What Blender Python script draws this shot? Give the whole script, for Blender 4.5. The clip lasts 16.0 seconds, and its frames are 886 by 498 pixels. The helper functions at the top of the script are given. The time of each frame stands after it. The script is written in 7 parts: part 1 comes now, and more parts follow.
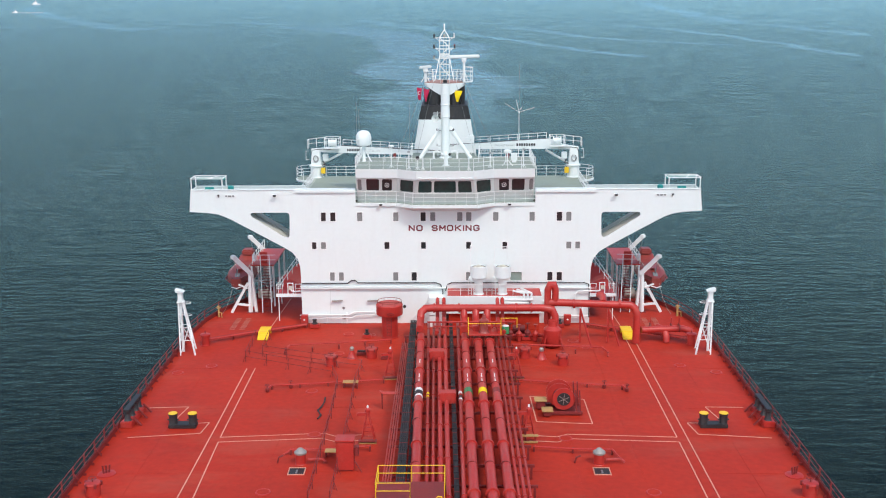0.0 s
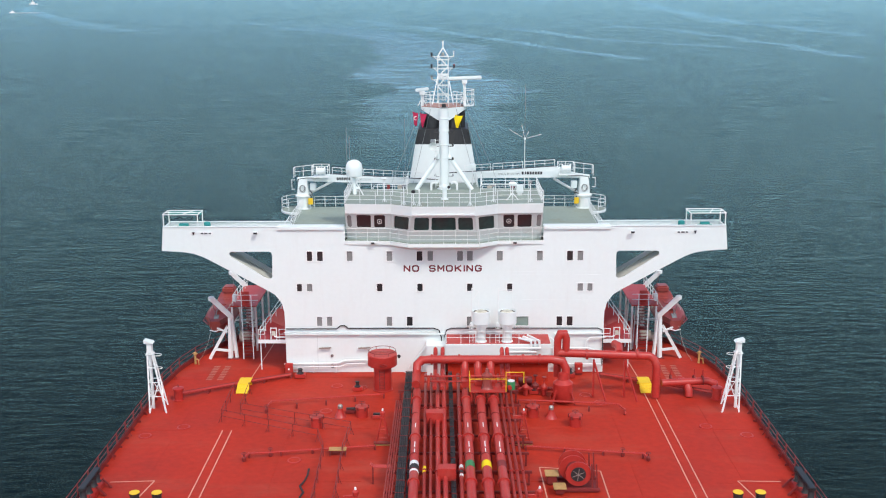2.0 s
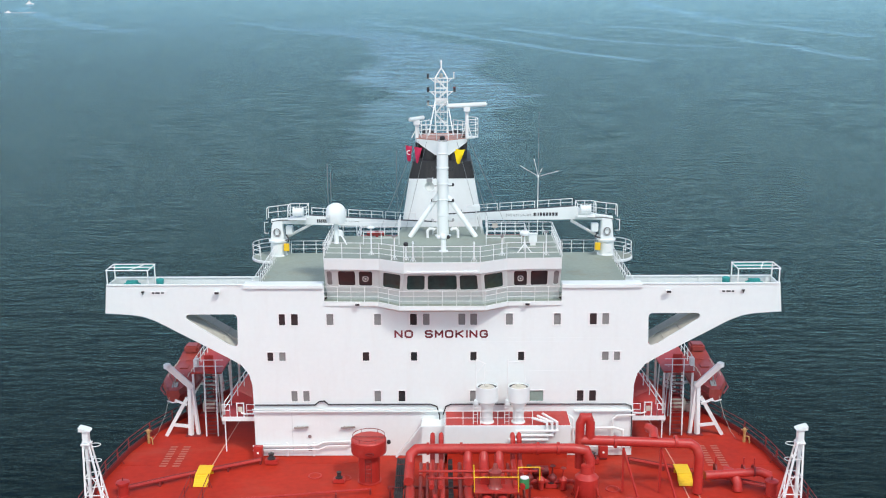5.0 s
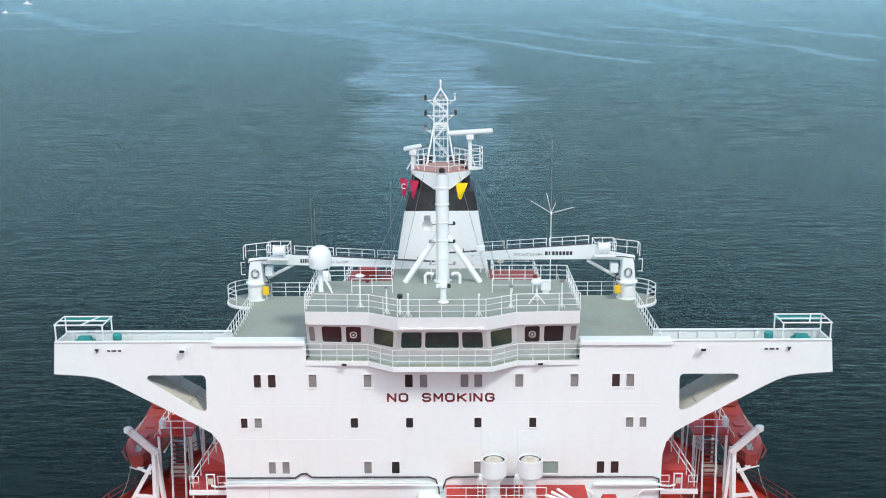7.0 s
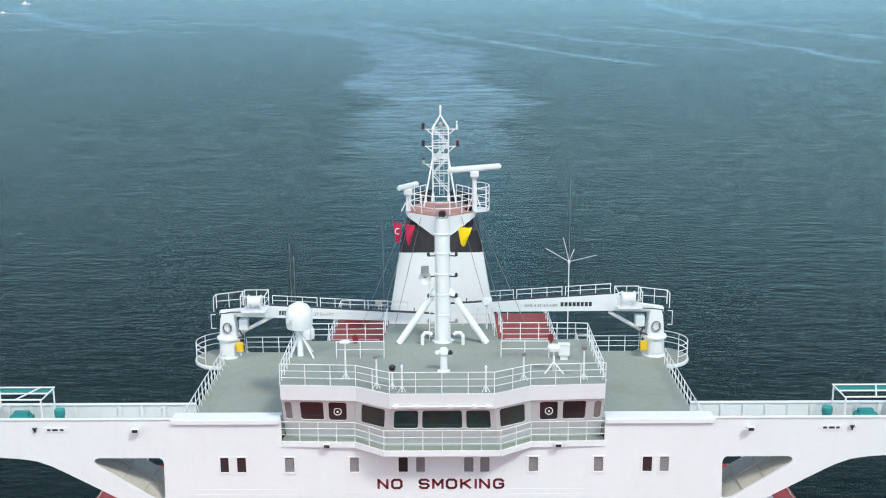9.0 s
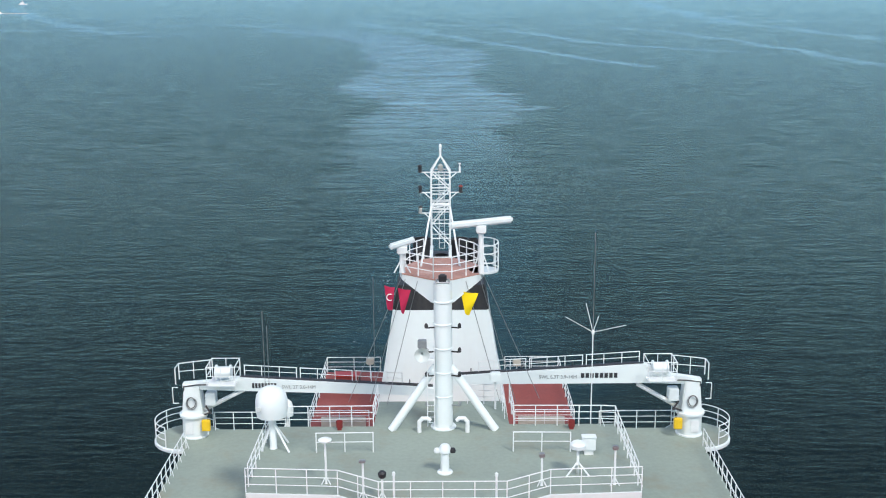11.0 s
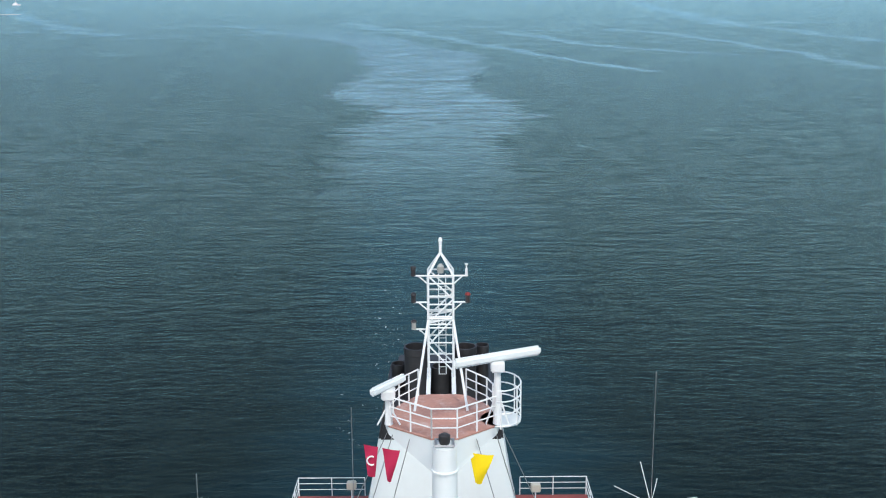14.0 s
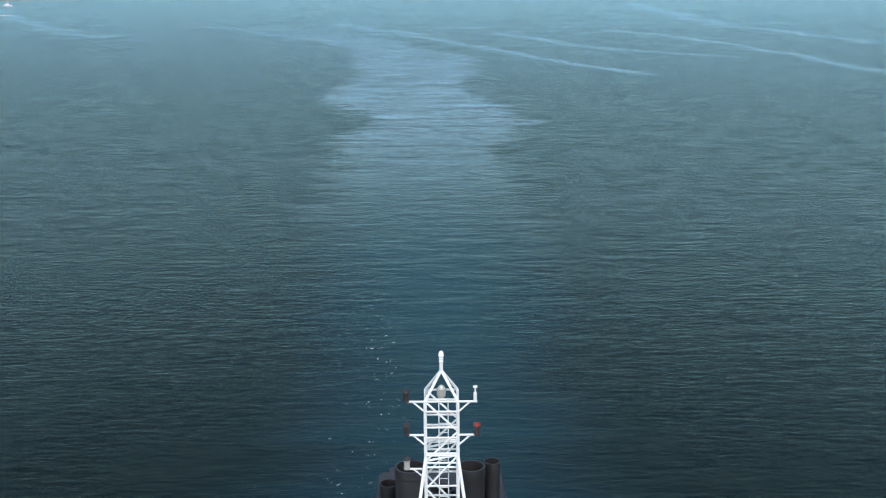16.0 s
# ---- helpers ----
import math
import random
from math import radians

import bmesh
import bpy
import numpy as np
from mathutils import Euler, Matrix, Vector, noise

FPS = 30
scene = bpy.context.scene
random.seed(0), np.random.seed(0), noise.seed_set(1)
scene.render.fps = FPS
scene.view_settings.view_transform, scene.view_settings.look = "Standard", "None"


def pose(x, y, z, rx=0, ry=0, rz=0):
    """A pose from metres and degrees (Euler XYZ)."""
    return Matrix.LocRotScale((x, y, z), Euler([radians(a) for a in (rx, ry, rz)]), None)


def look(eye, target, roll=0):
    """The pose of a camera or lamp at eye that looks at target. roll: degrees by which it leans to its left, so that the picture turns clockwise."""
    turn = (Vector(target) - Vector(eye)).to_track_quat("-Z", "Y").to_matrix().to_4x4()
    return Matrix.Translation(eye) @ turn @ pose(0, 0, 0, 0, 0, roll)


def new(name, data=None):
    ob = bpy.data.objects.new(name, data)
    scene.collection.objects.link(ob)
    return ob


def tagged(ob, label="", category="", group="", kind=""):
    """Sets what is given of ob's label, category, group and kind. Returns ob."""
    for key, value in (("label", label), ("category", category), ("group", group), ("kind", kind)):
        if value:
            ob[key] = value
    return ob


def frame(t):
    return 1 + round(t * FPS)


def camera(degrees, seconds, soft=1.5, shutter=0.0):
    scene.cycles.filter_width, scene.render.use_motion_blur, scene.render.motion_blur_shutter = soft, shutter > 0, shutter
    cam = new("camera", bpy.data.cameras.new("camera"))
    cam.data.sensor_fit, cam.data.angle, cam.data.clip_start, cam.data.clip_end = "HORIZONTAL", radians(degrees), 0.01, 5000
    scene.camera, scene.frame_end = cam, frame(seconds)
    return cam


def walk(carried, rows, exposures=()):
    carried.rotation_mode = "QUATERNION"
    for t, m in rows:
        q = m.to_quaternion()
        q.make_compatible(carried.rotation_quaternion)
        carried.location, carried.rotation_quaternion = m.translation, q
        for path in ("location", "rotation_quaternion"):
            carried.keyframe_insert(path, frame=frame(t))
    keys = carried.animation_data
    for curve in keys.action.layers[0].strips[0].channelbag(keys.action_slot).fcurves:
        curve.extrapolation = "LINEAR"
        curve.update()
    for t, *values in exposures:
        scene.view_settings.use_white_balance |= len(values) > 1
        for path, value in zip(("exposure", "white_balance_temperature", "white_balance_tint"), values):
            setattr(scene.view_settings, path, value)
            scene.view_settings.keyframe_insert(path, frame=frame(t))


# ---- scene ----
cam = camera(45.07, 16.0, soft=1.1)
ROWS = [
    (0.0, 0.839, -98.176, 30.390, 0.616, -13.241, -0.274),
    (0.5, 0.822, -95.707, 30.814, 0.598, -13.249, -0.278),
    (1.0, 0.805, -93.217, 31.185, 0.581, -13.257, -0.282),
    (1.5, 0.788, -90.708, 31.550, 0.564, -13.265, -0.286),
    (2.0, 0.770, -88.182, 31.813, 0.547, -13.272, -0.291),
    (2.5, 0.751, -85.640, 31.992, 0.531, -13.279, -0.295),
    (3.0, 0.732, -83.084, 32.087, 0.516, -13.286, -0.299),
    (3.5, 0.712, -80.514, 32.199, 0.502, -13.292, -0.303),
    (4.0, 0.691, -77.934, 32.349, 0.489, -13.298, -0.307),
    (5.0, 0.648, -72.743, 32.755, 0.465, -13.310, -0.315),
    (6.0, 0.600, -67.525, 33.144, 0.445, -13.319, -0.324),
    (7.0, 0.549, -62.290, 33.530, 0.426, -13.328, -0.332),
    (8.0, 0.493, -57.051, 33.909, 0.407, -13.335, -0.340),
    (9.0, 0.432, -51.819, 34.300, 0.384, -13.341, -0.349),
    (10.0, 0.366, -46.703, 34.776, 0.355, -13.346, -0.357),
    (11.0, 0.294, -41.669, 35.312, 0.315, -13.350, -0.365),
    (12.0, 0.216, -36.687, 35.856, 0.259, -13.352, -0.374),
    (13.0, 0.131, -31.719, 36.390, 0.182, -13.353, -0.382),
    (14.0, 0.039, -26.741, 36.913, 0.077, -13.352, -0.390),
    (15.0, -0.061, -21.740, 37.414, -0.063, -13.350, -0.398),
    (16.0, -0.169, -16.689, 38.112, -0.246, -13.347, -0.407),
]
walk(cam, [(t, pose(x, y, z, 90 + pitch, 0, yaw) @ pose(0, 0, 0, 0, 0, roll)) for t, x, y, z, yaw, pitch, roll in ROWS])

# ---- world, sun, exposure ----
TOWER_Y, TOWER_TOP = 13.55, 27.66
SUN_EL, SUN_AZ = 50.0, 38.0
world = bpy.data.worlds.new("sky")
scene.world = world
world.use_nodes = True
wn = world.node_tree
sky = wn.nodes.new("ShaderNodeTexSky")
sky.sky_type = "NISHITA"
sky.sun_disc = False
sky.sun_elevation = radians(SUN_EL)
sky.sun_rotation = radians(180 + SUN_AZ)
sky.air_density, sky.dust_density, sky.ozone_density = 1.0, 2.0, 1.6
hs = wn.nodes.new("ShaderNodeHueSaturation")
hs.inputs["Saturation"].default_value = 1.0
wn.links.new(sky.outputs[0], hs.inputs["Color"])
wn.links.new(hs.outputs[0], wn.nodes["Background"].inputs[0])
wn.nodes["Background"].inputs[1].default_value = 0.2
sun = new("sun", bpy.data.lights.new("sun", "SUN"))
sun.data.energy, sun.data.angle, sun.data.color = 2.5, radians(11), (1.0, 0.97, 0.92)
a = radians(SUN_AZ)
sun.matrix_world = look((60 * math.sin(a), -60 * math.cos(a), 60 * math.tan(radians(SUN_EL))), (0, 0, 0))
scene.view_settings.exposure = 0.0


# ---- materials ----
def material(name, base, rough=0.5, metal=0.0, vary=0.12, scale=0.8, grain=9.0, bump=0.0, stain=None, stain_amount=0.0, stain_scale=(0.6, 0.6, 0.15), piece=0.0, spec=0.5):
    m = bpy.data.materials.new(name)
    m.use_nodes = True
    nt = m.node_tree
    b = nt.nodes["Principled BSDF"]
    b.inputs["Metallic"].default_value = metal
    b.inputs["Specular IOR Level"].default_value = spec
    geo = nt.nodes.new("ShaderNodeNewGeometry")
    src = geo.outputs["Position"]
    n1 = nt.nodes.new("ShaderNodeTexNoise")
    n1.inputs["Scale"].default_value = scale
    n1.inputs["Detail"].default_value = 5
    nt.links.new(src, n1.inputs["Vector"])
    n2 = nt.nodes.new("ShaderNodeTexNoise")
    n2.inputs["Scale"].default_value = grain
    n2.inputs["Detail"].default_value = 6
    nt.links.new(src, n2.inputs["Vector"])
    add = nt.nodes.new("ShaderNodeMath")
    add.operation = "ADD"
    nt.links.new(n1.outputs["Fac"], add.inputs[0])
    nt.links.new(n2.outputs["Fac"], add.inputs[1])
    ramp = nt.nodes.new("ShaderNodeMapRange")
    ramp.inputs["From Min"].default_value, ramp.inputs["From Max"].default_value = 0.6, 1.4
    ramp.inputs["To Min"].default_value, ramp.inputs["To Max"].default_value = 1 - vary, 1 + vary
    nt.links.new(add.outputs[0], ramp.inputs["Value"])
    mul = nt.nodes.new("ShaderNodeVectorMath")
    mul.operation = "SCALE"
    mul.inputs[0].default_value = base
    nt.links.new(ramp.outputs[0], mul.inputs["Scale"])
    colour = mul.outputs[0]
    if piece:
        info = nt.nodes.new("ShaderNodeObjectInfo")
        pr = nt.nodes.new("ShaderNodeMapRange")
        pr.inputs["To Min"].default_value, pr.inputs["To Max"].default_value = 1 - piece, 1 + piece
        nt.links.new(info.outputs["Random"], pr.inputs["Value"])
        pm = nt.nodes.new("ShaderNodeVectorMath")
        pm.operation = "SCALE"
        nt.links.new(colour, pm.inputs[0])
        nt.links.new(pr.outputs[0], pm.inputs["Scale"])
        colour = pm.outputs[0]
    if stain:
        mp = nt.nodes.new("ShaderNodeMapping")
        mp.inputs["Scale"].default_value = stain_scale
        nt.links.new(src, mp.inputs["Vector"])
        n3 = nt.nodes.new("ShaderNodeTexNoise")
        n3.inputs["Scale"].default_value = 1.0
        n3.inputs["Detail"].default_value = 8
        n3.inputs["Roughness"].default_value = 0.65
        nt.links.new(mp.outputs[0], n3.inputs["Vector"])
        sr = nt.nodes.new("ShaderNodeMapRange")
        sr.inputs["From Min"].default_value, sr.inputs["From Max"].default_value = 0.52, 0.75
        sr.inputs["To Max"].default_value = stain_amount
        nt.links.new(n3.outputs["Fac"], sr.inputs["Value"])
        mix = nt.nodes.new("ShaderNodeMix")
        mix.data_type = "RGBA"
        nt.links.new(sr.outputs[0], mix.inputs["Factor"])
        nt.links.new(colour, mix.inputs["A"])
        mix.inputs["B"].default_value = (*stain, 1)
        colour = mix.outputs["Result"]
    nt.links.new(colour, b.inputs["Base Color"])
    rr = nt.nodes.new("ShaderNodeMapRange")
    rr.inputs["To Min"].default_value, rr.inputs["To Max"].default_value = max(0.02, rough - 0.12), min(1, rough + 0.12)
    nt.links.new(n1.outputs["Fac"], rr.inputs["Value"])
    nt.links.new(rr.outputs[0], b.inputs["Roughness"])
    if bump:
        bp = nt.nodes.new("ShaderNodeBump")
        bp.inputs["Strength"].default_value, bp.inputs["Distance"].default_value = bump, 0.02
        nt.links.new(n2.outputs["Fac"], bp.inputs["Height"])
        nt.links.new(bp.outputs[0], b.inputs["Normal"])
    return m


WHITE = material("white_paint", (0.745, 0.80, 0.785), 0.42, vary=0.025, scale=0.25, grain=3, stain=(0.62, 0.60, 0.57), stain_amount=0.16, stain_scale=(1.1, 1.1, 0.12))
RAILW = material("white_rail_paint", (0.765, 0.79, 0.775), 0.4, vary=0.06, scale=1, grain=12)
GREYW = material("pale_grey_green_paint", (0.58, 0.63, 0.61), 0.35, vary=0.06, scale=0.5, grain=4)
DECK = material("red_deck_paint", (0.40, 0.026, 0.011), 0.62, vary=0.2, scale=0.16, grain=2.2, bump=0.25, stain=(0.40, 0.095, 0.06), stain_amount=0.55, stain_scale=(0.10, 0.3, 1.0), spec=0.22)
PIPE = material("red_pipe_paint", (0.41, 0.028, 0.021), 0.42, vary=0.16, scale=0.7, grain=6, stain=(0.46, 0.13, 0.10), stain_amount=0.35, stain_scale=(0.8, 0.5, 0.8))
REDDARK = material("dark_red_paint", (0.20, 0.022, 0.020), 0.55, vary=0.2, scale=0.8, grain=6)
REDAFT = material("brown_red_deck_paint", (0.27, 0.060, 0.045), 0.6, vary=0.15, scale=0.5, grain=5, stain=(0.36, 0.12, 0.10), stain_amount=0.4, stain_scale=(0.5, 0.5, 0.5))
PLATRED = material("worn_red_platform_paint", (0.42, 0.22, 0.17), 0.65, vary=0.2, scale=1.2, grain=8, stain=(0.55, 0.50, 0.46), stain_amount=0.6, stain_scale=(2, 2, 2))
GREEN = material("grey_green_deck_paint", (0.265, 0.315, 0.265), 0.65, vary=0.11, scale=0.35, grain=5, bump=0.15, stain=(0.25, 0.22, 0.14), stain_amount=0.6, stain_scale=(0.4, 0.4, 0.4), spec=0.3)
BLACK = material("black_paint", (0.022, 0.022, 0.024), 0.5, vary=0.3, scale=0.8, grain=6, stain=(0.07, 0.06, 0.055), stain_amount=0.6, stain_scale=(1.5, 1.5, 0.3))
RUBBER = material("black_rubber", (0.03, 0.028, 0.03), 0.7, vary=0.3, scale=2, grain=10)
YELLOW = material("yellow_paint", (0.80, 0.52, 0.02), 0.45, vary=0.1, scale=1, grain=8)
TAN = material("faded_tan_paint", (0.42, 0.25, 0.09), 0.6, vary=0.2, scale=1.5, grain=9)
GREENP = material("green_paint", (0.03, 0.20, 0.07), 0.45, vary=0.1, scale=1, grain=8)
TEAL = material("teal_canvas", (0.03, 0.28, 0.26), 0.8, vary=0.15, scale=2, grain=14, bump=0.3)
ORANGE = material("faded_orange_red_gelcoat", (0.27, 0.045, 0.036), 0.38, vary=0.12, scale=0.8, grain=5, stain=(0.33, 0.14, 0.11), stain_amount=0.4, stain_scale=(0.8, 0.8, 0.4))
STEEL = material("bare_grey_steel", (0.35, 0.36, 0.36), 0.4, metal=0.7, vary=0.15, scale=1, grain=8)
ALU = material("dull_metal_cap", (0.34, 0.32, 0.29), 0.4, metal=0.4, vary=0.08, scale=1, grain=8)
GLASS = material("dark_window_glass", (0.025, 0.03, 0.032), 0.08, vary=0.2, scale=0.5, grain=2, spec=0.7)
GLASSG = material("greenish_bridge_glass", (0.022, 0.055, 0.052), 0.07, vary=0.3, scale=1.2, grain=3, spec=0.6)
CURTAIN = material("grey_curtain_behind_glass", (0.23, 0.24, 0.235), 0.18, vary=0.15, scale=2, grain=10, spec=0.6)
CURTGREEN = material("green_curtain_behind_glass", (0.24, 0.33, 0.29), 0.18, vary=0.08, scale=2, grain=10, spec=0.6)
# near-black brown that stands in for the shade inside closed rooms
BROWN = material("painted_interior_shade", (0.045, 0.028, 0.026), 0.3, vary=0.25, scale=1.5, grain=8)
LINE = material("pale_walkway_line_paint", (0.6, 0.28, 0.2), 0.6, vary=0.15, scale=0.6, grain=5)
FAINT = material("worn_pale_stencil_paint", (0.44, 0.13, 0.09), 0.65, vary=0.3, scale=2.0, grain=12)
LETTER = material("dark_red_lettering", (0.21, 0.03, 0.04), 0.5, vary=0.1)
INK = material("black_lettering", (0.03, 0.03, 0.035), 0.5, vary=0.1)
CREAM = material("cream_fender_board", (0.52, 0.50, 0.42), 0.6, vary=0.12, scale=0.8, grain=6, stain=(0.4, 0.37, 0.28), stain_amount=0.5, stain_scale=(1, 1, 1))
FLAGRED = material("red_flag_cloth", (0.42, 0.012, 0.06), 0.8, vary=0.1)
FLAGYEL = material("yellow_flag_cloth", (0.85, 0.62, 0.0), 0.8, vary=0.06)
LAMPGLASS = material("lamp_lens", (0.35, 0.36, 0.33), 0.1, vary=0.05, spec=0.8)
ROPE = material("pale_rope", (0.4, 0.38, 0.34), 0.9, vary=0.1)
FOAMW = material("white_boat_paint", (0.8, 0.8, 0.8), 0.4, vary=0.03)


def sea_material():
    m = bpy.data.materials.new("sea_water")
    m.use_nodes = True
    nt = m.node_tree
    N = nt.nodes.new
    L = nt.links.new
    b = nt.nodes["Principled BSDF"]
    geo = N("ShaderNodeNewGeometry")
    sep = N("ShaderNodeSeparateXYZ")
    L(geo.outputs["Position"], sep.inputs[0])

    def math2(op, x, y=None, z=None):
        n = N("ShaderNodeMath")
        n.operation = op
        for i, v in enumerate((x, y, z)):
            if v is None:
                continue
            if isinstance(v, (int, float)):
                n.inputs[i].default_value = v
            else:
                L(v, n.inputs[i])
        return n.outputs[0]

    def ramp(v, a0, a1, b0=0.0, b1=1.0, smooth=True):
        n = N("ShaderNodeMapRange")
        n.interpolation_type = "SMOOTHSTEP" if smooth else "LINEAR"
        for k, q in (("From Min", a0), ("From Max", a1), ("To Min", b0), ("To Max", b1)):
            n.inputs[k].default_value = q
        L(v, n.inputs["Value"])
        return n.outputs[0]

    def tex(scale, stretch=(1, 1, 1), detail=3, rough=0.55, warp=0.0):
        mp = N("ShaderNodeMapping")
        mp.inputs["Scale"].default_value = stretch
        L(geo.outputs["Position"], mp.inputs["Vector"])
        n = N("ShaderNodeTexNoise")
        n.inputs["Scale"].default_value, n.inputs["Detail"].default_value, n.inputs["Roughness"].default_value = scale, detail, rough
        n.inputs["Distortion"].default_value = warp
        L(mp.outputs[0], n.inputs["Vector"])
        return n.outputs["Fac"]

    x, y = sep.outputs["X"], sep.outputs["Y"]
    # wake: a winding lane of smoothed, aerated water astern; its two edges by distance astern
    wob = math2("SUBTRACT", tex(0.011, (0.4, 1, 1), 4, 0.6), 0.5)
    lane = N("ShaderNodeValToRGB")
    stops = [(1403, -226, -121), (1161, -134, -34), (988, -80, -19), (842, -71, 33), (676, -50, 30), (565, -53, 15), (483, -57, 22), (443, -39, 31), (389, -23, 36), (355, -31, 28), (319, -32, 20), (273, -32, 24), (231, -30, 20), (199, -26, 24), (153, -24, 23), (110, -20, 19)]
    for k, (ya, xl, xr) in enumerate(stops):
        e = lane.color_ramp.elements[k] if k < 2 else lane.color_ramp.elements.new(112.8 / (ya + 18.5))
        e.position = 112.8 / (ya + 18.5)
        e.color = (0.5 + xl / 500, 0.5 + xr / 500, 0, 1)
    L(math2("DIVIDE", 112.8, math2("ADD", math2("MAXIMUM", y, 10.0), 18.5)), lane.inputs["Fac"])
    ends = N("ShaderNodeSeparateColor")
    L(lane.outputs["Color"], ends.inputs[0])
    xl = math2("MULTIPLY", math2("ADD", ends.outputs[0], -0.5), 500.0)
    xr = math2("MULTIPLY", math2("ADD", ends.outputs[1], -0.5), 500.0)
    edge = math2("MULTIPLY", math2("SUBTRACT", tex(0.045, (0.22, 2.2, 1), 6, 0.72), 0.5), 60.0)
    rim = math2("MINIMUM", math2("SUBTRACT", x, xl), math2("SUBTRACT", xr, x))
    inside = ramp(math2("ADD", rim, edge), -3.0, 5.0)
    start = ramp(y, 150.0, 430.0)
    fade = ramp(y, 2000.0, 800.0)
    broken = ramp(tex(0.05, (0.3, 1.7, 1), 7, 0.74, 1.0), 0.36, 0.52, 0.55, 1.0)
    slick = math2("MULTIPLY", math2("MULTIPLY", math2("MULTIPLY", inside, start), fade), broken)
    vein = math2("ABSOLUTE", math2("SUBTRACT", tex(0.035, (0.4, 1.9, 1), 4, 0.62, 1.6), 0.5))
    vein2 = math2("ABSOLUTE", math2("SUBTRACT", tex(0.08, (0.35, 1.9, 1), 4, 0.62, 1.2), 0.53))
    veins = math2("MULTIPLY", ramp(vein, 0.003, 0.028, 0.1, 1.0), ramp(vein2, 0.002, 0.028, 0.25, 1.0))
    slick = math2("MULTIPLY", slick, veins)
    # torn, rougher water along both sides of the lane close astern; it darkens the sheen
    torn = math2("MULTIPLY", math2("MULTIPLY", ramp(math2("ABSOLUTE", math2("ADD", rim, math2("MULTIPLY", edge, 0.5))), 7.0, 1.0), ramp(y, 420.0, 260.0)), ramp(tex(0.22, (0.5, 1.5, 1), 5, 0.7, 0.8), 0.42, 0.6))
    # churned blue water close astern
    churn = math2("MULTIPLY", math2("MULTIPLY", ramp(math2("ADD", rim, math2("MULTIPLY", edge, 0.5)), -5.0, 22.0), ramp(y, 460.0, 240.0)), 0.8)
    # other old tracks far off: long thin slicks
    def track(xa, ya, xb, yb):
        ln = math.hypot(xb - xa, yb - ya)
        ux, uy = (xb - xa) / ln, (yb - ya) / ln
        w = (ya + yb) / 150.0
        px, py = math2("SUBTRACT", x, xa), math2("SUBTRACT", y, ya)
        along = math2("ADD", math2("MULTIPLY", px, ux), math2("MULTIPLY", py, uy))
        side = math2("ADD", math2("MULTIPLY", px, -uy), math2("MULTIPLY", py, ux))
        side = math2("ABSOLUTE", math2("ADD", side, math2("MULTIPLY", wander, w * 5)))
        past = math2("MAXIMUM", math2("MAXIMUM", math2("MULTIPLY", along, -1.0), math2("SUBTRACT", along, ln)), 0.0)
        return ramp(math2("ADD", side, math2("MULTIPLY", past, 0.5)), w, w * 0.2)
    wander = math2("SUBTRACT", tex(0.006, (1, 1, 1), 4), 0.5)
    tr = None
    for seg in ((-173, 1873, -11, 1245), (-11, 1245, 70, 855), (70, 855, 121, 637), (83, 1382, 131, 1018), (131, 1018, 222, 811), (234, 1464, 277, 1057), (277, 1057, 276, 646), (669, 3744, 442, 1638), (442, 1638, 433, 1031), (-1339, 3325, -437, 1326), (-411, 1760, -249, 1602), (-265, 1502, -109, 1166),):
        one = track(*seg)
        tr = one if tr is None else math2("MAXIMUM", tr, one)
    streak = ramp(tex(0.0045, (1.0, 3.4, 1), 6, 0.66, 0.8), 0.55, 0.64, 0.0, 0.6)
    streak = math2("MULTIPLY", streak, ramp(y, 650.0, 1500.0))
    tr = math2("MULTIPLY", math2("MULTIPLY", tr, 1.1), tex(0.03, (1, 1, 1), 4, 0.7))
    light = math2("MINIMUM", math2("MAXIMUM", slick, math2("MAXIMUM", tr, streak)), 1.0)
    big = tex(0.004, (1, 1, 1), 4, 0.6)

    def mix(f, ca, cb):
        n = N("ShaderNodeMix")
        n.data_type = "RGBA"
        L(f, n.inputs["Factor"])
        for k, c in (("A", ca), ("B", cb)):
            if isinstance(c, tuple):
                n.inputs[k].default_value = (*c, 1)
            else:
                L(c, n.inputs[k])
        return n.outputs["Result"]
    col = mix(ramp(big, 0.35, 0.65), (0.0010, 0.0045, 0.0053), (0.0010, 0.0052, 0.0068))
    col = mix(churn, col, (0.009, 0.037, 0.053))
    col = mix(math2("MULTIPLY", light, 0.72), col, (0.19, 0.255, 0.27))
    # flecks of foam along one side of the churned water
    fl = math2("MULTIPLY", ramp(tex(1.1, (1, 0.8, 1), 7, 0.75), 0.61, 0.68), ramp(math2("ABSOLUTE", math2("ADD", x, math2("ADD", 9.0, math2("MULTIPLY", wob, 30.0)))), 5.0, 0.5))
    fl = math2("MULTIPLY", fl, math2("MULTIPLY", ramp(y, 260.0, 190.0), ramp(y, 60.0, 100.0)))
    col = mix(fl, col, (0.6, 0.66, 0.66))
    # wind ripples at three lengths, the longer ones telling further off, and boils in the wake
    r1 = tex(0.75, (0.5, 1.5, 1), 6, 0.7, 0.4)
    r2 = tex(0.26, (0.4, 1.4, 1), 5, 0.68, 0.3)
    r4 = tex(0.1, (0.35, 1.5, 1), 5, 0.68, 0.3)
    r3 = tex(0.06, (0.7, 1.8, 1), 5, 0.6, 1.2)
    calm = math2("SUBTRACT", 1.0, math2("MULTIPLY", math2("MAXIMUM", slick, churn), 0.4))
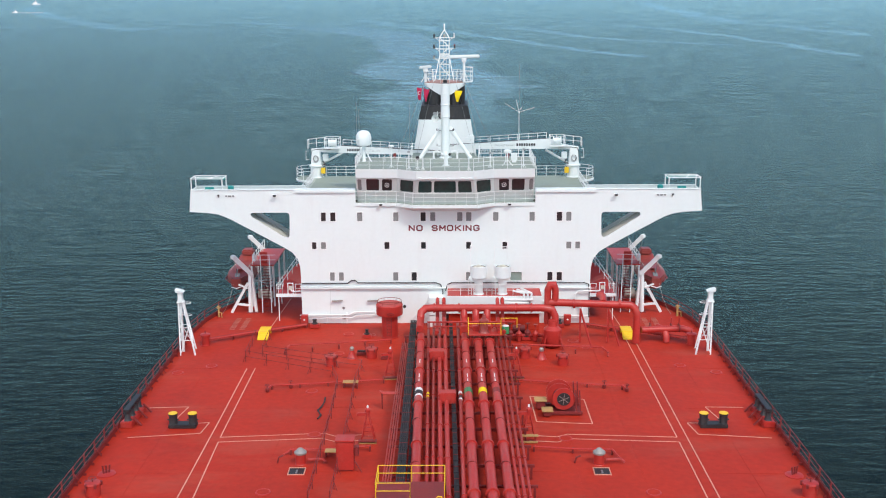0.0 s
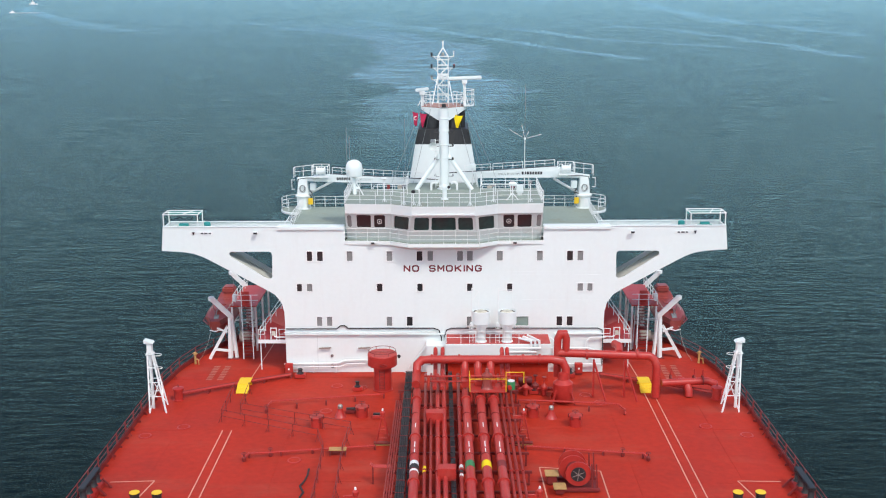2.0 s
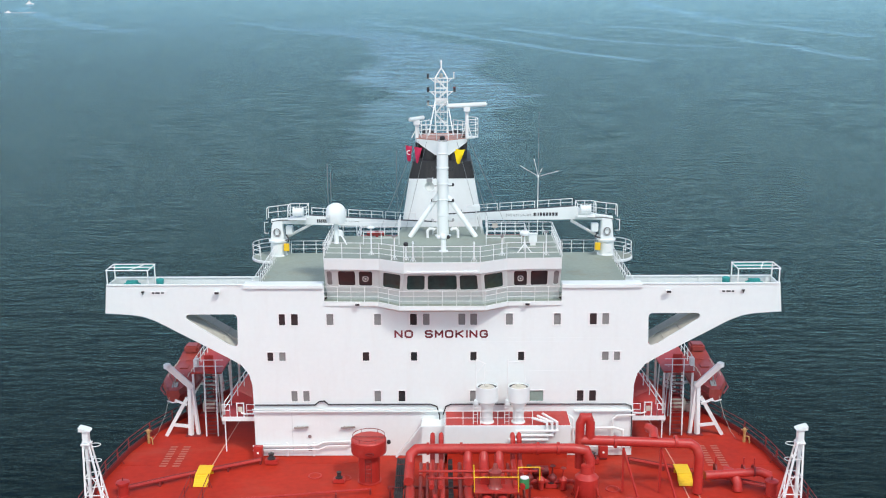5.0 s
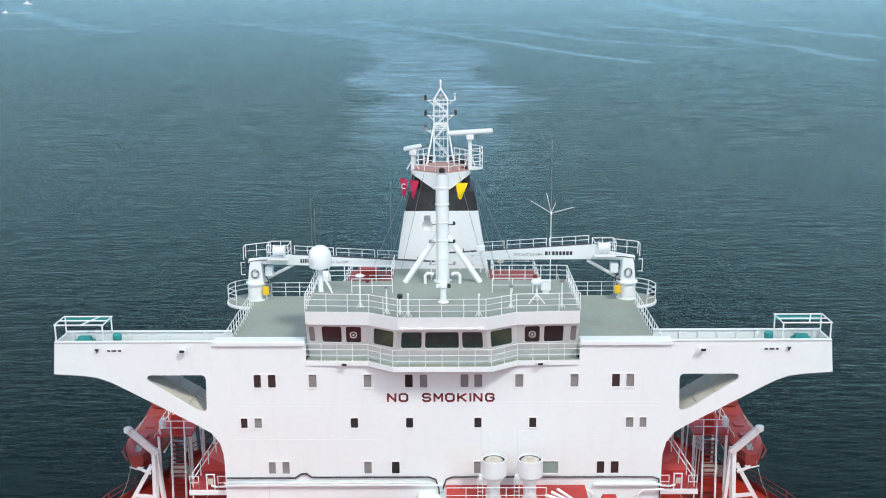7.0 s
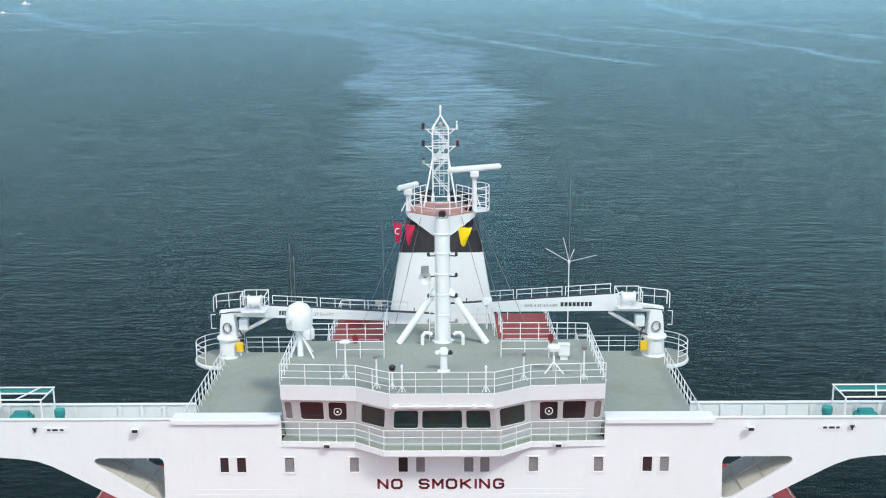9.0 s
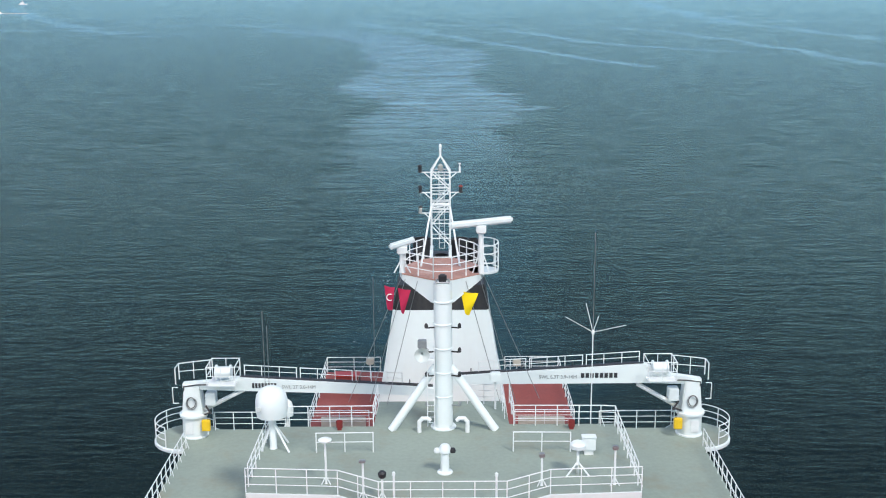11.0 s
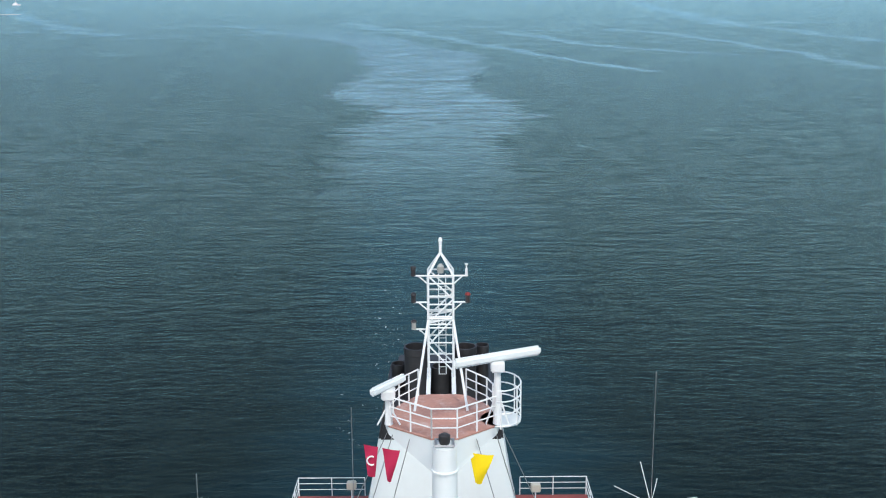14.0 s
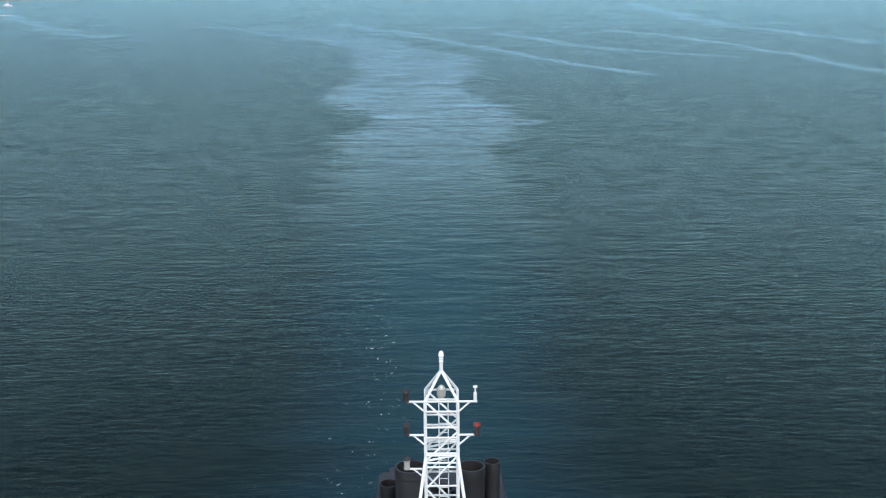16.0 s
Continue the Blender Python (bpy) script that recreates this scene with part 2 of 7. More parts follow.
    wave = math2("ADD", math2("MULTIPLY", r1, 0.6), math2("ADD", math2("MULTIPLY", r2, ramp(y, 60.0, 260.0, 0.5, 1.3)), math2("MULTIPLY", r4, 0.8)))
    wave = math2("MULTIPLY", wave, calm)
    wave = math2("ADD", wave, math2("MULTIPLY", math2("MULTIPLY", r3, math2("MAXIMUM", slick, churn)), 2.0))
    def bumped(strength):
        n = N("ShaderNodeBump")
        n.inputs["Strength"].default_value, n.inputs["Distance"].default_value = strength, 1.0
        L(wave, n.inputs["Height"])
        return n.outputs[0]
    nt.nodes.remove(b)
    body = N("ShaderNodeBsdfDiffuse")
    L(col, body.inputs["Color"])
    gloss = N("ShaderNodeBsdfGlossy")
    gloss.inputs["Color"].default_value = (0.62, 0.88, 0.93, 1)
    L(ramp(light, 0, 1, 0.14, 0.26, False), gloss.inputs["Roughness"])
    L(bumped(0.9), gloss.inputs["Normal"])
    fres = N("ShaderNodeFresnel")
    fres.inputs["IOR"].default_value = 1.2
    L(bumped(0.3), fres.inputs["Normal"])
    mx = N("ShaderNodeMixShader")
    # noise scales the gloss share: painted light and dark of small wavelets under the sky
    def blend(f, va, vb):
        n = N("ShaderNodeMix")
        L(f, n.inputs["Factor"])
        L(va, n.inputs["A"])
        L(vb, n.inputs["B"])
        return n.outputs["Result"]
    fine = blend(ramp(y, 450.0, 1100.0), blend(ramp(y, 90.0, 330.0), r1, r2), r4)
    wavelet_sheen = math2("ADD", math2("MULTIPLY", math2("SUBTRACT", ramp(fine, 0.32, 0.68, 0.74, 1.26, False), 1.0), calm), 1.0)
    sheen = math2("MULTIPLY", math2("POWER", fres.outputs[0], 1.09), 1.07)
    sheen = math2("MULTIPLY", math2("MULTIPLY", sheen, wavelet_sheen), math2("SUBTRACT", 1.0, math2("MULTIPLY", torn, 0.1)))
    sheen = math2("MULTIPLY", sheen, math2("ADD", 1.0, math2("MULTIPLY", light, 0.25)))
    L(math2("MINIMUM", sheen, 1.0), mx.inputs[0])
    L(body.outputs[0], mx.inputs[1])
    L(gloss.outputs[0], mx.inputs[2])
    L(mx.outputs[0], nt.nodes["Material Output"].inputs["Surface"])
    return m


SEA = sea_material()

# letter strokes on a unit square
STROKES = {
    "N": [((0, 0), (0, 1)), ((0, 1), (1, 0)), ((1, 0), (1, 1))],
    "O": [((0.22, 0), (0.78, 0)), ((0.78, 0), (1, 0.2)), ((1, 0.2), (1, 0.8)), ((1, 0.8), (0.78, 1)), ((0.78, 1), (0.22, 1)), ((0.22, 1), (0, 0.8)), ((0, 0.8), (0, 0.2)), ((0, 0.2), (0.22, 0))],
    "S": [((0, 0.2), (0.2, 0)), ((0.2, 0), (0.8, 0)), ((0.8, 0), (1, 0.2)), ((1, 0.2), (1, 0.35)), ((1, 0.35), (0.8, 0.5)), ((0.8, 0.5), (0.2, 0.5)), ((0.2, 0.5), (0, 0.65)), ((0, 0.65), (0, 0.82)), ((0, 0.82), (0.2, 1)), ((0.2, 1), (0.8, 1)), ((0.8, 1), (1, 0.82))],
    "M": [((0, 0), (0, 1)), ((0, 1), (0.5, 0.35)), ((0.5, 0.35), (1, 1)), ((1, 1), (1, 0))],
    "K": [((0, 0), (0, 1)), ((0, 0.4), (1, 1)), ((0.3, 0.58), (1, 0))],
    "I": [((0.5, 0), (0.5, 1))],
    "G": [((1, 0.8), (0.78, 1)), ((0.78, 1), (0.22, 1)), ((0.22, 1), (0, 0.8)), ((0, 0.8), (0, 0.2)), ((0, 0.2), (0.22, 0)), ((0.22, 0), (0.78, 0)), ((0.78, 0), (1, 0.2)), ((1, 0.2), (1, 0.48)), ((1, 0.48), (0.6, 0.48))],
}


# ---- building helpers ----
def mesh_of(name, bm, mat):
    me = bpy.data.meshes.new(name)
    bm.normal_update()
    for e in bm.edges:
        if len(e.link_faces) == 2 and e.calc_face_angle(0) > 0.62:
            e.smooth = False
    bm.to_mesh(me)
    bm.free()
    me.materials.append(mat)
    return me


def part(name, bm, mat, parent, label=""):
    ob = new(name, mesh_of(name, bm, mat))
    ob.parent = parent
    if parent is not None:
        ob.matrix_parent_inverse = Matrix.Identity(4)
        # geometry is given in the thing's own coordinates; a sub-part shares those of its part
    return tagged(ob, label)


def thing(name, label, category, at=(0, 0, 0), group="", kind="", rz=0):
    ob = new(name)
    ob.empty_display_size = 0.2
    ob.matrix_basis = pose(*at, 0, 0, rz)
    return tagged(ob, label, category, group, kind)


def solid(name, bm, mat, label, category="", group="", kind="", at=(0, 0, 0), rz=0):
    ob = new(name, mesh_of(name, bm, mat))
    ob.matrix_basis = pose(*at, 0, 0, rz)
    return tagged(ob, label, category, group, kind)


def B():
    return bmesh.new()


def box(bm, x0, x1, y0, y1, z0, z1, bev=0.0):
    r = bmesh.ops.create_cube(bm, size=1.0, matrix=Matrix.Translation(((x0 + x1) / 2, (y0 + y1) / 2, (z0 + z1) / 2)) @ Matrix.Diagonal((x1 - x0, y1 - y0, z1 - z0, 1)))
    if bev:
        es = list({e for v in r["verts"] for e in v.link_edges})
        bmesh.ops.bevel(bm, geom=es, offset=bev, segments=2, affect="EDGES", clamp_overlap=True)
    return bm


def obox(bm, p0, p1, w, h, up=(0, 0, 1)):
    """A beam of section w x h from p0 to p1."""
    p0, p1 = Vector(p0), Vector(p1)
    d = (p1 - p0).normalized()
    s = d.cross(Vector(up))
    if s.length < 1e-4:
        s = d.cross(Vector((1, 0, 0)))
    s.normalize()
    u = s.cross(d)
    vs = []
    for p in (p0, p1):
        for i, j in ((-1, -1), (1, -1), (1, 1), (-1, 1)):
            vs.append(bm.verts.new(p + s * (i * w / 2) + u * (j * h / 2)))
    for f in ((0, 1, 2, 3), (7, 6, 5, 4), (0, 4, 5, 1), (1, 5, 6, 2), (2, 6, 7, 3), (3, 7, 4, 0)):
        bm.faces.new([vs[i] for i in f])
    return bm


def tube(bm, pts, r, seg=8, close=False, caps=True):
    """A round bar through points, mitred at its bends."""
    P = [Vector(p) for p in pts]
    n = len(P)
    rings = []
    ref = None
    for i, p in enumerate(P):
        a = P[(i - 1) % n] if (close or i > 0) else None
        c = P[(i + 1) % n] if (close or i < n - 1) else None
        d0 = (p - a).normalized() if a is not None else (c - p).normalized()
        d1 = (c - p).normalized() if c is not None else d0
        t = (d0 + d1)
        t = t.normalized() if t.length > 1e-5 else d0
        if ref is None:
            ref = Vector((0, 0, 1)) if abs(t.z) < 0.9 else Vector((1, 0, 0))
        u = t.cross(ref)
        if u.length < 1e-4:
            u = t.cross(Vector((0, 1, 0)))
        u.normalize()
        v = u.cross(t).normalized()
        ref = v
        k = 1.0 / max(0.5, math.sqrt(max(0.0, (1 + d0.dot(d1)) / 2)))
        b = (d1 - d0)
        b = b.normalized() if b.length > 1e-4 else None
        ring = []
        for j in range(seg):
            th = 2 * math.pi * j / seg
            o = u * (math.cos(th) * r) + v * (math.sin(th) * r)
            if b is not None and k > 1.001:
                o = o + b * (o.dot(b) * (k - 1))
            ring.append(bm.verts.new(p + o))
        rings.append(ring)
    m = n if close else n - 1
    for i in range(m):
        A, C = rings[i], rings[(i + 1) % n]
        for j in range(seg):
            f = bm.faces.new((A[j], A[(j + 1) % seg], C[(j + 1) % seg], C[j]))
            f.smooth = seg > 6
    if caps and not close:
        bm.faces.new(rings[0][::-1])
        bm.faces.new(rings[-1])
    return bm


def lathe(bm, c, profile, seg=20, a0=0.0, a1=360.0, flat=False):
    """Turn (radius, height) pairs about the upright axis through c."""
    cx, cy, cz = c
    full = abs(a1 - a0) >= 359.9
    n = seg if full else seg + 1
    rings = []
    for r, h in profile:
        rings.append([bm.verts.new((cx + r * math.cos(radians(a0 + (a1 - a0) * j / seg)), cy + r * math.sin(radians(a0 + (a1 - a0) * j / seg)), cz + h)) for j in range(n)])
    for A, C in zip(rings, rings[1:]):
        for j in range(seg):
            f = bm.faces.new((A[j], A[(j + 1) % n], C[(j + 1) % n], C[j]))
            f.smooth = not flat
    if full:
        if profile[0][0] > 1e-3:
            bm.faces.new(rings[0][::-1])
        if profile[-1][0] > 1e-3:
            bm.faces.new(rings[-1])
    return bm


def prism(bm, outline, z0, z1):
    """Upright prism over an outline in x, y (counter-clockwise)."""
    lo = [bm.verts.new((p[0], p[1], z0)) for p in outline]
    hi = [bm.verts.new((p[0], p[1], z1)) for p in outline]
    bm.faces.new(lo[::-1])
    bm.faces.new(hi)
    n = len(outline)
    for i in range(n):
        bm.faces.new((lo[i], lo[(i + 1) % n], hi[(i + 1) % n], hi[i]))
    return bm


def plate(outline, holes, y0, y1):
    """A wall plate in x, z with holes right through it, between y0 and y1."""
    bm = B()
    es = []
    for loop in [outline] + holes:
        vs = [bm.verts.new((p[0], y0, p[1])) for p in loop]
        for i in range(len(vs)):
            es.append(bm.edges.new((vs[i], vs[(i + 1) % len(vs)])))
    bmesh.ops.triangle_fill(bm, use_beauty=True, use_dissolve=False, edges=es)
    r = bmesh.ops.extrude_face_region(bm, geom=bm.faces[:])
    bmesh.ops.translate(bm, vec=(0, y1 - y0, 0), verts=[v for v in r["geom"] if isinstance(v, bmesh.types.BMVert)])
    bmesh.ops.recalc_face_normals(bm, faces=bm.faces[:])
    return bm


def rounded(x0, x1, z0, z1, r, n=3):
    out = []
    for cx, cz, a in ((x1 - r, z1 - r, 0), (x0 + r, z1 - r, 90), (x0 + r, z0 + r, 180), (x1 - r, z0 + r, 270)):
        for k in range(n + 1):
            t = radians(a + 90 * k / n)
            out.append((cx + r * math.cos(t), cz + r * math.sin(t)))
    return out


def lay(pts, step):
    """Points at even steps along a polyline, its corners included."""
    out = []
    for a, c in zip(pts, pts[1:]):
        a, c = Vector(a), Vector(c)
        n = max(1, round((c - a).length / step))
        out += [a.lerp(c, i / n) for i in range(n)]
    return out + [Vector(pts[-1])]


def rail(pts, label, name="railing", mat=None, height=1.05, step=1.4, rows=(0.38, 0.72), r=0.026, feet=False, parent=None, close=False, group=""):
    """A guard rail of round bar: posts, a top bar and lower bars."""
    mat = mat or RAILW
    base = Vector(pts[0])
    if parent is None:
        own = thing(name, label, "railing", tuple(base), group or "guard rails")
        loc = [Vector(p) - base for p in pts]
    else:
        own = parent
        loc = [Vector(p) for p in pts]
    if close:
        loc = loc + [loc[0]]
    for p in lay(loc, step):
        bm = tube(B(), [p, p + Vector((0, 0, height))], r * 1.1, 6)
        if feet:
            tube(bm, [p + Vector((0, 0, 0.55)), p + Vector((0.18, -0.12, 0))], r * 0.8, 5)
        part("post", bm, mat, own)
    for h in (*rows, height):
        part("top_rail" if h == height else "rail_bar", tube(B(), [p + Vector((0, 0, h)) for p in loc], r if h == height else r * 0.8, 6), mat, own)
    return own


def text_on_wall(name, words, x0, x1, z, y, height, mat, label, parent=None, bold=0.012, spread=None):
    """Raised lettering that faces forward (towards -y), stretched to run from x0 to x1."""
    cu = bpy.data.curves.new(name, "FONT")
    cu.body = words
    cu.size = 1.0
    cu.extrude = 0.006
    cu.offset = bold
    cu.space_character = spread or 1.0
    ob = new("lettering_source", cu)
    bpy.context.view_layer.update()
    me = bpy.data.meshes.new_from_object(ob.evaluated_get(bpy.context.evaluated_depsgraph_get()))
    bpy.data.objects.remove(ob)
    xs = [v.co.x for v in me.vertices]
    ys = [v.co.y for v in me.vertices]
    w, h = max(xs) - min(xs), max(ys) - min(ys)
    for v in me.vertices:
        v.co = Vector(((v.co.x - min(xs)) / w * (x1 - x0) + x0, y - v.co.z, (v.co.y - min(ys)) / h * height + z))
    me.materials.clear()
    me.materials.append(mat)
    ob = new(name, me)
    if parent is not None:
        ob.parent = parent
    return tagged(ob, label)


# ---- sea, hull, main deck ----
SEA_Z, DECK_L, DECK_R = -9.0, -23.9, 24.35


def build_sea():
    bm = B()
    radii = [0, 150, 400, 900, 1600, 2500, 3300, 4100, 4900]
    n = 96
    rings = []
    for r in radii:
        lift = 0.0 if r < 2000 else 40.0 * ((r - 2000) / 2900) ** 1.6
        if r == 0:
            rings.append([bm.verts.new((0, 0, SEA_Z))])
        else:
            rings.append([bm.verts.new((r * math.cos(2 * math.pi * j / n), r * math.sin(2 * math.pi * j / n), SEA_Z + lift)) for j in range(n)])
    for j in range(n):
        bm.faces.new((rings[0][0], rings[1][j], rings[1][(j + 1) % n]))
    for A, C in zip(rings[1:], rings[2:]):
        for j in range(n):
            f = bm.faces.new((A[j], C[j], C[(j + 1) % n], A[(j + 1) % n]))
    for f in bm.faces:
        f.smooth = True
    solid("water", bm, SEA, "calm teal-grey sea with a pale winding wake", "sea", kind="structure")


build_sea()


SIDE = [(-120, 0.0), (-3.0, 0.0), (1.0, 0.45), (4.0, 1.2), (6.5, 2.3), (11.4, 4.6), (18.0, 7.6), (26.0, 11.0), (33.0, 15.0)]


def inset_at(y):
    for (y0, a), (y1, c) in zip(SIDE, SIDE[1:]):
        if y <= y1:
            return a + (c - a) * (y - y0) / (y1 - y0)
    return SIDE[-1][1]


def hull_outline(inset=0.0):
    left = [(DECK_L + inset + d, y) for y, d in SIDE]
    right = [(DECK_R - inset - d, y) for y, d in SIDE]
    return right + left[::-1]


hull = thing("ship_hull", "red-decked tanker hull riding on the sea", "hull", kind="structure")
part("shell_plating", prism(B(), hull_outline(0.05), SEA_Z - 3, -0.35), REDDARK, hull)
deck = thing("deck", "weathered red painted steel main deck", "deck", kind="structure")


def build_deck():
    bm = B()
    ys = [-120 + 3.75 * i for i in range(31)] + [-3.0, -1, 1, 2.5, 4, 5.2, 6.5, 9, 11.4, 14.5, 18, 22, 26, 33]
    g = []
    for y in ys:
        x0, x1 = DECK_L + inset_at(y), DECK_R - inset_at(y)
        g.append([bm.verts.new((x0 + (x1 - x0) * i / 24, y, -0.22 * abs((x0 + (x1 - x0) * i / 24 - 0.2) / 24) ** 1.6)) for i in range(25)])
    for a, b in zip(g, g[1:]):
        for i in range(24):
            bm.faces.new((a[i], a[i + 1], b[i + 1], b[i]))
    part("deck_plating", bm, DECK, deck)


build_deck()


def deck_z(x):
    return -0.22 * abs((x - 0.2) / 24) ** 1.6


# plate seams: low weld beads across and along the deck
for y in (-33.0, -21.6, -12.4, -1.2, -43.5):
    bm = B()
    for x0, x1 in ((-23.5, -5.5), (6.0, 23.9)):
        obox(bm, (x0, y, deck_z(x0) + 0.004), (x1, y, deck_z(x1) + 0.004), 0.07, 0.03)
    part("weld_seam", bm, DECK, deck)
for x in (9.0, 13.2, 20.4, -11.6, -20.2):
    part("weld_seam", obox(B(), (x, -60, deck_z(x) + 0.0), (x, -7.0, deck_z(x) + 0.0), 0.05, 0.03), DECK, deck)


def painted_line(pts, w=0.085):
    bm = B()
    for a, c in zip(pts, pts[1:]):
        obox(bm, (a[0], a[1], deck_z(a[0]) + 0.012), (c[0], c[1], deck_z(c[0]) + 0.012), w, 0.012)
    part("painted_line", bm, LINE, deck, "thin pale walkway marking line")


painted_line([(-16.75, -12.6), (-16.65, -24.0), (-16.5, -60)])
painted_line([(-16.05, -12.6), (-15.9, -27.15), (-8.5, -26.6), (-7.6, -27.2), (-5.7, -26.9)])
painted_line([(-15.87, -28.0), (-15.6, -36.4), (-15.4, -60)])
painted_line([(-15.87, -28.0), (-8.6, -27.5), (-7.6, -28.1), (-5.6, -27.9)])
painted_line([(16.55, -5.0), (16.65, -27.15), (8.9, -26.8), (8.1, -27.3), (6.0, -27.0)])
painted_line([(17.3, -5.0), (17.4, -36.4), (17.5, -60)])
painted_line([(16.65, -28.0), (16.6, -60)])
painted_line([(16.65, -28.0), (9.0, -27.6), (8.1, -28.2), (6.1, -28.0)])
painted_line([(6.74, -19.4), (10.9, -19.95), (10.95, -24.85), (6.88, -24.5), (6.74, -19.4)], 0.09)
painted_line([(22.9, -21.3), (20.0, -21.3), (20.75, -24.9)], 0.09)
painted_line([(18.9, -24.5), (17.95, -24.5), (18.3, -26.6), (23.4, -27.1)], 0.09)
painted_line([(-22.6, -21.3), (-19.6, -21.2), (-20.1, -24.4)], 0.09)
painted_line([(-18.2, -24.5), (-17.3, -24.4), (-17.5, -26.4), (-22.6, -27.0)], 0.09)
painted_line([(-16.7, -2.2), (-16.2, 9)], 0.09)
painted_line([(16.7, -2.0), (16.2, 9)], 0.09)

# gutter bar and guard rails along the ship's sides
for s in (-1, 1):
    edge = [(DECK_L + inset_at(y) if s < 0 else DECK_R - inset_at(y), y) for y in (-118, -3, 1, 4, 6.5, 11.4, 18, 26, 33)]
    bm = B()
    for a, c in zip(edge, edge[1:]):
        obox(bm, (a[0] - s * 0.14, a[1], -0.02), (c[0] - s * 0.14, c[1], -0.02), 0.03, 0.42)
    for i in range(42):
        y = -70 + i * 1.6
        sx = DECK_L if s < 0 else DECK_R
        obox(bm, (sx - s * 0.14, y, -0.1), (sx - s * 0.42, y, -0.15), 0.03, 0.2)
    solid("gutter_bar", bm, REDDARK, "low dark red gutter bar along the deck edge", "deck edge", "gutter bars")
    own = thing("side_railing", "dark red steel railing along the ship's side", "railing", (0, 0, -0.2), "ship side rails")
    line = [(edge[0][0] - s * 0.05, -68, 0)] + [(x - s * 0.05, y, 0) for x, y in edge[1:]]
    for i, p in enumerate(lay(line, 2.1)):
        bm = obox(B(), p, p + Vector((0, 0, 1.15)), 0.05, 0.09)
        if i % 2 == 0:
            obox(bm, p + Vector((0, 0, 0.75)), p + Vector((-s * 0.45, 0, 0.02)), 0.04, 0.05)
        part("post", bm, REDDARK, own)
    for h in (0.4, 0.77, 1.15):
        part("top_rail" if h > 1 else "rail_bar", tube(B(), [(x, y, z + h) for x, y, z in line], 0.03, 6), REDDARK, own)

# ---- the deckhouse ----
HX = 13.75
house = thing("deckhouse", "white five-storey deckhouse with long bridge wings", "house")
ROW_A = [(-11.67, -11.21), (-10.79, -10.3), (-8.27, -7.77), (-4.87, -4.38), (-2.32, -1.82), (-1.40, -0.92), (1.12, 1.62), (1.96, 2.46), (4.49, 5.0), (7.9, 8.4), (10.45, 10.96), (11.34, 11.83)]
ROW_B = [(-12.6, -12.17), (-11.75, -11.28), (-5.75, -5.27), (-2.29, -1.83), (1.97, 2.43), (5.39, 5.84), (11.4, 11.88), (12.25, 12.69)]
ROW_C = [(-10.98, -10.53), (-10.12, -9.66), (-4.96, -4.48), (-3.22, -2.72), (1.95, 2.43), (6.16, 7.26), (9.67, 10.16), (10.55, 11.06)]
WINS = [(a, c, 9.98, 10.84, i in (0, 1, 4, 10)) for i, (a, c) in enumerate(ROW_A)]
WINS += [(a, c, 7.30, 7.98, i in (0, 2, 3, 4, 5)) for i, (a, c) in enumerate(ROW_B)]
WINS += [(a, c, 4.20, 5.04, i in (3, 6, 7)) for i, (a, c) in enumerate(ROW_C)]


def wing_outline():
    top, right = 12.95, []
    right = [(HX, 4.7), (13.78, 5.5), (13.98, 6.3), (14.5, 7.0), (15.3, 7.5), (20.0, 10.1), (20.55, 10.38), (21.3, 10.66), (22.2, 10.8), (24.0, 10.92), (23.8, top)]
    return [(-p[0], p[1]) for p in right[::-1]] + right


def wing_hole(s):
    pts = [(18.05, 10.82), (14.85, 10.82), (14.68, 10.72), (14.62, 10.5), (14.68, 8.62), (14.78, 8.44), (15.0, 8.42), (15.35, 8.56), (18.15, 10.38), (18.28, 10.56), (18.25, 10.74)]
    return [(s * p[0], p[1]) for p in pts]


holes = [rounded(a, c, z0, z1, 0.05, 2) for a, c, z0, z1, d in WINS] + [wing_hole(1), wing_hole(-1)]
outline = [(-HX, 3.7)] + [(HX, 3.7)] + [p for p in wing_outline()[11:]] + [(8.44, 12.95), (8.44, 11.6), (-8.4, 11.6), (-8.4, 12.95)] + [p for p in wing_outline()[:11]]
part("front_wall", plate(outline, holes, 0.0, 0.14), WHITE, house)
# weld seams between plates and storeys
for z in (9.0, 6.52, 8.72):
    part("plate_seam", box(B(), -HX + 0.3, HX - 0.3, -0.008, 0.004, z, z + 0.022), WHITE, house)
for x in (-13.2, 13.2):
    part("plate_seam", box(B(), x, x + 0.022, -0.008, 0.004, 8.75, 12.1), WHITE, house)
part("side_wall", box(B(), -HX, -HX + 0.15, 0.145, 13.2, 0.0, 11.88), WHITE, house)
part("side_wall", box(B(), HX - 0.15, HX, 0.145, 13.2, 0.0, 11.88), WHITE, house)
part("back_wall", box(B(), -HX + 0.155, HX - 0.155, 13.05, 13.2, 0.0, 11.88), WHITE, house)
# added dark sheet behind the panes: room shade put into its colour
part("interior_shade_sheet", box(B(), -HX + 0.155, HX - 0.155, 0.9, 1.0, 0.1, 11.85), BROWN, house, "dark sheet standing in for the unlit rooms")
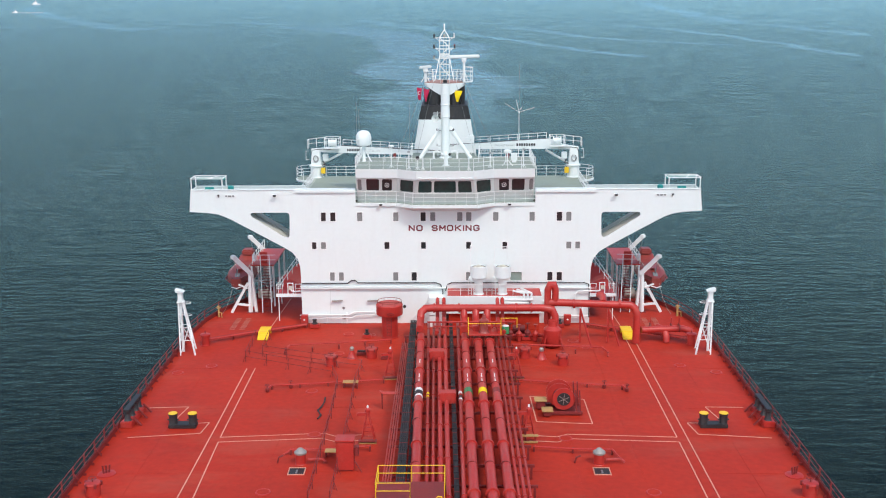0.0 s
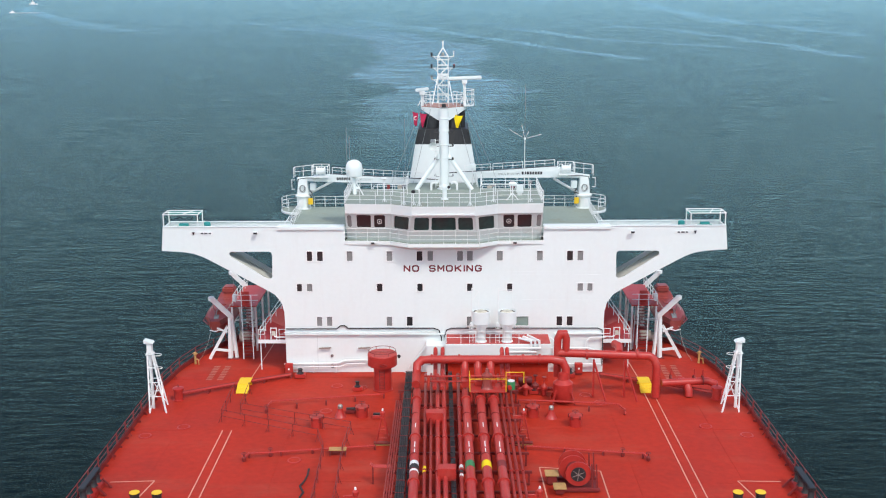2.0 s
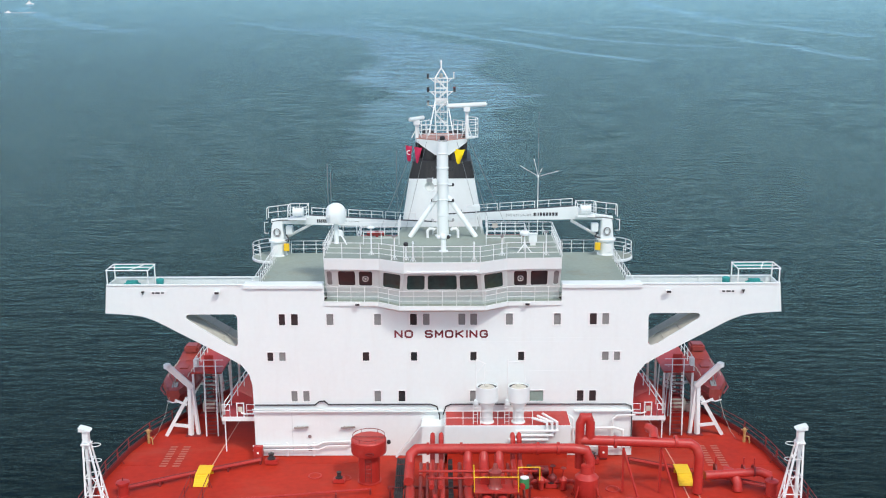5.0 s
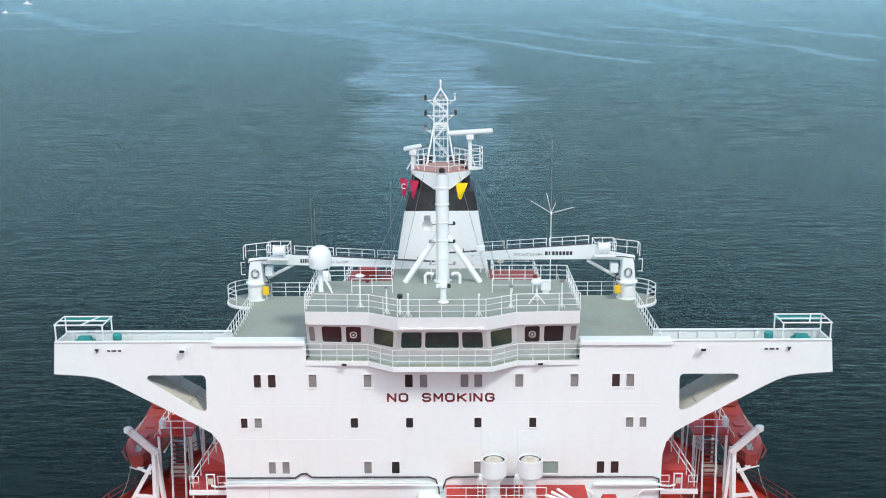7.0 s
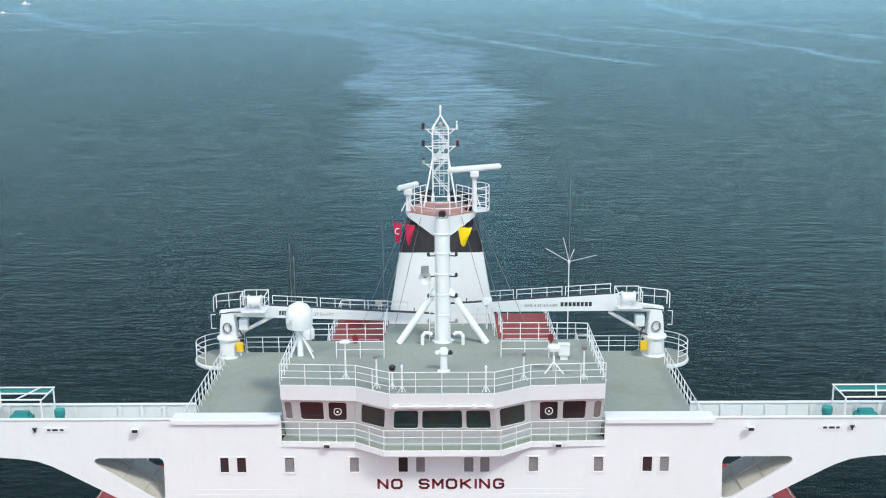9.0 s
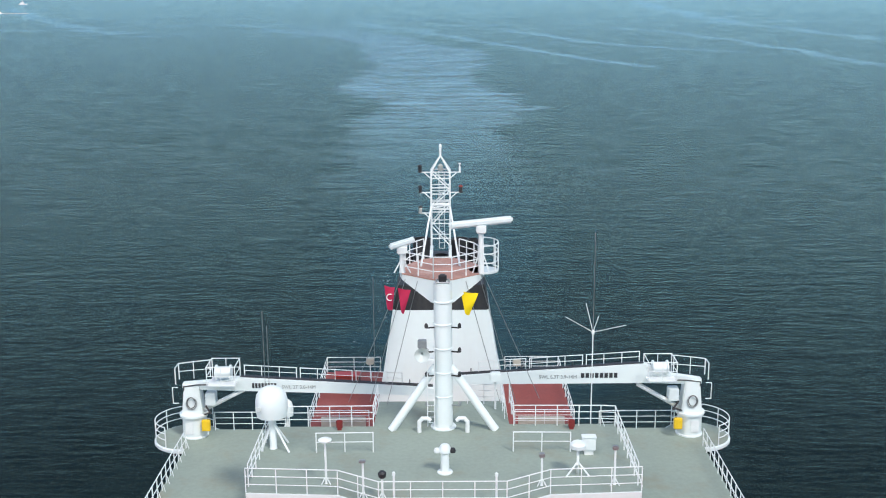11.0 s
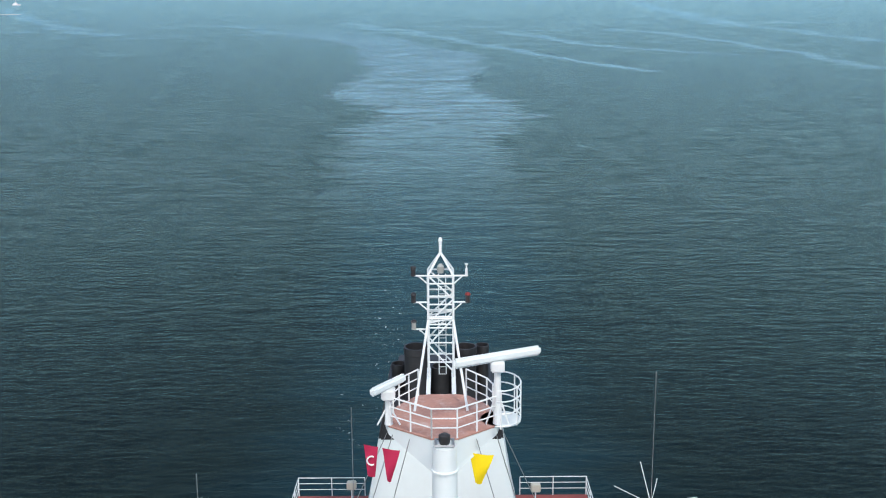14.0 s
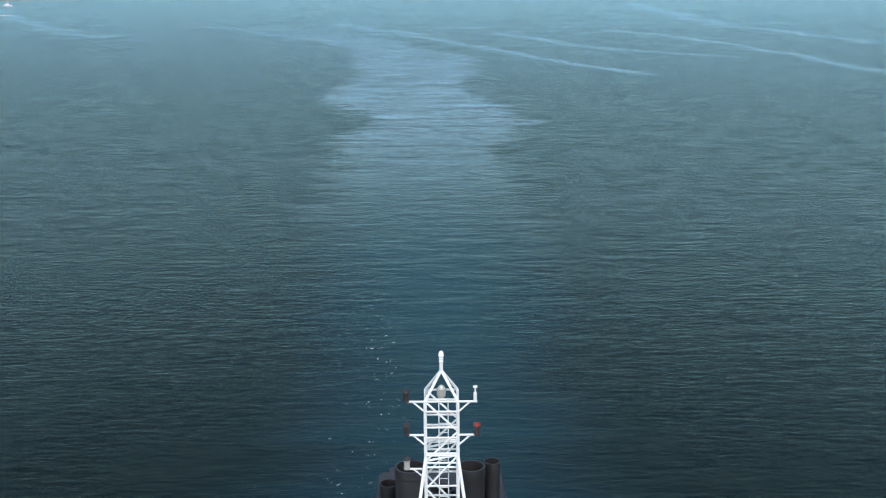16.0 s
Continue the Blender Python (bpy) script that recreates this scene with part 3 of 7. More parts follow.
for i, (a, c, z0, z1, dark) in enumerate(WINS):
    wide = c - a > 0.8
    w = part("window", plate([(a - 0.09, z0 - 0.09), (c + 0.09, z0 - 0.09), (c + 0.09, z1 + 0.06), (a - 0.09, z1 + 0.06)], [rounded(a + 0.01, c - 0.01, z0 + 0.01, z1 - 0.01, 0.05, 2)], -0.035, -0.003), RAILW, house)
    bm = box(B(), a - 0.02, c + 0.02, 0.06, 0.075, z0 - 0.02, z1 + 0.02)
    part("pane", bm, GLASS if dark else (CURTGREEN if wide else CURTAIN), w, "dark glass" if dark else "glass with a drawn curtain behind")

# lower tier: the deck-level casing below the first gallery
def lower_tier():
    part("casing_front", plate([(-HX, 0.0), (HX, 0.0), (HX, 3.69), (-HX, 3.69)], [], -0.02, 0.14), WHITE, house)
    part("casing_ledge", box(B(), -HX - 0.02, 0.0, -0.26, -0.022, 3.46, 3.58, 0.02), WHITE, house)
    part("casing_ledge", box(B(), 9.5, HX + 0.02, -0.26, -0.022, 3.46, 3.58, 0.02), WHITE, house)
    part("plate_seam", box(B(), -11.02, -10.98, -0.03, -0.021, 0.3, 3.4), GREYW, house)
    bm = tube(B(), [(-HX + 0.1, -0.1, 3.98), (-9.3, -0.1, 3.98), (-8.95, -0.1, 4.25), (-8.6, -0.1, 4.28), (-8.3, -0.1, 4.02), (-0.9, -0.1, 4.02), (-0.45, -0.12, 3.85), (-0.25, -0.2, 3.2), (-0.2, -0.3, 1.2)], 0.05, 6)
    part("cable", bm, RUBBER, house, "black electric cable run")
    part("cable", tube(B(), [(0.0, -0.1, 3.2), (0.2, -0.1, 3.85), (0.6, -0.1, 4.02), (13.2, -0.1, 4.0), (13.6, -0.1, 3.85), (13.68, -0.1, 3.0), (13.68, -0.1, 0.6)], 0.045, 6), RUBBER, house, "black electric cable run")
    part("pipe", tube(B(), [(-HX - 0.1, -0.16, 3.66), (-0.7, -0.16, 3.66)], 0.055, 8), RAILW, house)
    part("pipe", tube(B(), [(-13.9, -0.25, 0.85), (-9.2, -0.25, 0.9), (-8.7, -0.25, 1.15), (-6.8, -0.25, 1.22), (-6.5, -0.25, 0.95), (-4.2, -0.25, 0.95)], 0.075, 8), RAILW, house)
    part("pipe", tube(B(), [(-13.9, -0.28, 0.55), (-9.0, -0.28, 0.6), (-8.5, -0.28, 0.85), (-6.8, -0.28, 0.9)], 0.05, 8), RAILW, house)
    for x in (-9.45, -4.6, -11.4):
        part("bracket", obox(B(), (x, -0.2, 0.05), (x, -0.2, 1.1), 0.09, 0.12), RAILW, house)
    for x in (-10.3, -6.9):
        bm = obox(B(), (x - 0.55, -0.22, 2.25), (x + 0.5, -0.22, 2.32), 0.14, 0.1)
        obox(bm, (x - 0.3, -0.02, 2.3), (x - 0.3, -0.2, 2.3), 0.05, 0.05)
        obox(bm, (x + 0.3, -0.02, 2.3), (x + 0.3, -0.2, 2.3), 0.05, 0.05)
        part("strip_light", bm, ALU, house)
    part("porthole", tube(B(), [(-9.75, -0.09, 1.52), (-9.75, -0.02, 1.52)], 0.13, 14), STEEL, house)
    for z in (0.72, 0.4):
        part("sign_plate", box(B(), -9.9, -9.6, -0.045, -0.022, z, z + 0.16), INK, house)


lower_tier()

# red fire lockers and small fittings at the foot of the wall
for x, y in ((-13.45, -0.6), (11.6, -0.6)):
    t = thing("fire_locker", "red fire-hose locker at the foot of the white wall", "locker", (x, y, 0), "fire lockers")
    part("body", box(B(), -0.33, 0.33, -0.22, 0.22, 0.12, 1.0, 0.03), PIPE, t)
    part("door", box(B(), -0.27, 0.27, -0.25, -0.222, 0.2, 0.92), PIPE, t)
    part("mark", tube(B(), [(0, -0.266, 0.58), (0, -0.252, 0.58)], 0.09, 12), RAILW, t, "white round mark")
    part("plinth", box(B(), -0.28, 0.28, -0.18, 0.18, 0.0, 0.12), REDDARK, t)
for x in (-12.4, 10.75):
    t = thing("hawser_fairlead", "black pedestal roller fairlead on a red base", "fairlead", (x, -1.3, 0), "roller fairleads")
    part("base", box(B(), -0.45, 0.45, -0.3, 0.3, 0, 0.34, 0.03), PIPE, t)
    part("roller", lathe(B(), (0, 0, 0.34), [(0.3, 0), (0.3, 0.06), (0.2, 0.1), (0.16, 0.3), (0.22, 0.36), (0.22, 0.42)], 14), BLACK, t)
for x, y in ((-7.2, -4.4), (7.4, -5.2)):
    t = thing("hawser_fairlead", "black pedestal roller fairlead on a red base", "fairlead", (x, y, 0), "roller fairleads")
    part("base", box(B(), -0.4, 0.4, -0.28, 0.28, 0, 0.3, 0.03), PIPE, t)
    part("roller", lathe(B(), (0, 0, 0.3), [(0.26, 0), (0.26, 0.08), (0.15, 0.12), (0.14, 0.34), (0.18, 0.4), (0.18, 0.46)], 14), BLACK, t)

# NO SMOKING
for ch, xa, xb in (("N", -3.38, -2.92), ("O", -2.66, -2.18), ("S", -1.21, -0.76), ("M", -0.50, -0.02), ("O", 0.22, 0.70), ("K", 0.97, 1.44), ("I", 1.66, 1.80), ("N", 1.97, 2.42), ("G", 2.70, 3.17)):
    bm = B()
    for p, q in STROKES[ch]:
        P_, Q_ = Vector((xa + (xb - xa) * p[0], -0.008, 9.08 + 0.47 * p[1])), Vector((xa + (xb - xa) * q[0], -0.008, 9.08 + 0.47 * q[1]))
        d_ = (Q_ - P_).normalized() * 0.04
        obox(bm, P_ - d_, Q_ + d_, 0.012, 0.125, (d_.z, 0, -d_.x) if abs(d_.z) > 1e-6 else (0, 0, 1))
    part("painted_letter", bm, LETTER, house, "dark red letter of NO SMOKING")

# ---- bridge wings ----
def wing(s):
    def X(a, c):
        return (min(s * a, s * c), max(s * a, s * c))
    x0, x1 = X(13.3, 23.8)
    part("wing_floor", box(B(), x0, x1, 0.145, 2.1, 11.78, 11.9), GREEN, house)
    bm = box(B(), x0, x1, 2.1, 2.18, 11.2, 12.95)
    for k in range(9):
        xx = s * (13.8 + 1.2 * k)
        obox(bm, (xx, 2.02, 11.9), (xx, 2.02, 12.92), 0.03, 0.2)
    part("wing_bulwark", bm, WHITE, house)
    part("wing_bulwark", box(B(), *X(23.72, 23.8), 0.145, 2.1, 10.95, 12.95), WHITE, house)
    for yy in (0.0, 2.08):
        part("wing_capping", box(B(), x0, x1, yy - 0.06, yy + 0.16, 12.955, 13.03, 0.015), WHITE, house)
    bm = B()
    for k in range(9):
        xx = s * (13.8 + 1.2 * k)
        obox(bm, (xx, 0.22, 11.9), (xx, 0.22, 12.9), 0.03, 0.14)
    part("stiffener", bm, WHITE, house)
    # underside bracket and rear wing beam seen through the opening
    def strip(pts, y0, y1, mat):
        bm = B()
        for a, c in zip(pts, pts[1:]):
            va = [bm.verts.new((s * a[0], y, a[1])) for y in (y0, y1)]
            vc = [bm.verts.new((s * c[0], y, c[1])) for y in (y0, y1)]
            bm.faces.new((va[0], va[1], vc[1], vc[0]))
        return bm
    low = [(13.75, 4.7), (13.8, 5.5), (13.98, 6.3), (14.5, 7.0), (15.3, 7.5), (20.0, 10.1), (20.55, 10.38), (21.3, 10.66), (22.2, 10.8), (23.95, 10.92)]
    part("wing_underside", strip([(p[0], p[1] + 0.03) for p in low], 0.14, 2.15, WHITE), WHITE, house)
    part("lining_panel", strip([(14.9, 8.3), (16.6, 9.35), (18.4, 10.5)], 0.145, 3.2, CREAM), CREAM, house, "weathered cream lining plate")
    for x, z in ((15.8, 8.92), (16.9, 9.6)):
        part("lining_rib", obox(B(), (s * x, 0.15, z), (s * x, 3.2, z), 0.04, 0.06), CREAM, house)
    part("lining_rib", obox(B(), (s * 14.9, 1.7, 8.35), (s * 18.4, 1.7, 10.54), 0.04, 0.06), CREAM, house)
    # name boards, flood lights
    part("name_board", box(B(), *X(19.55, 20.7), -0.035, -0.003, 12.3, 12.55), RAILW, house)
    for a, c in ((19.72, 19.92), (20.02, 20.32), (20.4, 20.58)):
        part("board_bar", box(B(), *X(a, c), -0.044, -0.036, 12.37, 12.48), INK, house)
    for xx, z in ((15.9, 12.5), (6.0, 11.62)):
        bm = box(B(), *X(xx - 0.2, xx + 0.2), -0.42, -0.2, z - 0.12, z + 0.12, 0.03)
        obox(bm, (s * xx, -0.2, z), (s * xx, 0.0, z - 0.05), 0.08, 0.08)
        f = part("flood_light", bm, RAILW, house)
        part("lens", box(B(), *X(xx - 0.15, xx + 0.15), -0.428, -0.421, z - 0.08, z + 0.08), BLACK, f)
    part("horn", lathe(B(), (s * 21.2, -0.1, 12.3), [(0.03, 0), (0.05, 0.12), (0.13, 0.25)], 10), BLACK, house)
    # coping over the inboard shoulder
    part("coping", box(B(), *X(8.45, 14.1), -0.16, 0.9, 12.72, 13.0, 0.03), WHITE, house)


wing(1)
wing(-1)
part("gallery_deck", box(B(), 8.3, 13.7, 0.5, 13.3, 11.9, 12.1), GREEN, house, "grey-green painted deck")
part("gallery_deck", box(B(), -13.7, -8.3, 0.5, 13.3, 11.9, 12.1), GREEN, house, "grey-green painted deck")

part("after_deck", box(B(), -8.25, 8.25, 6.65, 13.3, 11.86, 12.08), GREEN, house, "grey-green painted deck")

# ---- wheelhouse ----
ROOF = [(-8.3, -0.42), (-4.4, -0.66), (-2.62, -1.75), (2.62, -1.75), (4.5, -0.66), (8.35, -0.42)]
SILL = [(-8.25, 0.72), (-4.55, 0.45), (-2.85, -0.6), (2.85, -0.6), (4.65, 0.45), (8.3, 0.72)]
EDGE = [(-8.4, 0.02), (-4.55, -0.1), (-2.98, -1.22), (2.98, -1.22), (4.6, -0.1), (8.45, 0.02)]
Z_WALK, Z_FASCIA, Z_ROOF = 11.72, 14.2, 15.0
wheel = thing("wheelhouse", "white faceted wheelhouse with raked windows and walkway", "wheelhouse", (0, 0, 0))


def lerp2(p, q, f):
    return (p[0] + (q[0] - p[0]) * f, p[1] + (q[1] - p[1]) * f)


def raked(i, u, z):
    """A point on raked facet i: u along it, at height z."""
    f = (z - Z_WALK) / (Z_FASCIA - Z_WALK)
    a = lerp2(SILL[i], lerp2(SILL[i], ROOF[i], 0.86), f)
    c = lerp2(SILL[i + 1], lerp2(SILL[i + 1], ROOF[i + 1], 0.86), f)
    p = lerp2(a, c, u)
    return Vector((p[0], p[1], z))


FACETS = [
    [(0.035, 0.13, 1), (0.245, 0.56, 0), (0.63, 0.875, 0)],
    [(0.17, 0.88, 0)],
    [(0.05, 0.275, 0), (0.315, 0.685, 0), (0.725, 0.95, 0)],
    [(0.12, 0.83, 0)],
    [(0.125, 0.37, 0), (0.44, 0.755, 0), (0.87, 0.965, 1)],
]
for i, wins in enumerate(FACETS):
    bm = B()
    es = []
    n = (raked(i, 1, Z_WALK) - raked(i, 0, Z_WALK)).cross(raked(i, 0, Z_FASCIA) - raked(i, 0, Z_WALK)).normalized()
    loops = [[(0, Z_WALK), (1, Z_WALK), (1, Z_FASCIA), (0, Z_FASCIA)]]
    ln = (raked(i, 1, 13) - raked(i, 0, 13)).length
    for a, c, side in wins:
        rz, ru = 0.09, 0.09 / ln
        z0, z1 = (12.86, 14.03) if not side else (12.88, 14.0)
        loops.append([(a + ru, z0), (c - ru, z0), (c, z0 + rz), (c, z1 - rz), (c - ru, z1), (a + ru, z1), (a, z1 - rz), (a, z0 + rz)])
    for lp in loops:
        vs = [bm.verts.new(raked(i, u, z)) for u, z in lp]
        es += [bm.edges.new((vs[k], vs[(k + 1) % len(vs)])) for k in range(len(vs))]
    bmesh.ops.triangle_fill(bm, use_beauty=True, use_dissolve=False, edges=es)
    r = bmesh.ops.extrude_face_region(bm, geom=bm.faces[:])
    bmesh.ops.translate(bm, vec=-n * 0.1, verts=[v for v in r["geom"] if isinstance(v, bmesh.types.BMVert)])
    bmesh.ops.recalc_face_normals(bm, faces=bm.faces[:])
    wall = part("front_facet", bm, GREYW, wheel, "pale grey-green painted steel front")
    for k, (a, c, side) in enumerate(wins):
        bm = B()
        q = [raked(i, a - 0.01, 12.8) - n * 0.05, raked(i, c + 0.01, 12.8) - n * 0.05, raked(i, c + 0.01, 14.08) - n * 0.05, raked(i, a - 0.01, 14.08) - n * 0.05]
        vs = [bm.verts.new(p) for p in q] + [bm.verts.new(p - n * 0.012) for p in q]
        for f in ((0, 1, 2, 3), (7, 6, 5, 4), (0, 4, 5, 1), (1, 5, 6, 2), (2, 6, 7, 3), (3, 7, 4, 0)):
            bm.faces.new([vs[j] for j in f])
        part("pane", bm, CURTAIN if side else (GLASSG if i in (1, 2, 3) else GLASS), wall, "raked dark bridge window")
        if (i, k) in ((0, 2), (4, 0)):
            mid = raked(i, (a + c) / 2, 13.45) + n * 0.012
            ring = [mid + Vector((0.19 * math.cos(t * math.pi / 8), 0.0, 0.19 * math.sin(t * math.pi / 8))) for t in range(16)]
            part("clear_view_screen", tube(B(), ring, 0.022, 5, close=True), RAILW, wall)
            part("clear_view_hub", tube(B(), [mid, mid + n * 0.04], 0.06, 8), RAILW, wall)
bm = B()
back = [(8.3, 6.6), (-8.25, 6.6)]
prism(bm, [lerp2(SILL[i], ROOF[i], 0.86) for i in range(6)] + back, Z_FASCIA + 0.002, Z_FASCIA + 0.05)
part("soffit", bm, WHITE, wheel)
for i in range(5):
    bm = B()
    q = [(*lerp2(SILL[i], ROOF[i], 0.92), Z_FASCIA - 0.02), (*lerp2(SILL[i + 1], ROOF[i + 1], 0.92), Z_FASCIA - 0.02), (*ROOF[i + 1], Z_ROOF), (*ROOF[i], Z_ROOF)]
    vs = [bm.verts.new(p) for p in q]
    bm.faces.new(vs)
    r = bmesh.ops.extrude_face_region(bm, geom=bm.faces[:])
    bmesh.ops.translate(bm, vec=(0, 0.08, 0), verts=[v for v in r["geom"] if isinstance(v, bmesh.types.BMVert)])
    bmesh.ops.recalc_face_normals(bm, faces=bm.faces[:])
    part("fascia", bm, WHITE, wheel, "plain white fascia above the windows")
part("roof_deck", prism(B(), [(x, y + 0.1) for x, y in ROOF] + [(8.35, 6.9), (3.2, 6.9), (3.1, 9.95), (-3.3, 9.95), (-3.4, 6.7), (-8.3, 6.7)], Z_ROOF - 0.1, Z_ROOF + 0.012), GREEN, wheel, "grey-green painted compass deck")
for s in (-1, 1):
    part("side_wall", box(B(), min(s * 8.1, s * 8.26), max(s * 8.1, s * 8.26), 0.75, 6.6, 11.8, Z_ROOF - 0.11), WHITE, wheel)
part("back_wall", box(B(), -8.08, 8.08, 6.45, 6.6, 11.8, Z_ROOF - 0.11), WHITE, wheel)
part("back_trunk", box(B(), -3.3, 3.1, 6.62, 9.9, 12.09, Z_ROOF - 0.11), WHITE, wheel)
# added dark sheet that paints the wheelhouse's inner shade
part("interior", box(B(), -7.9, 7.9, 2.4, 2.5, 11.8, 13.9), BROWN, wheel, "dark sheet standing in for the unlit wheelhouse")
# walkway in front of the windows
part("walkway", prism(B(), EDGE + [(8.4, 1.0), (-8.35, 1.0)], Z_WALK - 0.12, Z_WALK), GREEN, wheel, "narrow grey-green walkway")
bm = B()
for i in range(5):
    a, c = EDGE[i], EDGE[i + 1]
    obox(bm, (a[0], a[1] - 0.04, Z_WALK - 0.12), (c[0], c[1] - 0.04, Z_WALK - 0.12), 0.09, 0.3)
part("walkway_lip", bm, WHITE, wheel)
# tapered plating under the projecting middle
bm = B()
lo = [(-4.55, -0.0, 11.3), (-2.98, -0.0, 10.95), (2.98, -0.0, 10.95), (4.6, -0.0, 11.3)]
hi = [(-4.55, -0.12, 11.5), (-2.98, -1.22, 11.47), (2.98, -1.22, 11.47), (4.6, -0.12, 11.5)]
vl, vh = [bm.verts.new(p) for p in lo], [bm.verts.new(p) for p in hi]
for i in range(3):
    bm.faces.new((vl[i], vl[i + 1], vh[i + 1], vh[i]))
r = bmesh.ops.extrude_face_region(bm, geom=bm.faces[:])
bmesh.ops.translate(bm, vec=(0, 0.05, 0.05), verts=[v for v in r["geom"] if isinstance(v, bmesh.types.BMVert)])
bmesh.ops.recalc_face_normals(bm, faces=bm.faces[:])
part("walkway_bracket", bm, WHITE, wheel)
rail([(x, y, Z_WALK) for x, y in EDGE], "white bar railing round the bridge walkway", height=1.1, step=1.0, rows=(0.38, 0.74), r=0.022)
rail([(x, y + 0.12, Z_ROOF) for x, y in ROOF], "white bar railing along the compass deck front", height=1.1, step=1.25, rows=(0.37, 0.74), r=0.024)
# window wiper rail and lights over the middle windows
bm = tube(B(), [(-2.5, -1.7, 14.3), (2.5, -1.7, 14.3)], 0.035, 6)
for x in (-2.3, -1.3, 0.4, 1.6, 2.3):
    box(bm, x - 0.12, x + 0.12, -1.8, -1.6, 14.22, 14.4, 0.02)
part("wiper_rail", bm, RAILW, wheel)
bm = B()
for x in (-7.9, -7.1, -6.2, -5.3, 5.4, 6.3, 7.2, 8.0):
    obox(bm, (x, -0.34, 14.15), (x, -0.14, 14.1), 0.05, 0.05)
part("hook", bm, RAILW, wheel)

# ---- guard rails of the galleries and wings ----
for s in (-1, 1):
    rail([(s * 13.6, 0.9, 12.1), (s * 13.65, 10.8, 12.1)], "white stanchion railing along the gallery deck side", height=1.0, step=0.85, rows=(0.5,), feet=True)
    rail([(s * 8.5, 13.2, 12.1), (s * 12.6, 13.2, 12.1)], "white bar railing at the gallery deck's aft edge", step=1.1)
    rail([(s * 8.28, 0.2, Z_ROOF), (s * 8.28, 6.6, Z_ROOF), (s * 7.6, 6.7, Z_ROOF)], "white bar railing along the compass deck side", step=0.9, feet=s > 0)
    rail([(s * 3.35, 9.7, Z_ROOF), (s * 3.4, 6.75, Z_ROOF), (s * 7.6, 6.7, Z_ROOF)], "white bar railing at the compass deck's aft edge", step=1.2)
    rail([(s * 3.2, 3.7, Z_ROOF), (s * 3.2, 3.75, Z_ROOF), (s * 5.8, 3.7, Z_ROOF), (s * 5.8, 3.65, Z_ROOF)], "short white hand rail standing on the compass deck", height=0.95, rows=(0.5,), step=1.3)
    # open canopy frame at the wing end
    t = thing("canopy_frame", "open white pipe canopy frame at the bridge wing end", "canopy frame", (s * 22.3, 1.08, 11.9), "wing canopies")
    for x in (-1.45, 1.45):
        for y in (-0.9, 0.9):
            part("post", tube(B(), [(x, y, 0), (x, y, 2.1)], 0.045, 6), RAILW, t)
    for y in (-0.9, 0, 0.9):
        part("beam", tube(B(), [(-1.5, y, 2.12), (1.5, y, 2.12)], 0.045, 6), RAILW, t)
    for x in (-1.5, 0.1, 1.5):
        part("beam", tube(B(), [(x, -0.95, 2.12), (x + (0.7 if x == 0.1 else 0), 0.95, 2.12)], 0.04, 6), RAILW, t)
    part("canvas_strip", box(B(), -1.45, 1.45, 0.92, 0.96, 1.75, 2.05), TEAL, t, "teal canvas strip")
    # teal covers over wing instruments
    t = thing("covered_console", "rounded console under a teal canvas cover", "console", (s * 22.2, 0.85, 11.9), "wing consoles")
    part("cover", box(B(), -0.6, 0.6, -0.4, 0.4, 0.0, 1.2, 0.22), TEAL, t)
    t = thing("covered_compass_repeater", "slim pedestal under a teal canvas cover", "repeater", (s * 20.2, 0.9, 11.9), "compass repeaters")
    part("cover", lathe(B(), (0, 0, 0), [(0.22, 0), (0.24, 0.9), (0.28, 1.0), (0.28, 1.3), (0.1, 1.36)], 12), TEAL, t)

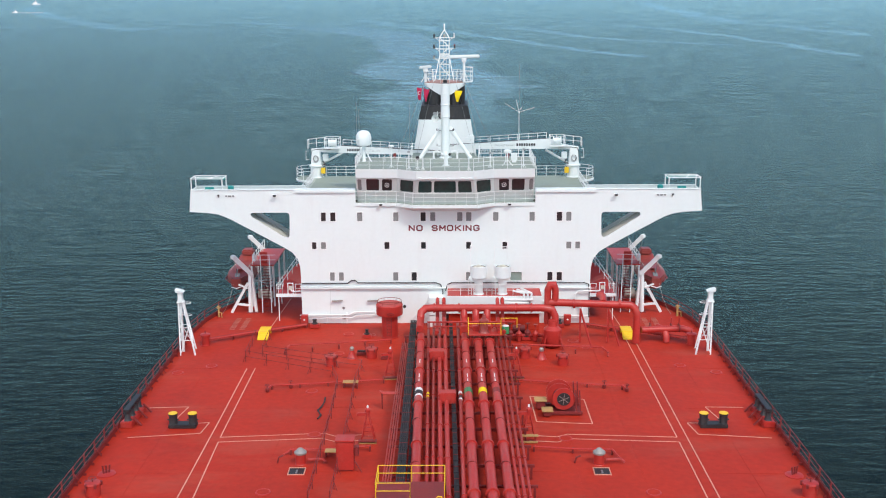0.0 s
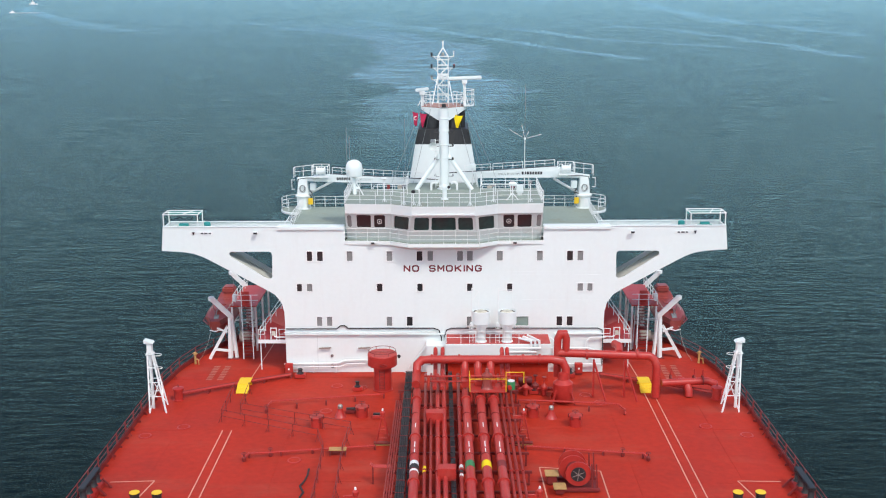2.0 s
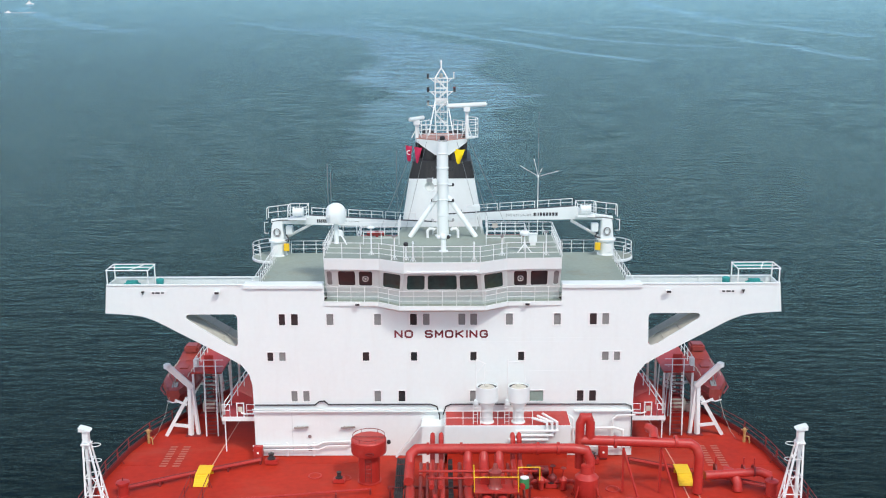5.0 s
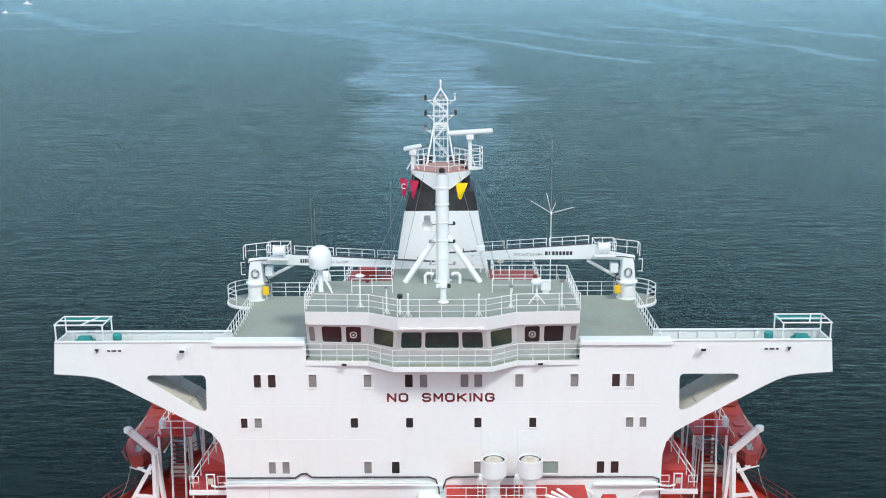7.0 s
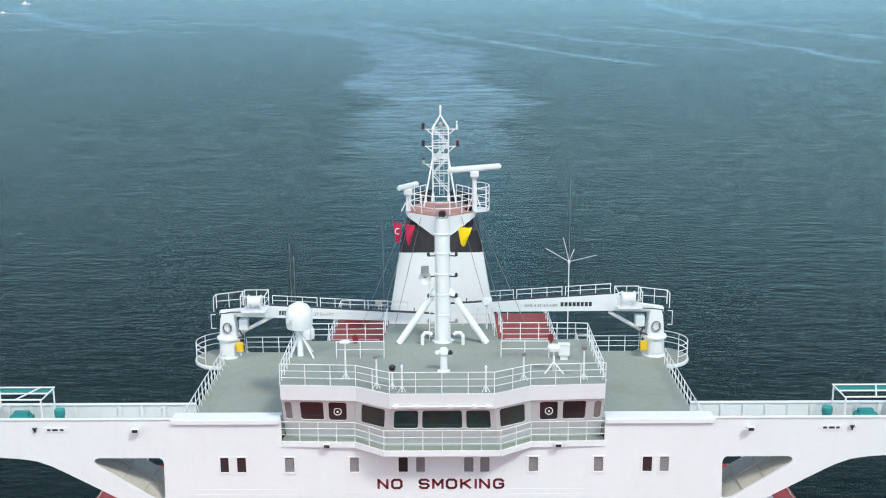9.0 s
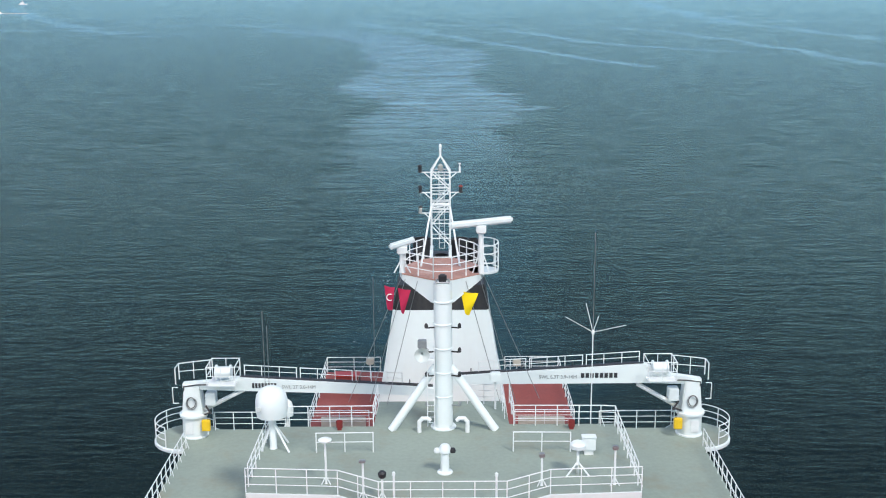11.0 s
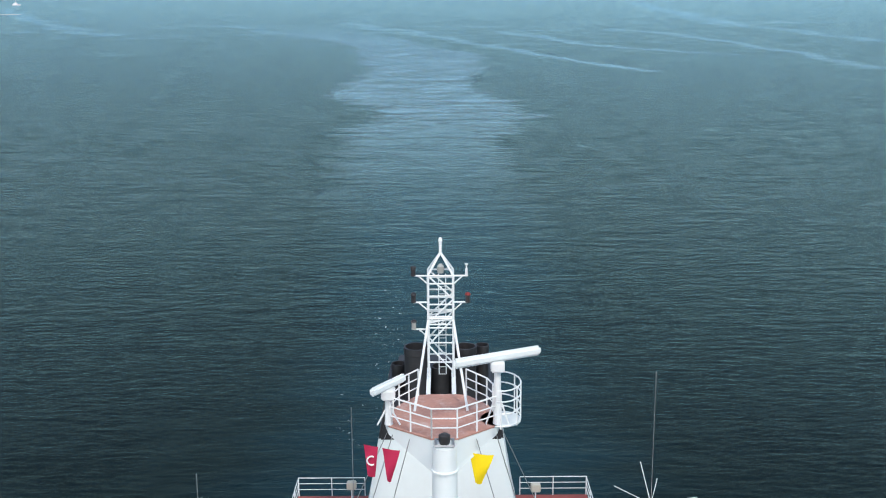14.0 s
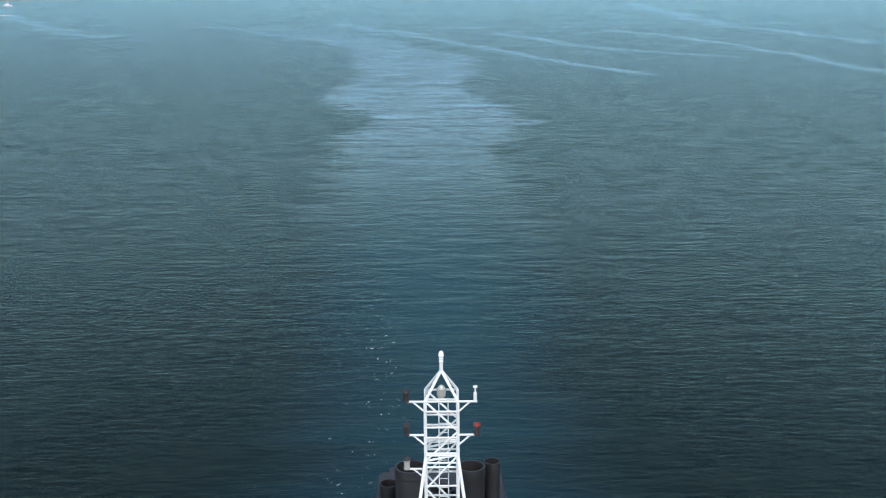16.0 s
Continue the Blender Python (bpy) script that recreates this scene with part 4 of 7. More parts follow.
# ---- cranes ----
def crane(s, x, y, boom_end, z_root, z_tip, root, rating, marks):
    t = thing("provision_crane", "white provision crane with a boxed boom laid inboard", "crane", (x, y, 12.1), "provision cranes")
    zt = z_root - 12.1
    zk = z_tip - 12.1
    lo, hi = root[0] - 12.1, root[1] - 12.1
    part("pedestal", lathe(B(), (0, 0, 0), [(0.72, 0), (0.72, 0.06), (0.66, 0.1), (0.64, 1.15), (0.78, 1.2), (0.78, 1.32), (0.7, 1.36)], 22), WHITE, t)
    bm = B()
    sq = [(-0.55, -0.5), (0.55, -0.5), (0.55, 0.5), (-0.55, 0.5)]
    vl = [bm.verts.new((p[0], p[1], 1.36)) for p in sq]
    vh = [bm.verts.new((p[0] * 0.72, p[1] * 0.8, zt + 0.25)) for p in sq]
    bm.faces.new(vh)
    for i in range(4):
        bm.faces.new((vl[i], vl[(i + 1) % 4], vh[(i + 1) % 4], vh[i]))
    bmesh.ops.bevel(bm, geom=bm.edges[:], offset=0.06, segments=2, affect="EDGES")
    part("column", bm, WHITE, t)
    ring = [(0.28 * math.cos(k * math.pi / 9), -0.53, 2.0 + 0.34 * math.sin(k * math.pi / 9)) for k in range(18)]
    part("hose_coil", tube(B(), ring, 0.03, 5, close=True), STEEL, t)
    part("hose_coil", tube(B(), [(0.22 * math.cos(k * math.pi / 9) , -0.56, 2.05 + 0.3 * math.sin(k * math.pi / 9)) for k in range(18)], 0.022, 5, close=True), RUBBER, t)
    part("control_box", box(B(), -s * 0.75 - 0.22, -s * 0.75 + 0.22, -0.75, -0.5, 0.5, 1.1, 0.03), YELLOW, t, "yellow control box")
    part("notice", box(B(), -0.2 + s * 0.15, 0.2 + s * 0.15, -0.675, -0.655, 0.3, 0.95), RAILW, t)
    part("winch_box", box(B(), -s * 0.95 - 0.28, -s * 0.95 + 0.28, -0.25, 0.35, zt - 0.95, zt - 0.25, 0.04), WHITE, t)
    part("hydraulic_hose", tube(B(), [(-s * 0.7, -0.3, zt - 0.9), (-s * 0.95, -0.35, zt - 1.3), (-s * 0.5, -0.4, zt - 1.4)], 0.05, 6), RUBBER, t)
    # boom: deep at the root, tapering to the tip
    e = boom_end - x
    r0 = -s * 2.6
    bm = B()
    prof = [(0.5 * s, zt + 0.05, zt + 0.3), (-s * 1.0, (zt + lo) / 2, zt + 0.3 + (hi - zt) * 0.2), (r0, lo, hi), (e, zk - 0.24, zk + 0.2), (e - s * 0.3, zk - 0.2, zk + 0.1)]
    rings = [[bm.verts.new((px, yy, zz)) for yy, zz in ((-0.22, a), (0.22, a), (0.22, c), (-0.22, c))] for px, a, c in prof]
    for A, C in zip(rings, rings[1:]):
        for k in range(4):
            bm.faces.new((A[k], A[(k + 1) % 4], C[(k + 1) % 4], C[k]))
    bm.faces.new(rings[0])
    bm.faces.new(rings[-1][::-1])
    bmesh.ops.recalc_face_normals(bm, faces=bm.faces[:])
    boom = part("boom", bm, WHITE, t)
    part("boom_edge", obox(B(), (r0, 0.1, hi + 0.02), (e, 0.1, zk + 0.22), 0.3, 0.05), BLACK, t, "black walkway strip on top of the boom")

    def boom_top(f):
        return (r0 + (e - r0) * f, 0.16, hi + (zk + 0.2 - hi) * f)
    for f0, f1 in ((0.02, 0.29), (0.31, 0.58), (0.6, 0.84)):
        a, c = Vector(boom_top(f0)), Vector(boom_top(f1))
        bm = tube(B(), [a, a + Vector((0, 0, 0.62)), c + Vector((0, 0, 0.62)), c], 0.028, 6)
        tube(bm, [a + Vector((0, 0, 0.32)), c + Vector((0, 0, 0.32))], 0.02, 5)
        for k in (0.33, 0.67):
            p = a.lerp(c, k)
            tube(bm, [p, p + Vector((0, 0, 0.62))], 0.022, 5)
        part("hand_rail", bm, RAILW, t)
    for f in (0.36, 0.62, 0.88):
        p = Vector(boom_top(f))
        part("cleat", tube(B(), [p, p + Vector((0, -0.1, 0.3))], 0.03, 5), BLACK, t)
    # winch platform on the boom root
    pl = part("winch_platform", box(B(), min(-s * 1.0, -s * 2.5), max(-s * 1.0, -s * 2.5), -0.95, 0.5, zt + 0.42, zt + 0.47), RAILW, t)
    for yy in (-0.95, 0.5):
        bm = B()
        q = [(-s * 1.0, yy, zt + 0.47), (-s * 1.0, yy, zt + 1.5), (-s * 2.5, yy, zt + 1.5), (-s * 2.5, yy, zt + 0.47)]
        tube(bm, q, 0.03, 6)
        tube(bm, [(-s * 1.0, yy, zt + 1.0), (-s * 2.5, yy, zt + 1.0)], 0.022, 5)
        tube(bm, [(-s * 1.75, yy, zt + 0.47), (-s * 1.75, yy, zt + 1.5)], 0.022, 5)
        part("guard", bm, RAILW, pl)
    for xx in (-s * 1.0, -s * 2.5):
        bm = tube(B(), [(xx, -0.95, zt + 1.5), (xx, 0.5, zt + 1.5)], 0.03, 6)
        tube(bm, [(xx, -0.95, zt + 1.0), (xx, 0.5, zt + 1.0)], 0.022, 5)
        part("guard", bm, RAILW, pl)
    bm = tube(B(), [(-s * 1.75 - 0.35, -0.2, zt + 0.95), (-s * 1.75 + 0.35, -0.2, zt + 0.95)], 0.32, 14)
    tube(bm, [(-s * 1.75 - 0.42, -0.2, zt + 0.95), (-s * 1.75 - 0.34, -0.2, zt + 0.95)], 0.42, 14)
    tube(bm, [(-s * 1.75 + 0.34, -0.2, zt + 0.95), (-s * 1.75 + 0.42, -0.2, zt + 0.95)], 0.42, 14)
    part("winch_drum", bm, WHITE, t)
    # second small rail stage outboard of it
    bm = B()
    tube(bm, [(s * 0.8, 0.4, zt + 0.35), (s * 0.8, 0.4, zt + 1.25), (-s * 0.9, 0.4, zt + 1.45), (-s * 0.9, 0.4, zt + 0.5)], 0.03, 6)
    tube(bm, [(s * 0.8, 0.4, zt + 0.8), (-s * 0.9, 0.4, zt + 0.95)], 0.022, 5)
    tube(bm, [(s * 0.8, -0.4, zt + 0.35), (s * 0.8, -0.4, zt + 1.25), (s * 0.8, 0.4, zt + 1.25)], 0.03, 6)
    tube(bm, [(0, 0.4, zt + 0.4), (0, 0.4, zt + 1.35)], 0.022, 5)
    part("hand_rail", bm, RAILW, t)
    part("ladder_cage", tube(B(), [(s * 0.75, -0.2, zt - 0.8), (s * 1.05, -0.2, zt - 0.8), (s * 1.05, -0.2, zt + 0.1), (s * 0.75, -0.2, zt + 0.1)], 0.025, 5), RAILW, t)
    part("luffing_ram", tube(B(), [(-s * 0.55, 0, 1.45), (-s * 2.9, 0, zt - 0.02)], 0.12, 10), RAILW, t)
    part("hydraulic_hose", tube(B(), [(0.4 * s, -0.3, zt - 0.3), (0.4 * s, -0.36, zt + 0.2), (-s * 0.3, -0.36, zt + 0.3), (-s * 1.6, -0.3, zt + 0.3)], 0.035, 6), RUBBER, t)
    # maker's mark as plain blocks and the rated load on the boom's face
    for a, c, wd, mt, bold, hh in ((marks[0], marks[1], None, INK, 0.014, 0.27), (marks[2], marks[3], rating, STEEL, 0.0, 0.2)):
        f = ((a + c) / 2 - r0) / (e - r0)
        zz = lo + (zk - 0.24 - lo) * f
        hgt = hi + (zk + 0.2 - hi) * f - zz
        if wd is None:
            bm = B()
            w = (c - a) / 8
            for k in range(8):
                box(bm, a + w * k, a + w * (k + 0.72), -0.238, -0.226, zz + hgt * 0.5 - hh / 2, zz + hgt * 0.5 + hh / 2)
            part("maker_mark", bm, INK, boom, "row of plain black blocks")
            continue
        text_on_wall("lettering", wd, a, c, zz + hgt * 0.5 - hh / 2, -0.232, hh, mt, "raised lettering", boom, bold)
    # round foot platform with its guard rail
    part("foot_platform", lathe(B(), (s * 0.35, -0.2, -0.26), [(1.75, 0), (1.8, 0.05), (1.8, 0.2), (1.75, 0.235)], 28), WHITE, t)
    part("foot_floor", lathe(B(), (s * 0.35, -0.2, -0.024), [(1.7, 0), (1.7, 0.016)], 28), GREEN, t)
    a0, a1 = (-60, 130) if s > 0 else (50, 240)
    for h in (0.4, 0.75, 1.1):
        pts = [(s * 0.35 + 1.7 * math.cos(radians(a0 + (a1 - a0) * k / 16)), -0.2 + 1.7 * math.sin(radians(a0 + (a1 - a0) * k / 16)), h) for k in range(17)]
        part("platform_rail", tube(B(), pts, 0.026, 6), RAILW, t)
    for k in range(0, 17, 4):
        an = radians(a0 + (a1 - a0) * k / 16)
        part("platform_post", tube(B(), [(s * 0.35 + 1.7 * math.cos(an), -0.2 + 1.7 * math.sin(an), 0), (s * 0.35 + 1.7 * math.cos(an), -0.2 + 1.7 * math.sin(an), 1.1)], 0.028, 6), RAILW, t)


crane(-1, -13.55, 12.6, -0.6, 14.8, 14.62, (14.7, 15.42), "SWL 2T 3.6-14M", (3.25, 4.6, 4.85, 6.65))
crane(1, 13.3, 12.6, 0.2, 14.95, 15.25, (15.05, 16.1), "SWL 6.3T 3.9-14M", (-5.97, -3.95, -8.2, -6.2))

# ---- signal mast ----
MY = 6.65
mast = thing("signal_mast", "white signal mast with a railed radar platform", "mast", (0, MY, Z_ROOF))
PZ = 22.3 - Z_ROOF
part("column", lathe(B(), (0, 0, 0), [(0.62, 0), (0.62, 0.06), (0.46, 0.1), (0.43, PZ - 0.7), (0.42, PZ - 0.1)], 20), WHITE, mast)
for z in (1.6, 2.8, 4.0, 5.2, 6.3):
    part("column_band", lathe(B(), (0, 0, z), [(0.44, 0), (0.48, 0.02), (0.48, 0.07), (0.44, 0.09)], 18), WHITE, mast)
for s in (-1, 1):
    part("brace", tube(B(), [(s * 2.5, -0.4, 0), (s * 0.35, 0, 3.1)], 0.2, 12), WHITE, mast)
    part("vent_elbow", tube(B(), [(s * 1.15, -0.7, 0), (s * 1.15, -0.7, 0.55), (s * 1.0, -0.7, 0.72), (s * 0.75, -0.7, 0.72), (s * 0.62, -0.7, 0.6)], 0.1, 8), RAILW, mast)
    for z in (3.9, 5.1, 2.7, 1.2):
        bm = obox(B(), (s * 0.4, -0.2, z), (s * 0.78, -0.3, z), 0.06, 0.06)
        lathe(bm, (s * 0.78, -0.3, z), [(0.08, 0), (0.09, 0.12), (0.05, 0.22)], 8)
        part("signal_light", bm, BLACK if z > 2 else STEEL, mast)
# ladder up the column
bm = B()
for dx in (-0.75, -0.42):
    tube(bm, [(dx, -0.45, 0.2), (dx, -0.45, 4.6)], 0.025, 5)
for k in range(15):
    tube(bm, [(-0.75, -0.45, 0.4 + 0.29 * k), (-0.42, -0.45, 0.4 + 0.29 * k)], 0.016, 5)
part("ladder", bm, RAILW, mast)
# horn on its bracket
bm = obox(B(), (-0.4, -0.3, 3.55), (-1.1, -0.35, 3.55), 0.5, 0.05)
part("horn_bracket", bm, RAILW, mast)
bm = B()
rg = []
for r, dy in ((0.06, 0.0), (0.1, -0.25), (0.2, -0.45), (0.36, -0.6), (0.34, -0.58), (0.05, -0.3)):
    rg.append([bm.verts.new((-0.98 + r * math.cos(k * math.pi / 8), -0.45 + dy, 4.0 + r * math.sin(k * math.pi / 8))) for k in range(16)])
for A, C in zip(rg, rg[1:]):
    for k in range(16):
        f = bm.faces.new((A[k], A[(k + 1) % 16], C[(k + 1) % 16], C[k]))
        f.smooth = True
part("horn", bm, GREYW, mast, "grey-green ship's horn")
part("horn_body", box(B(), -1.2, -0.76, -0.44, -0.1, 4.1, 4.5, 0.04), STEEL, mast)
# radar platform
PLAT = [(-0.45, 0.35), (0.45, 0.35), (1.85, 1.5), (2.0, 2.2), (1.6, 3.4), (0.85, 4.4), (0.3, 4.5), (-0.5, 4.5), (-1.0, 4.4), (-1.7, 3.4), (-2.1, 2.2), (-1.95, 1.5)]
part("platform", prism(B(), PLAT, PZ - 0.06, PZ), PLATRED, mast, "worn pinkish red platform floor")
bm = B()
low = [(x * 0.28, 0.0 + (y - 0.0) * 0.25) for x, y in PLAT]
vl = [bm.verts.new((*p, PZ - 1.15)) for p in low]
vm = [bm.verts.new((*p, PZ - 0.34)) for p in PLAT]
vh = [bm.verts.new((p[0] * 1.01, p[1] * 1.01, PZ - 0.07)) for p in PLAT]
for i in range(len(PLAT)):
    j = (i + 1) % len(PLAT)
    bm.faces.new((vl[i], vl[j], vm[j], vm[i]))
    bm.faces.new((vm[i], vm[j], vh[j], vh[i]))
part("platform_bracket", bm, WHITE, mast)
prl = [(x * 0.97, y * 0.97 + 0.06, PZ) for x, y in PLAT]
rail([prl[0], prl[1], prl[2], prl[3], prl[4], prl[5]], "", parent=mast, height=1.05, step=0.75, rows=(0.36, 0.7), r=0.03)
rail([prl[0], prl[11], prl[10], prl[9], prl[8]], "", parent=mast, height=1.05, step=0.75, rows=(0.36, 0.7), r=0.03)
# lantern in front of the platform
lan = part("lantern", box(B(), -0.28, 0.28, -0.28, 0.33, PZ - 0.62, PZ - 0.02, 0.05), WHITE, mast)
part("lamp", lathe(B(), (0, -0.02, PZ - 0.02), [(0.17, 0), (0.2, 0.12), (0.2, 0.3), (0.1, 0.36)], 12), BLACK, lan)
part("lamp_guard", tube(B(), [(-0.3, -0.3, PZ), (0.3, -0.3, PZ), (0.3, 0.3, PZ), (-0.3, 0.3, PZ)], 0.04, 5, close=True), STEEL, lan)
# lattice tower
for sx in (-1, 1):
    part("tower_beam", obox(B(), (sx * 0.49 - 0.12, 3.6, PZ - 0.14), (sx * 0.49 - 0.12, TOWER_Y - MY + 0.6, PZ - 0.14), 0.16, 0.24), WHITE, mast)
TY, TW, TD = TOWER_Y - MY, 0.49, 0.5
TOPZ = TOWER_TOP - 1.25 - Z_ROOF
bm = B()
tower = new("lattice_tower", bpy.data.meshes.new("lattice_tower"))
for sx in (-1, 1):
    for yy in (TY - TD, TY + TD):
        tube(bm, [(sx * TW - 0.12, yy, PZ), (sx * TW - 0.12, yy, TOPZ)], 0.05, 6)
        tube(bm, [(sx * (TW + 0.47) - 0.12 if yy < TY else sx * TW - 0.12, 2.8 if yy < TY else TY, PZ), (sx * TW - 0.12, yy, PZ + 2.3)], 0.05, 6)
hs_ = [PZ + 0.6, PZ + 1.4, PZ + 2.15, PZ + 2.45, TOPZ - 2.1, TOPZ - 1.72, TOPZ - 1.15, TOPZ - 0.82, TOPZ - 0.32, TOPZ]
for z in hs_:
    for yy in (TY - TD, TY + TD):
        tube(bm, [(-TW - 0.12, yy, z), (TW - 0.12, yy, z)], 0.035, 5)
    for sx in (-1, 1):
        tube(bm, [(sx * TW - 0.12, TY - TD, z), (sx * TW - 0.12, TY + TD, z)], 0.03, 5)
zz = [PZ + 0.2, PZ + 1.3, PZ + 2.4, TOPZ - 1.9, TOPZ - 0.95, TOPZ]
for k, (a0, a1) in enumerate(zip(zz, zz[1:])):
    sg = 1 if k % 2 else -1
    for yy in (TY - TD, TY + TD):
        tube(bm, [(-sg * TW - 0.12, yy, a0), (sg * TW - 0.12, yy, a1)], 0.035, 5)
for sx in (-1, 1):
    for yy in (TY - TD, TY + TD):
        tube(bm, [(sx * TW - 0.12, yy, TOPZ), (-0.12, TY, TOPZ + 0.8)], 0.045, 6)
tower.data = mesh_of("lattice_tower", bm, RAILW)
tower.parent = mast
bm = B()
for dx in (-0.2, 0.08):
    tube(bm, [(dx, TY - TD * 0.4, PZ), (dx, TY - TD * 0.4, TOPZ)], 0.02, 5)
for k in range(int((TOPZ - PZ) / 0.3)):
    tube(bm, [(-0.2, TY - TD * 0.4, PZ + 0.3 * k), (0.08, TY - TD * 0.4, PZ + 0.3 * k)], 0.014, 5)
part("ladder", bm, RAILW, mast)
part("top_pole", lathe(B(), (-0.12, TY, TOPZ + 0.72), [(0.055, 0), (0.055, 0.34), (0.075, 0.36), (0.05, 0.41), (0.075, 0.45), (0.05, 0.5), (0.09, 0.54), (0.05, 0.67), (0.01, 0.7)], 10), RAILW, mast)
part("top_lamp", lathe(B(), (-0.12, TY - 0.2, TOPZ + 0.04), [(0.12, 0), (0.14, 0.1), (0.14, 0.26), (0.06, 0.36)], 12), LAMPGLASS, mast, "clear masthead lamp")
for z, arms in ((TOPZ, (-1, 1)), (TOPZ - 1.06, (-1, 1)), (TOPZ - 2.15, (-1,))):
    for sx in arms:
        arm = part("yard_arm", tube(B(), [(sx * TW - 0.12, TY - TD, z), (sx * 1.06 - 0.12, TY - TD, z)], 0.035, 6), RAILW, mast)
        part("arm_brace", tube(B(), [(sx * TW - 0.12, TY - TD, z - 0.33), (sx * 0.86 - 0.12, TY - TD, z)], 0.03, 5), RAILW, arm)
        if z == TOPZ and sx == 1:
            part("wind_vane", lathe(B(), (0.88, TY - TD, z), [(0.05, 0), (0.05, 0.28), (0.02, 0.3), (0.02, 0.42), (0.07, 0.44), (0.07, 0.48)], 8), RAILW, arm)
        else:
            body = part("lamp_housing", lathe(B(), (sx * 1.05 - 0.12, TY - TD, z), [(0.1, 0), (0.1, 0.06), (0.09, 0.07), (0.09, 0.26), (0.11, 0.28), (0.05, 0.38)], 10), BLACK if z > TOPZ - 1.5 else LAMPGLASS, arm)
            part("lamp_cap", lathe(B(), (sx * 1.05 - 0.12, TY - TD, z + 0.3), [(0.12, 0), (0.1, 0.06), (0.03, 0.1)], 10), REDDARK if (sx == 1 and z < TOPZ) else BLACK, arm)


def radar(name, x, y, z, foot, length, turn, r):
    t = thing("radar_scanner", "white bar radar scanner on a stub post", "radar", (x, y, Z_ROOF + PZ + 0.002), "radar scanners")
    h = z - Z_ROOF - PZ
    part("post", lathe(B(), (0, 0, 0), [(0.16, 0), (0.14, 0.1), (0.12, h - 0.55), (0.16, h - 0.5)], 12), RAILW, t)
    for sx in (-0.4, 0.4):
        part("stay", tube(B(), [(sx, -0.1, 0), (0, 0, h * 0.5)], 0.035, 5), RAILW, t)
    part("gearbox", box(B(), -0.24, 0.24, -0.28, 0.28, h - 0.5, h - 0.12, 0.05), RAILW, t)
    bm = box(B(), -length / 2, length / 2, -r * 0.8, r * 0.8, -r, r, r * 0.55)
    bmesh.ops.rotate(bm, cent=(0, 0, 0), matrix=Matrix.Rotation(radians(turn), 3, "Z"), verts=bm.verts[:])
    bmesh.ops.translate(bm, vec=(0, 0, h), verts=bm.verts[:])
    part("scanner_bar", bm, WHITE, t)


radar("r", 1.85, 8.3, 24.75, 0, 3.4, 25, 0.17)
radar("l", -1.95, 8.3, 23.75, 0, 1.9, 55, 0.15)
# half-round bay for the larger scanner
bm = B()
for h in (0.1, 0.55, 1.0, 1.4):
    tube(bm, [(1.95 + 0.75 * math.cos(radians(a)), 2.1 + 1.0 * math.sin(radians(a)), PZ + h) for a in range(-100, 101, 20)], 0.028, 5)
for a in (-90, -40, 0, 40, 90):
    tube(bm, [(1.95 + 0.75 * math.cos(radians(a)), 2.1 + 1.0 * math.sin(radians(a)), PZ), (1.95 + 0.75 * math.cos(radians(a)), 2.1 + 1.0 * math.sin(radians(a)), PZ + 1.4)], 0.028, 5)
part("radar_bay_rail", bm, RAILW, mast)
part("radar_bay_floor", lathe(B(), (2.0, 2.1, PZ - 0.05), [(0.02, 0), (0.72, 0), (0.72, 0.05), (0.02, 0.05)], 20), WHITE, mast)


def pennant(name, x, y, z, w, h, mat, label, taper, crescent=False):
    bm = B()
    n, m = 8, 6
    g = [[bm.verts.new((x + w * i / n * (1 - taper * j / m) + 0.25 * w * j / m, y + 0.07 * math.sin(3.2 * i / n + 0.9 * j) , z - h * j / m - 0.12 * abs(math.sin(2.2 * i / n)))) for i in range(n + 1)] for j in range(m + 1)]
    for a, c in zip(g, g[1:]):
        for i in range(n):
            f = bm.faces.new((a[i], a[i + 1], c[i + 1], c[i]))
            f.smooth = True
    r = bmesh.ops.extrude_face_region(bm, geom=bm.faces[:])
    bmesh.ops.translate(bm, vec=(0, 0.008, 0), verts=[v for v in r["geom"] if isinstance(v, bmesh.types.BMVert)])
    t = thing("flag", label, "flag", (0, 0, 0), "flags")
    part("cloth", bm, mat, t)
    if crescent:
        pts = [(x + w * 0.55 + 0.16 * math.cos(radians(a)), y - 0.1, z - h * 0.5 + 0.16 * math.sin(radians(a))) for a in range(60, 301, 24)]
        part("crescent", tube(B(), pts, 0.028, 5), RAILW, t)
    return t


pennant("f", -2.8, 7.6, 21.85, 0.5, 1.15, FLAGRED, "crumpled red flag with a white crescent on a halyard", 0.5, True)
pennant("f", -2.15, 7.5, 21.75, 0.62, 1.2, FLAGRED, "crumpled plain red pennant on a halyard", 0.8)
pennant("f", 0.85, 7.4, 21.6, 0.85, 1.1, FLAGYEL, "bright yellow signal flag drooping on a halyard", 0.75)
hal = thing("halyards", "thin grey signal halyards running down from the mast", "halyards", (0, 0, 0))
for a, c in (((-2.0, 8.0, 22.1), (-4.9, 9.9, 15.0)), ((-1.8, 7.8, 22.1), (-3.8, 9.9, 15.0)), ((-1.2, 7.4, 22.1), (-2.9, 9.5, 15.0)), ((1.1, 7.4, 22.1), (2.9, 9.5, 15.0)), ((1.8, 7.8, 22.1), (3.7, 9.7, 15.0)), ((2.0, 8.4, 22.1), (4.9, 9.8, 15.2))):
    part("line", tube(B(), [a, c], 0.016, 4), STEEL, hal)

# ---- funnel ----
FY = 17.95
fun = thing("funnel", "white tapering funnel with a black top", "funnel", (0, FY, 10.8))


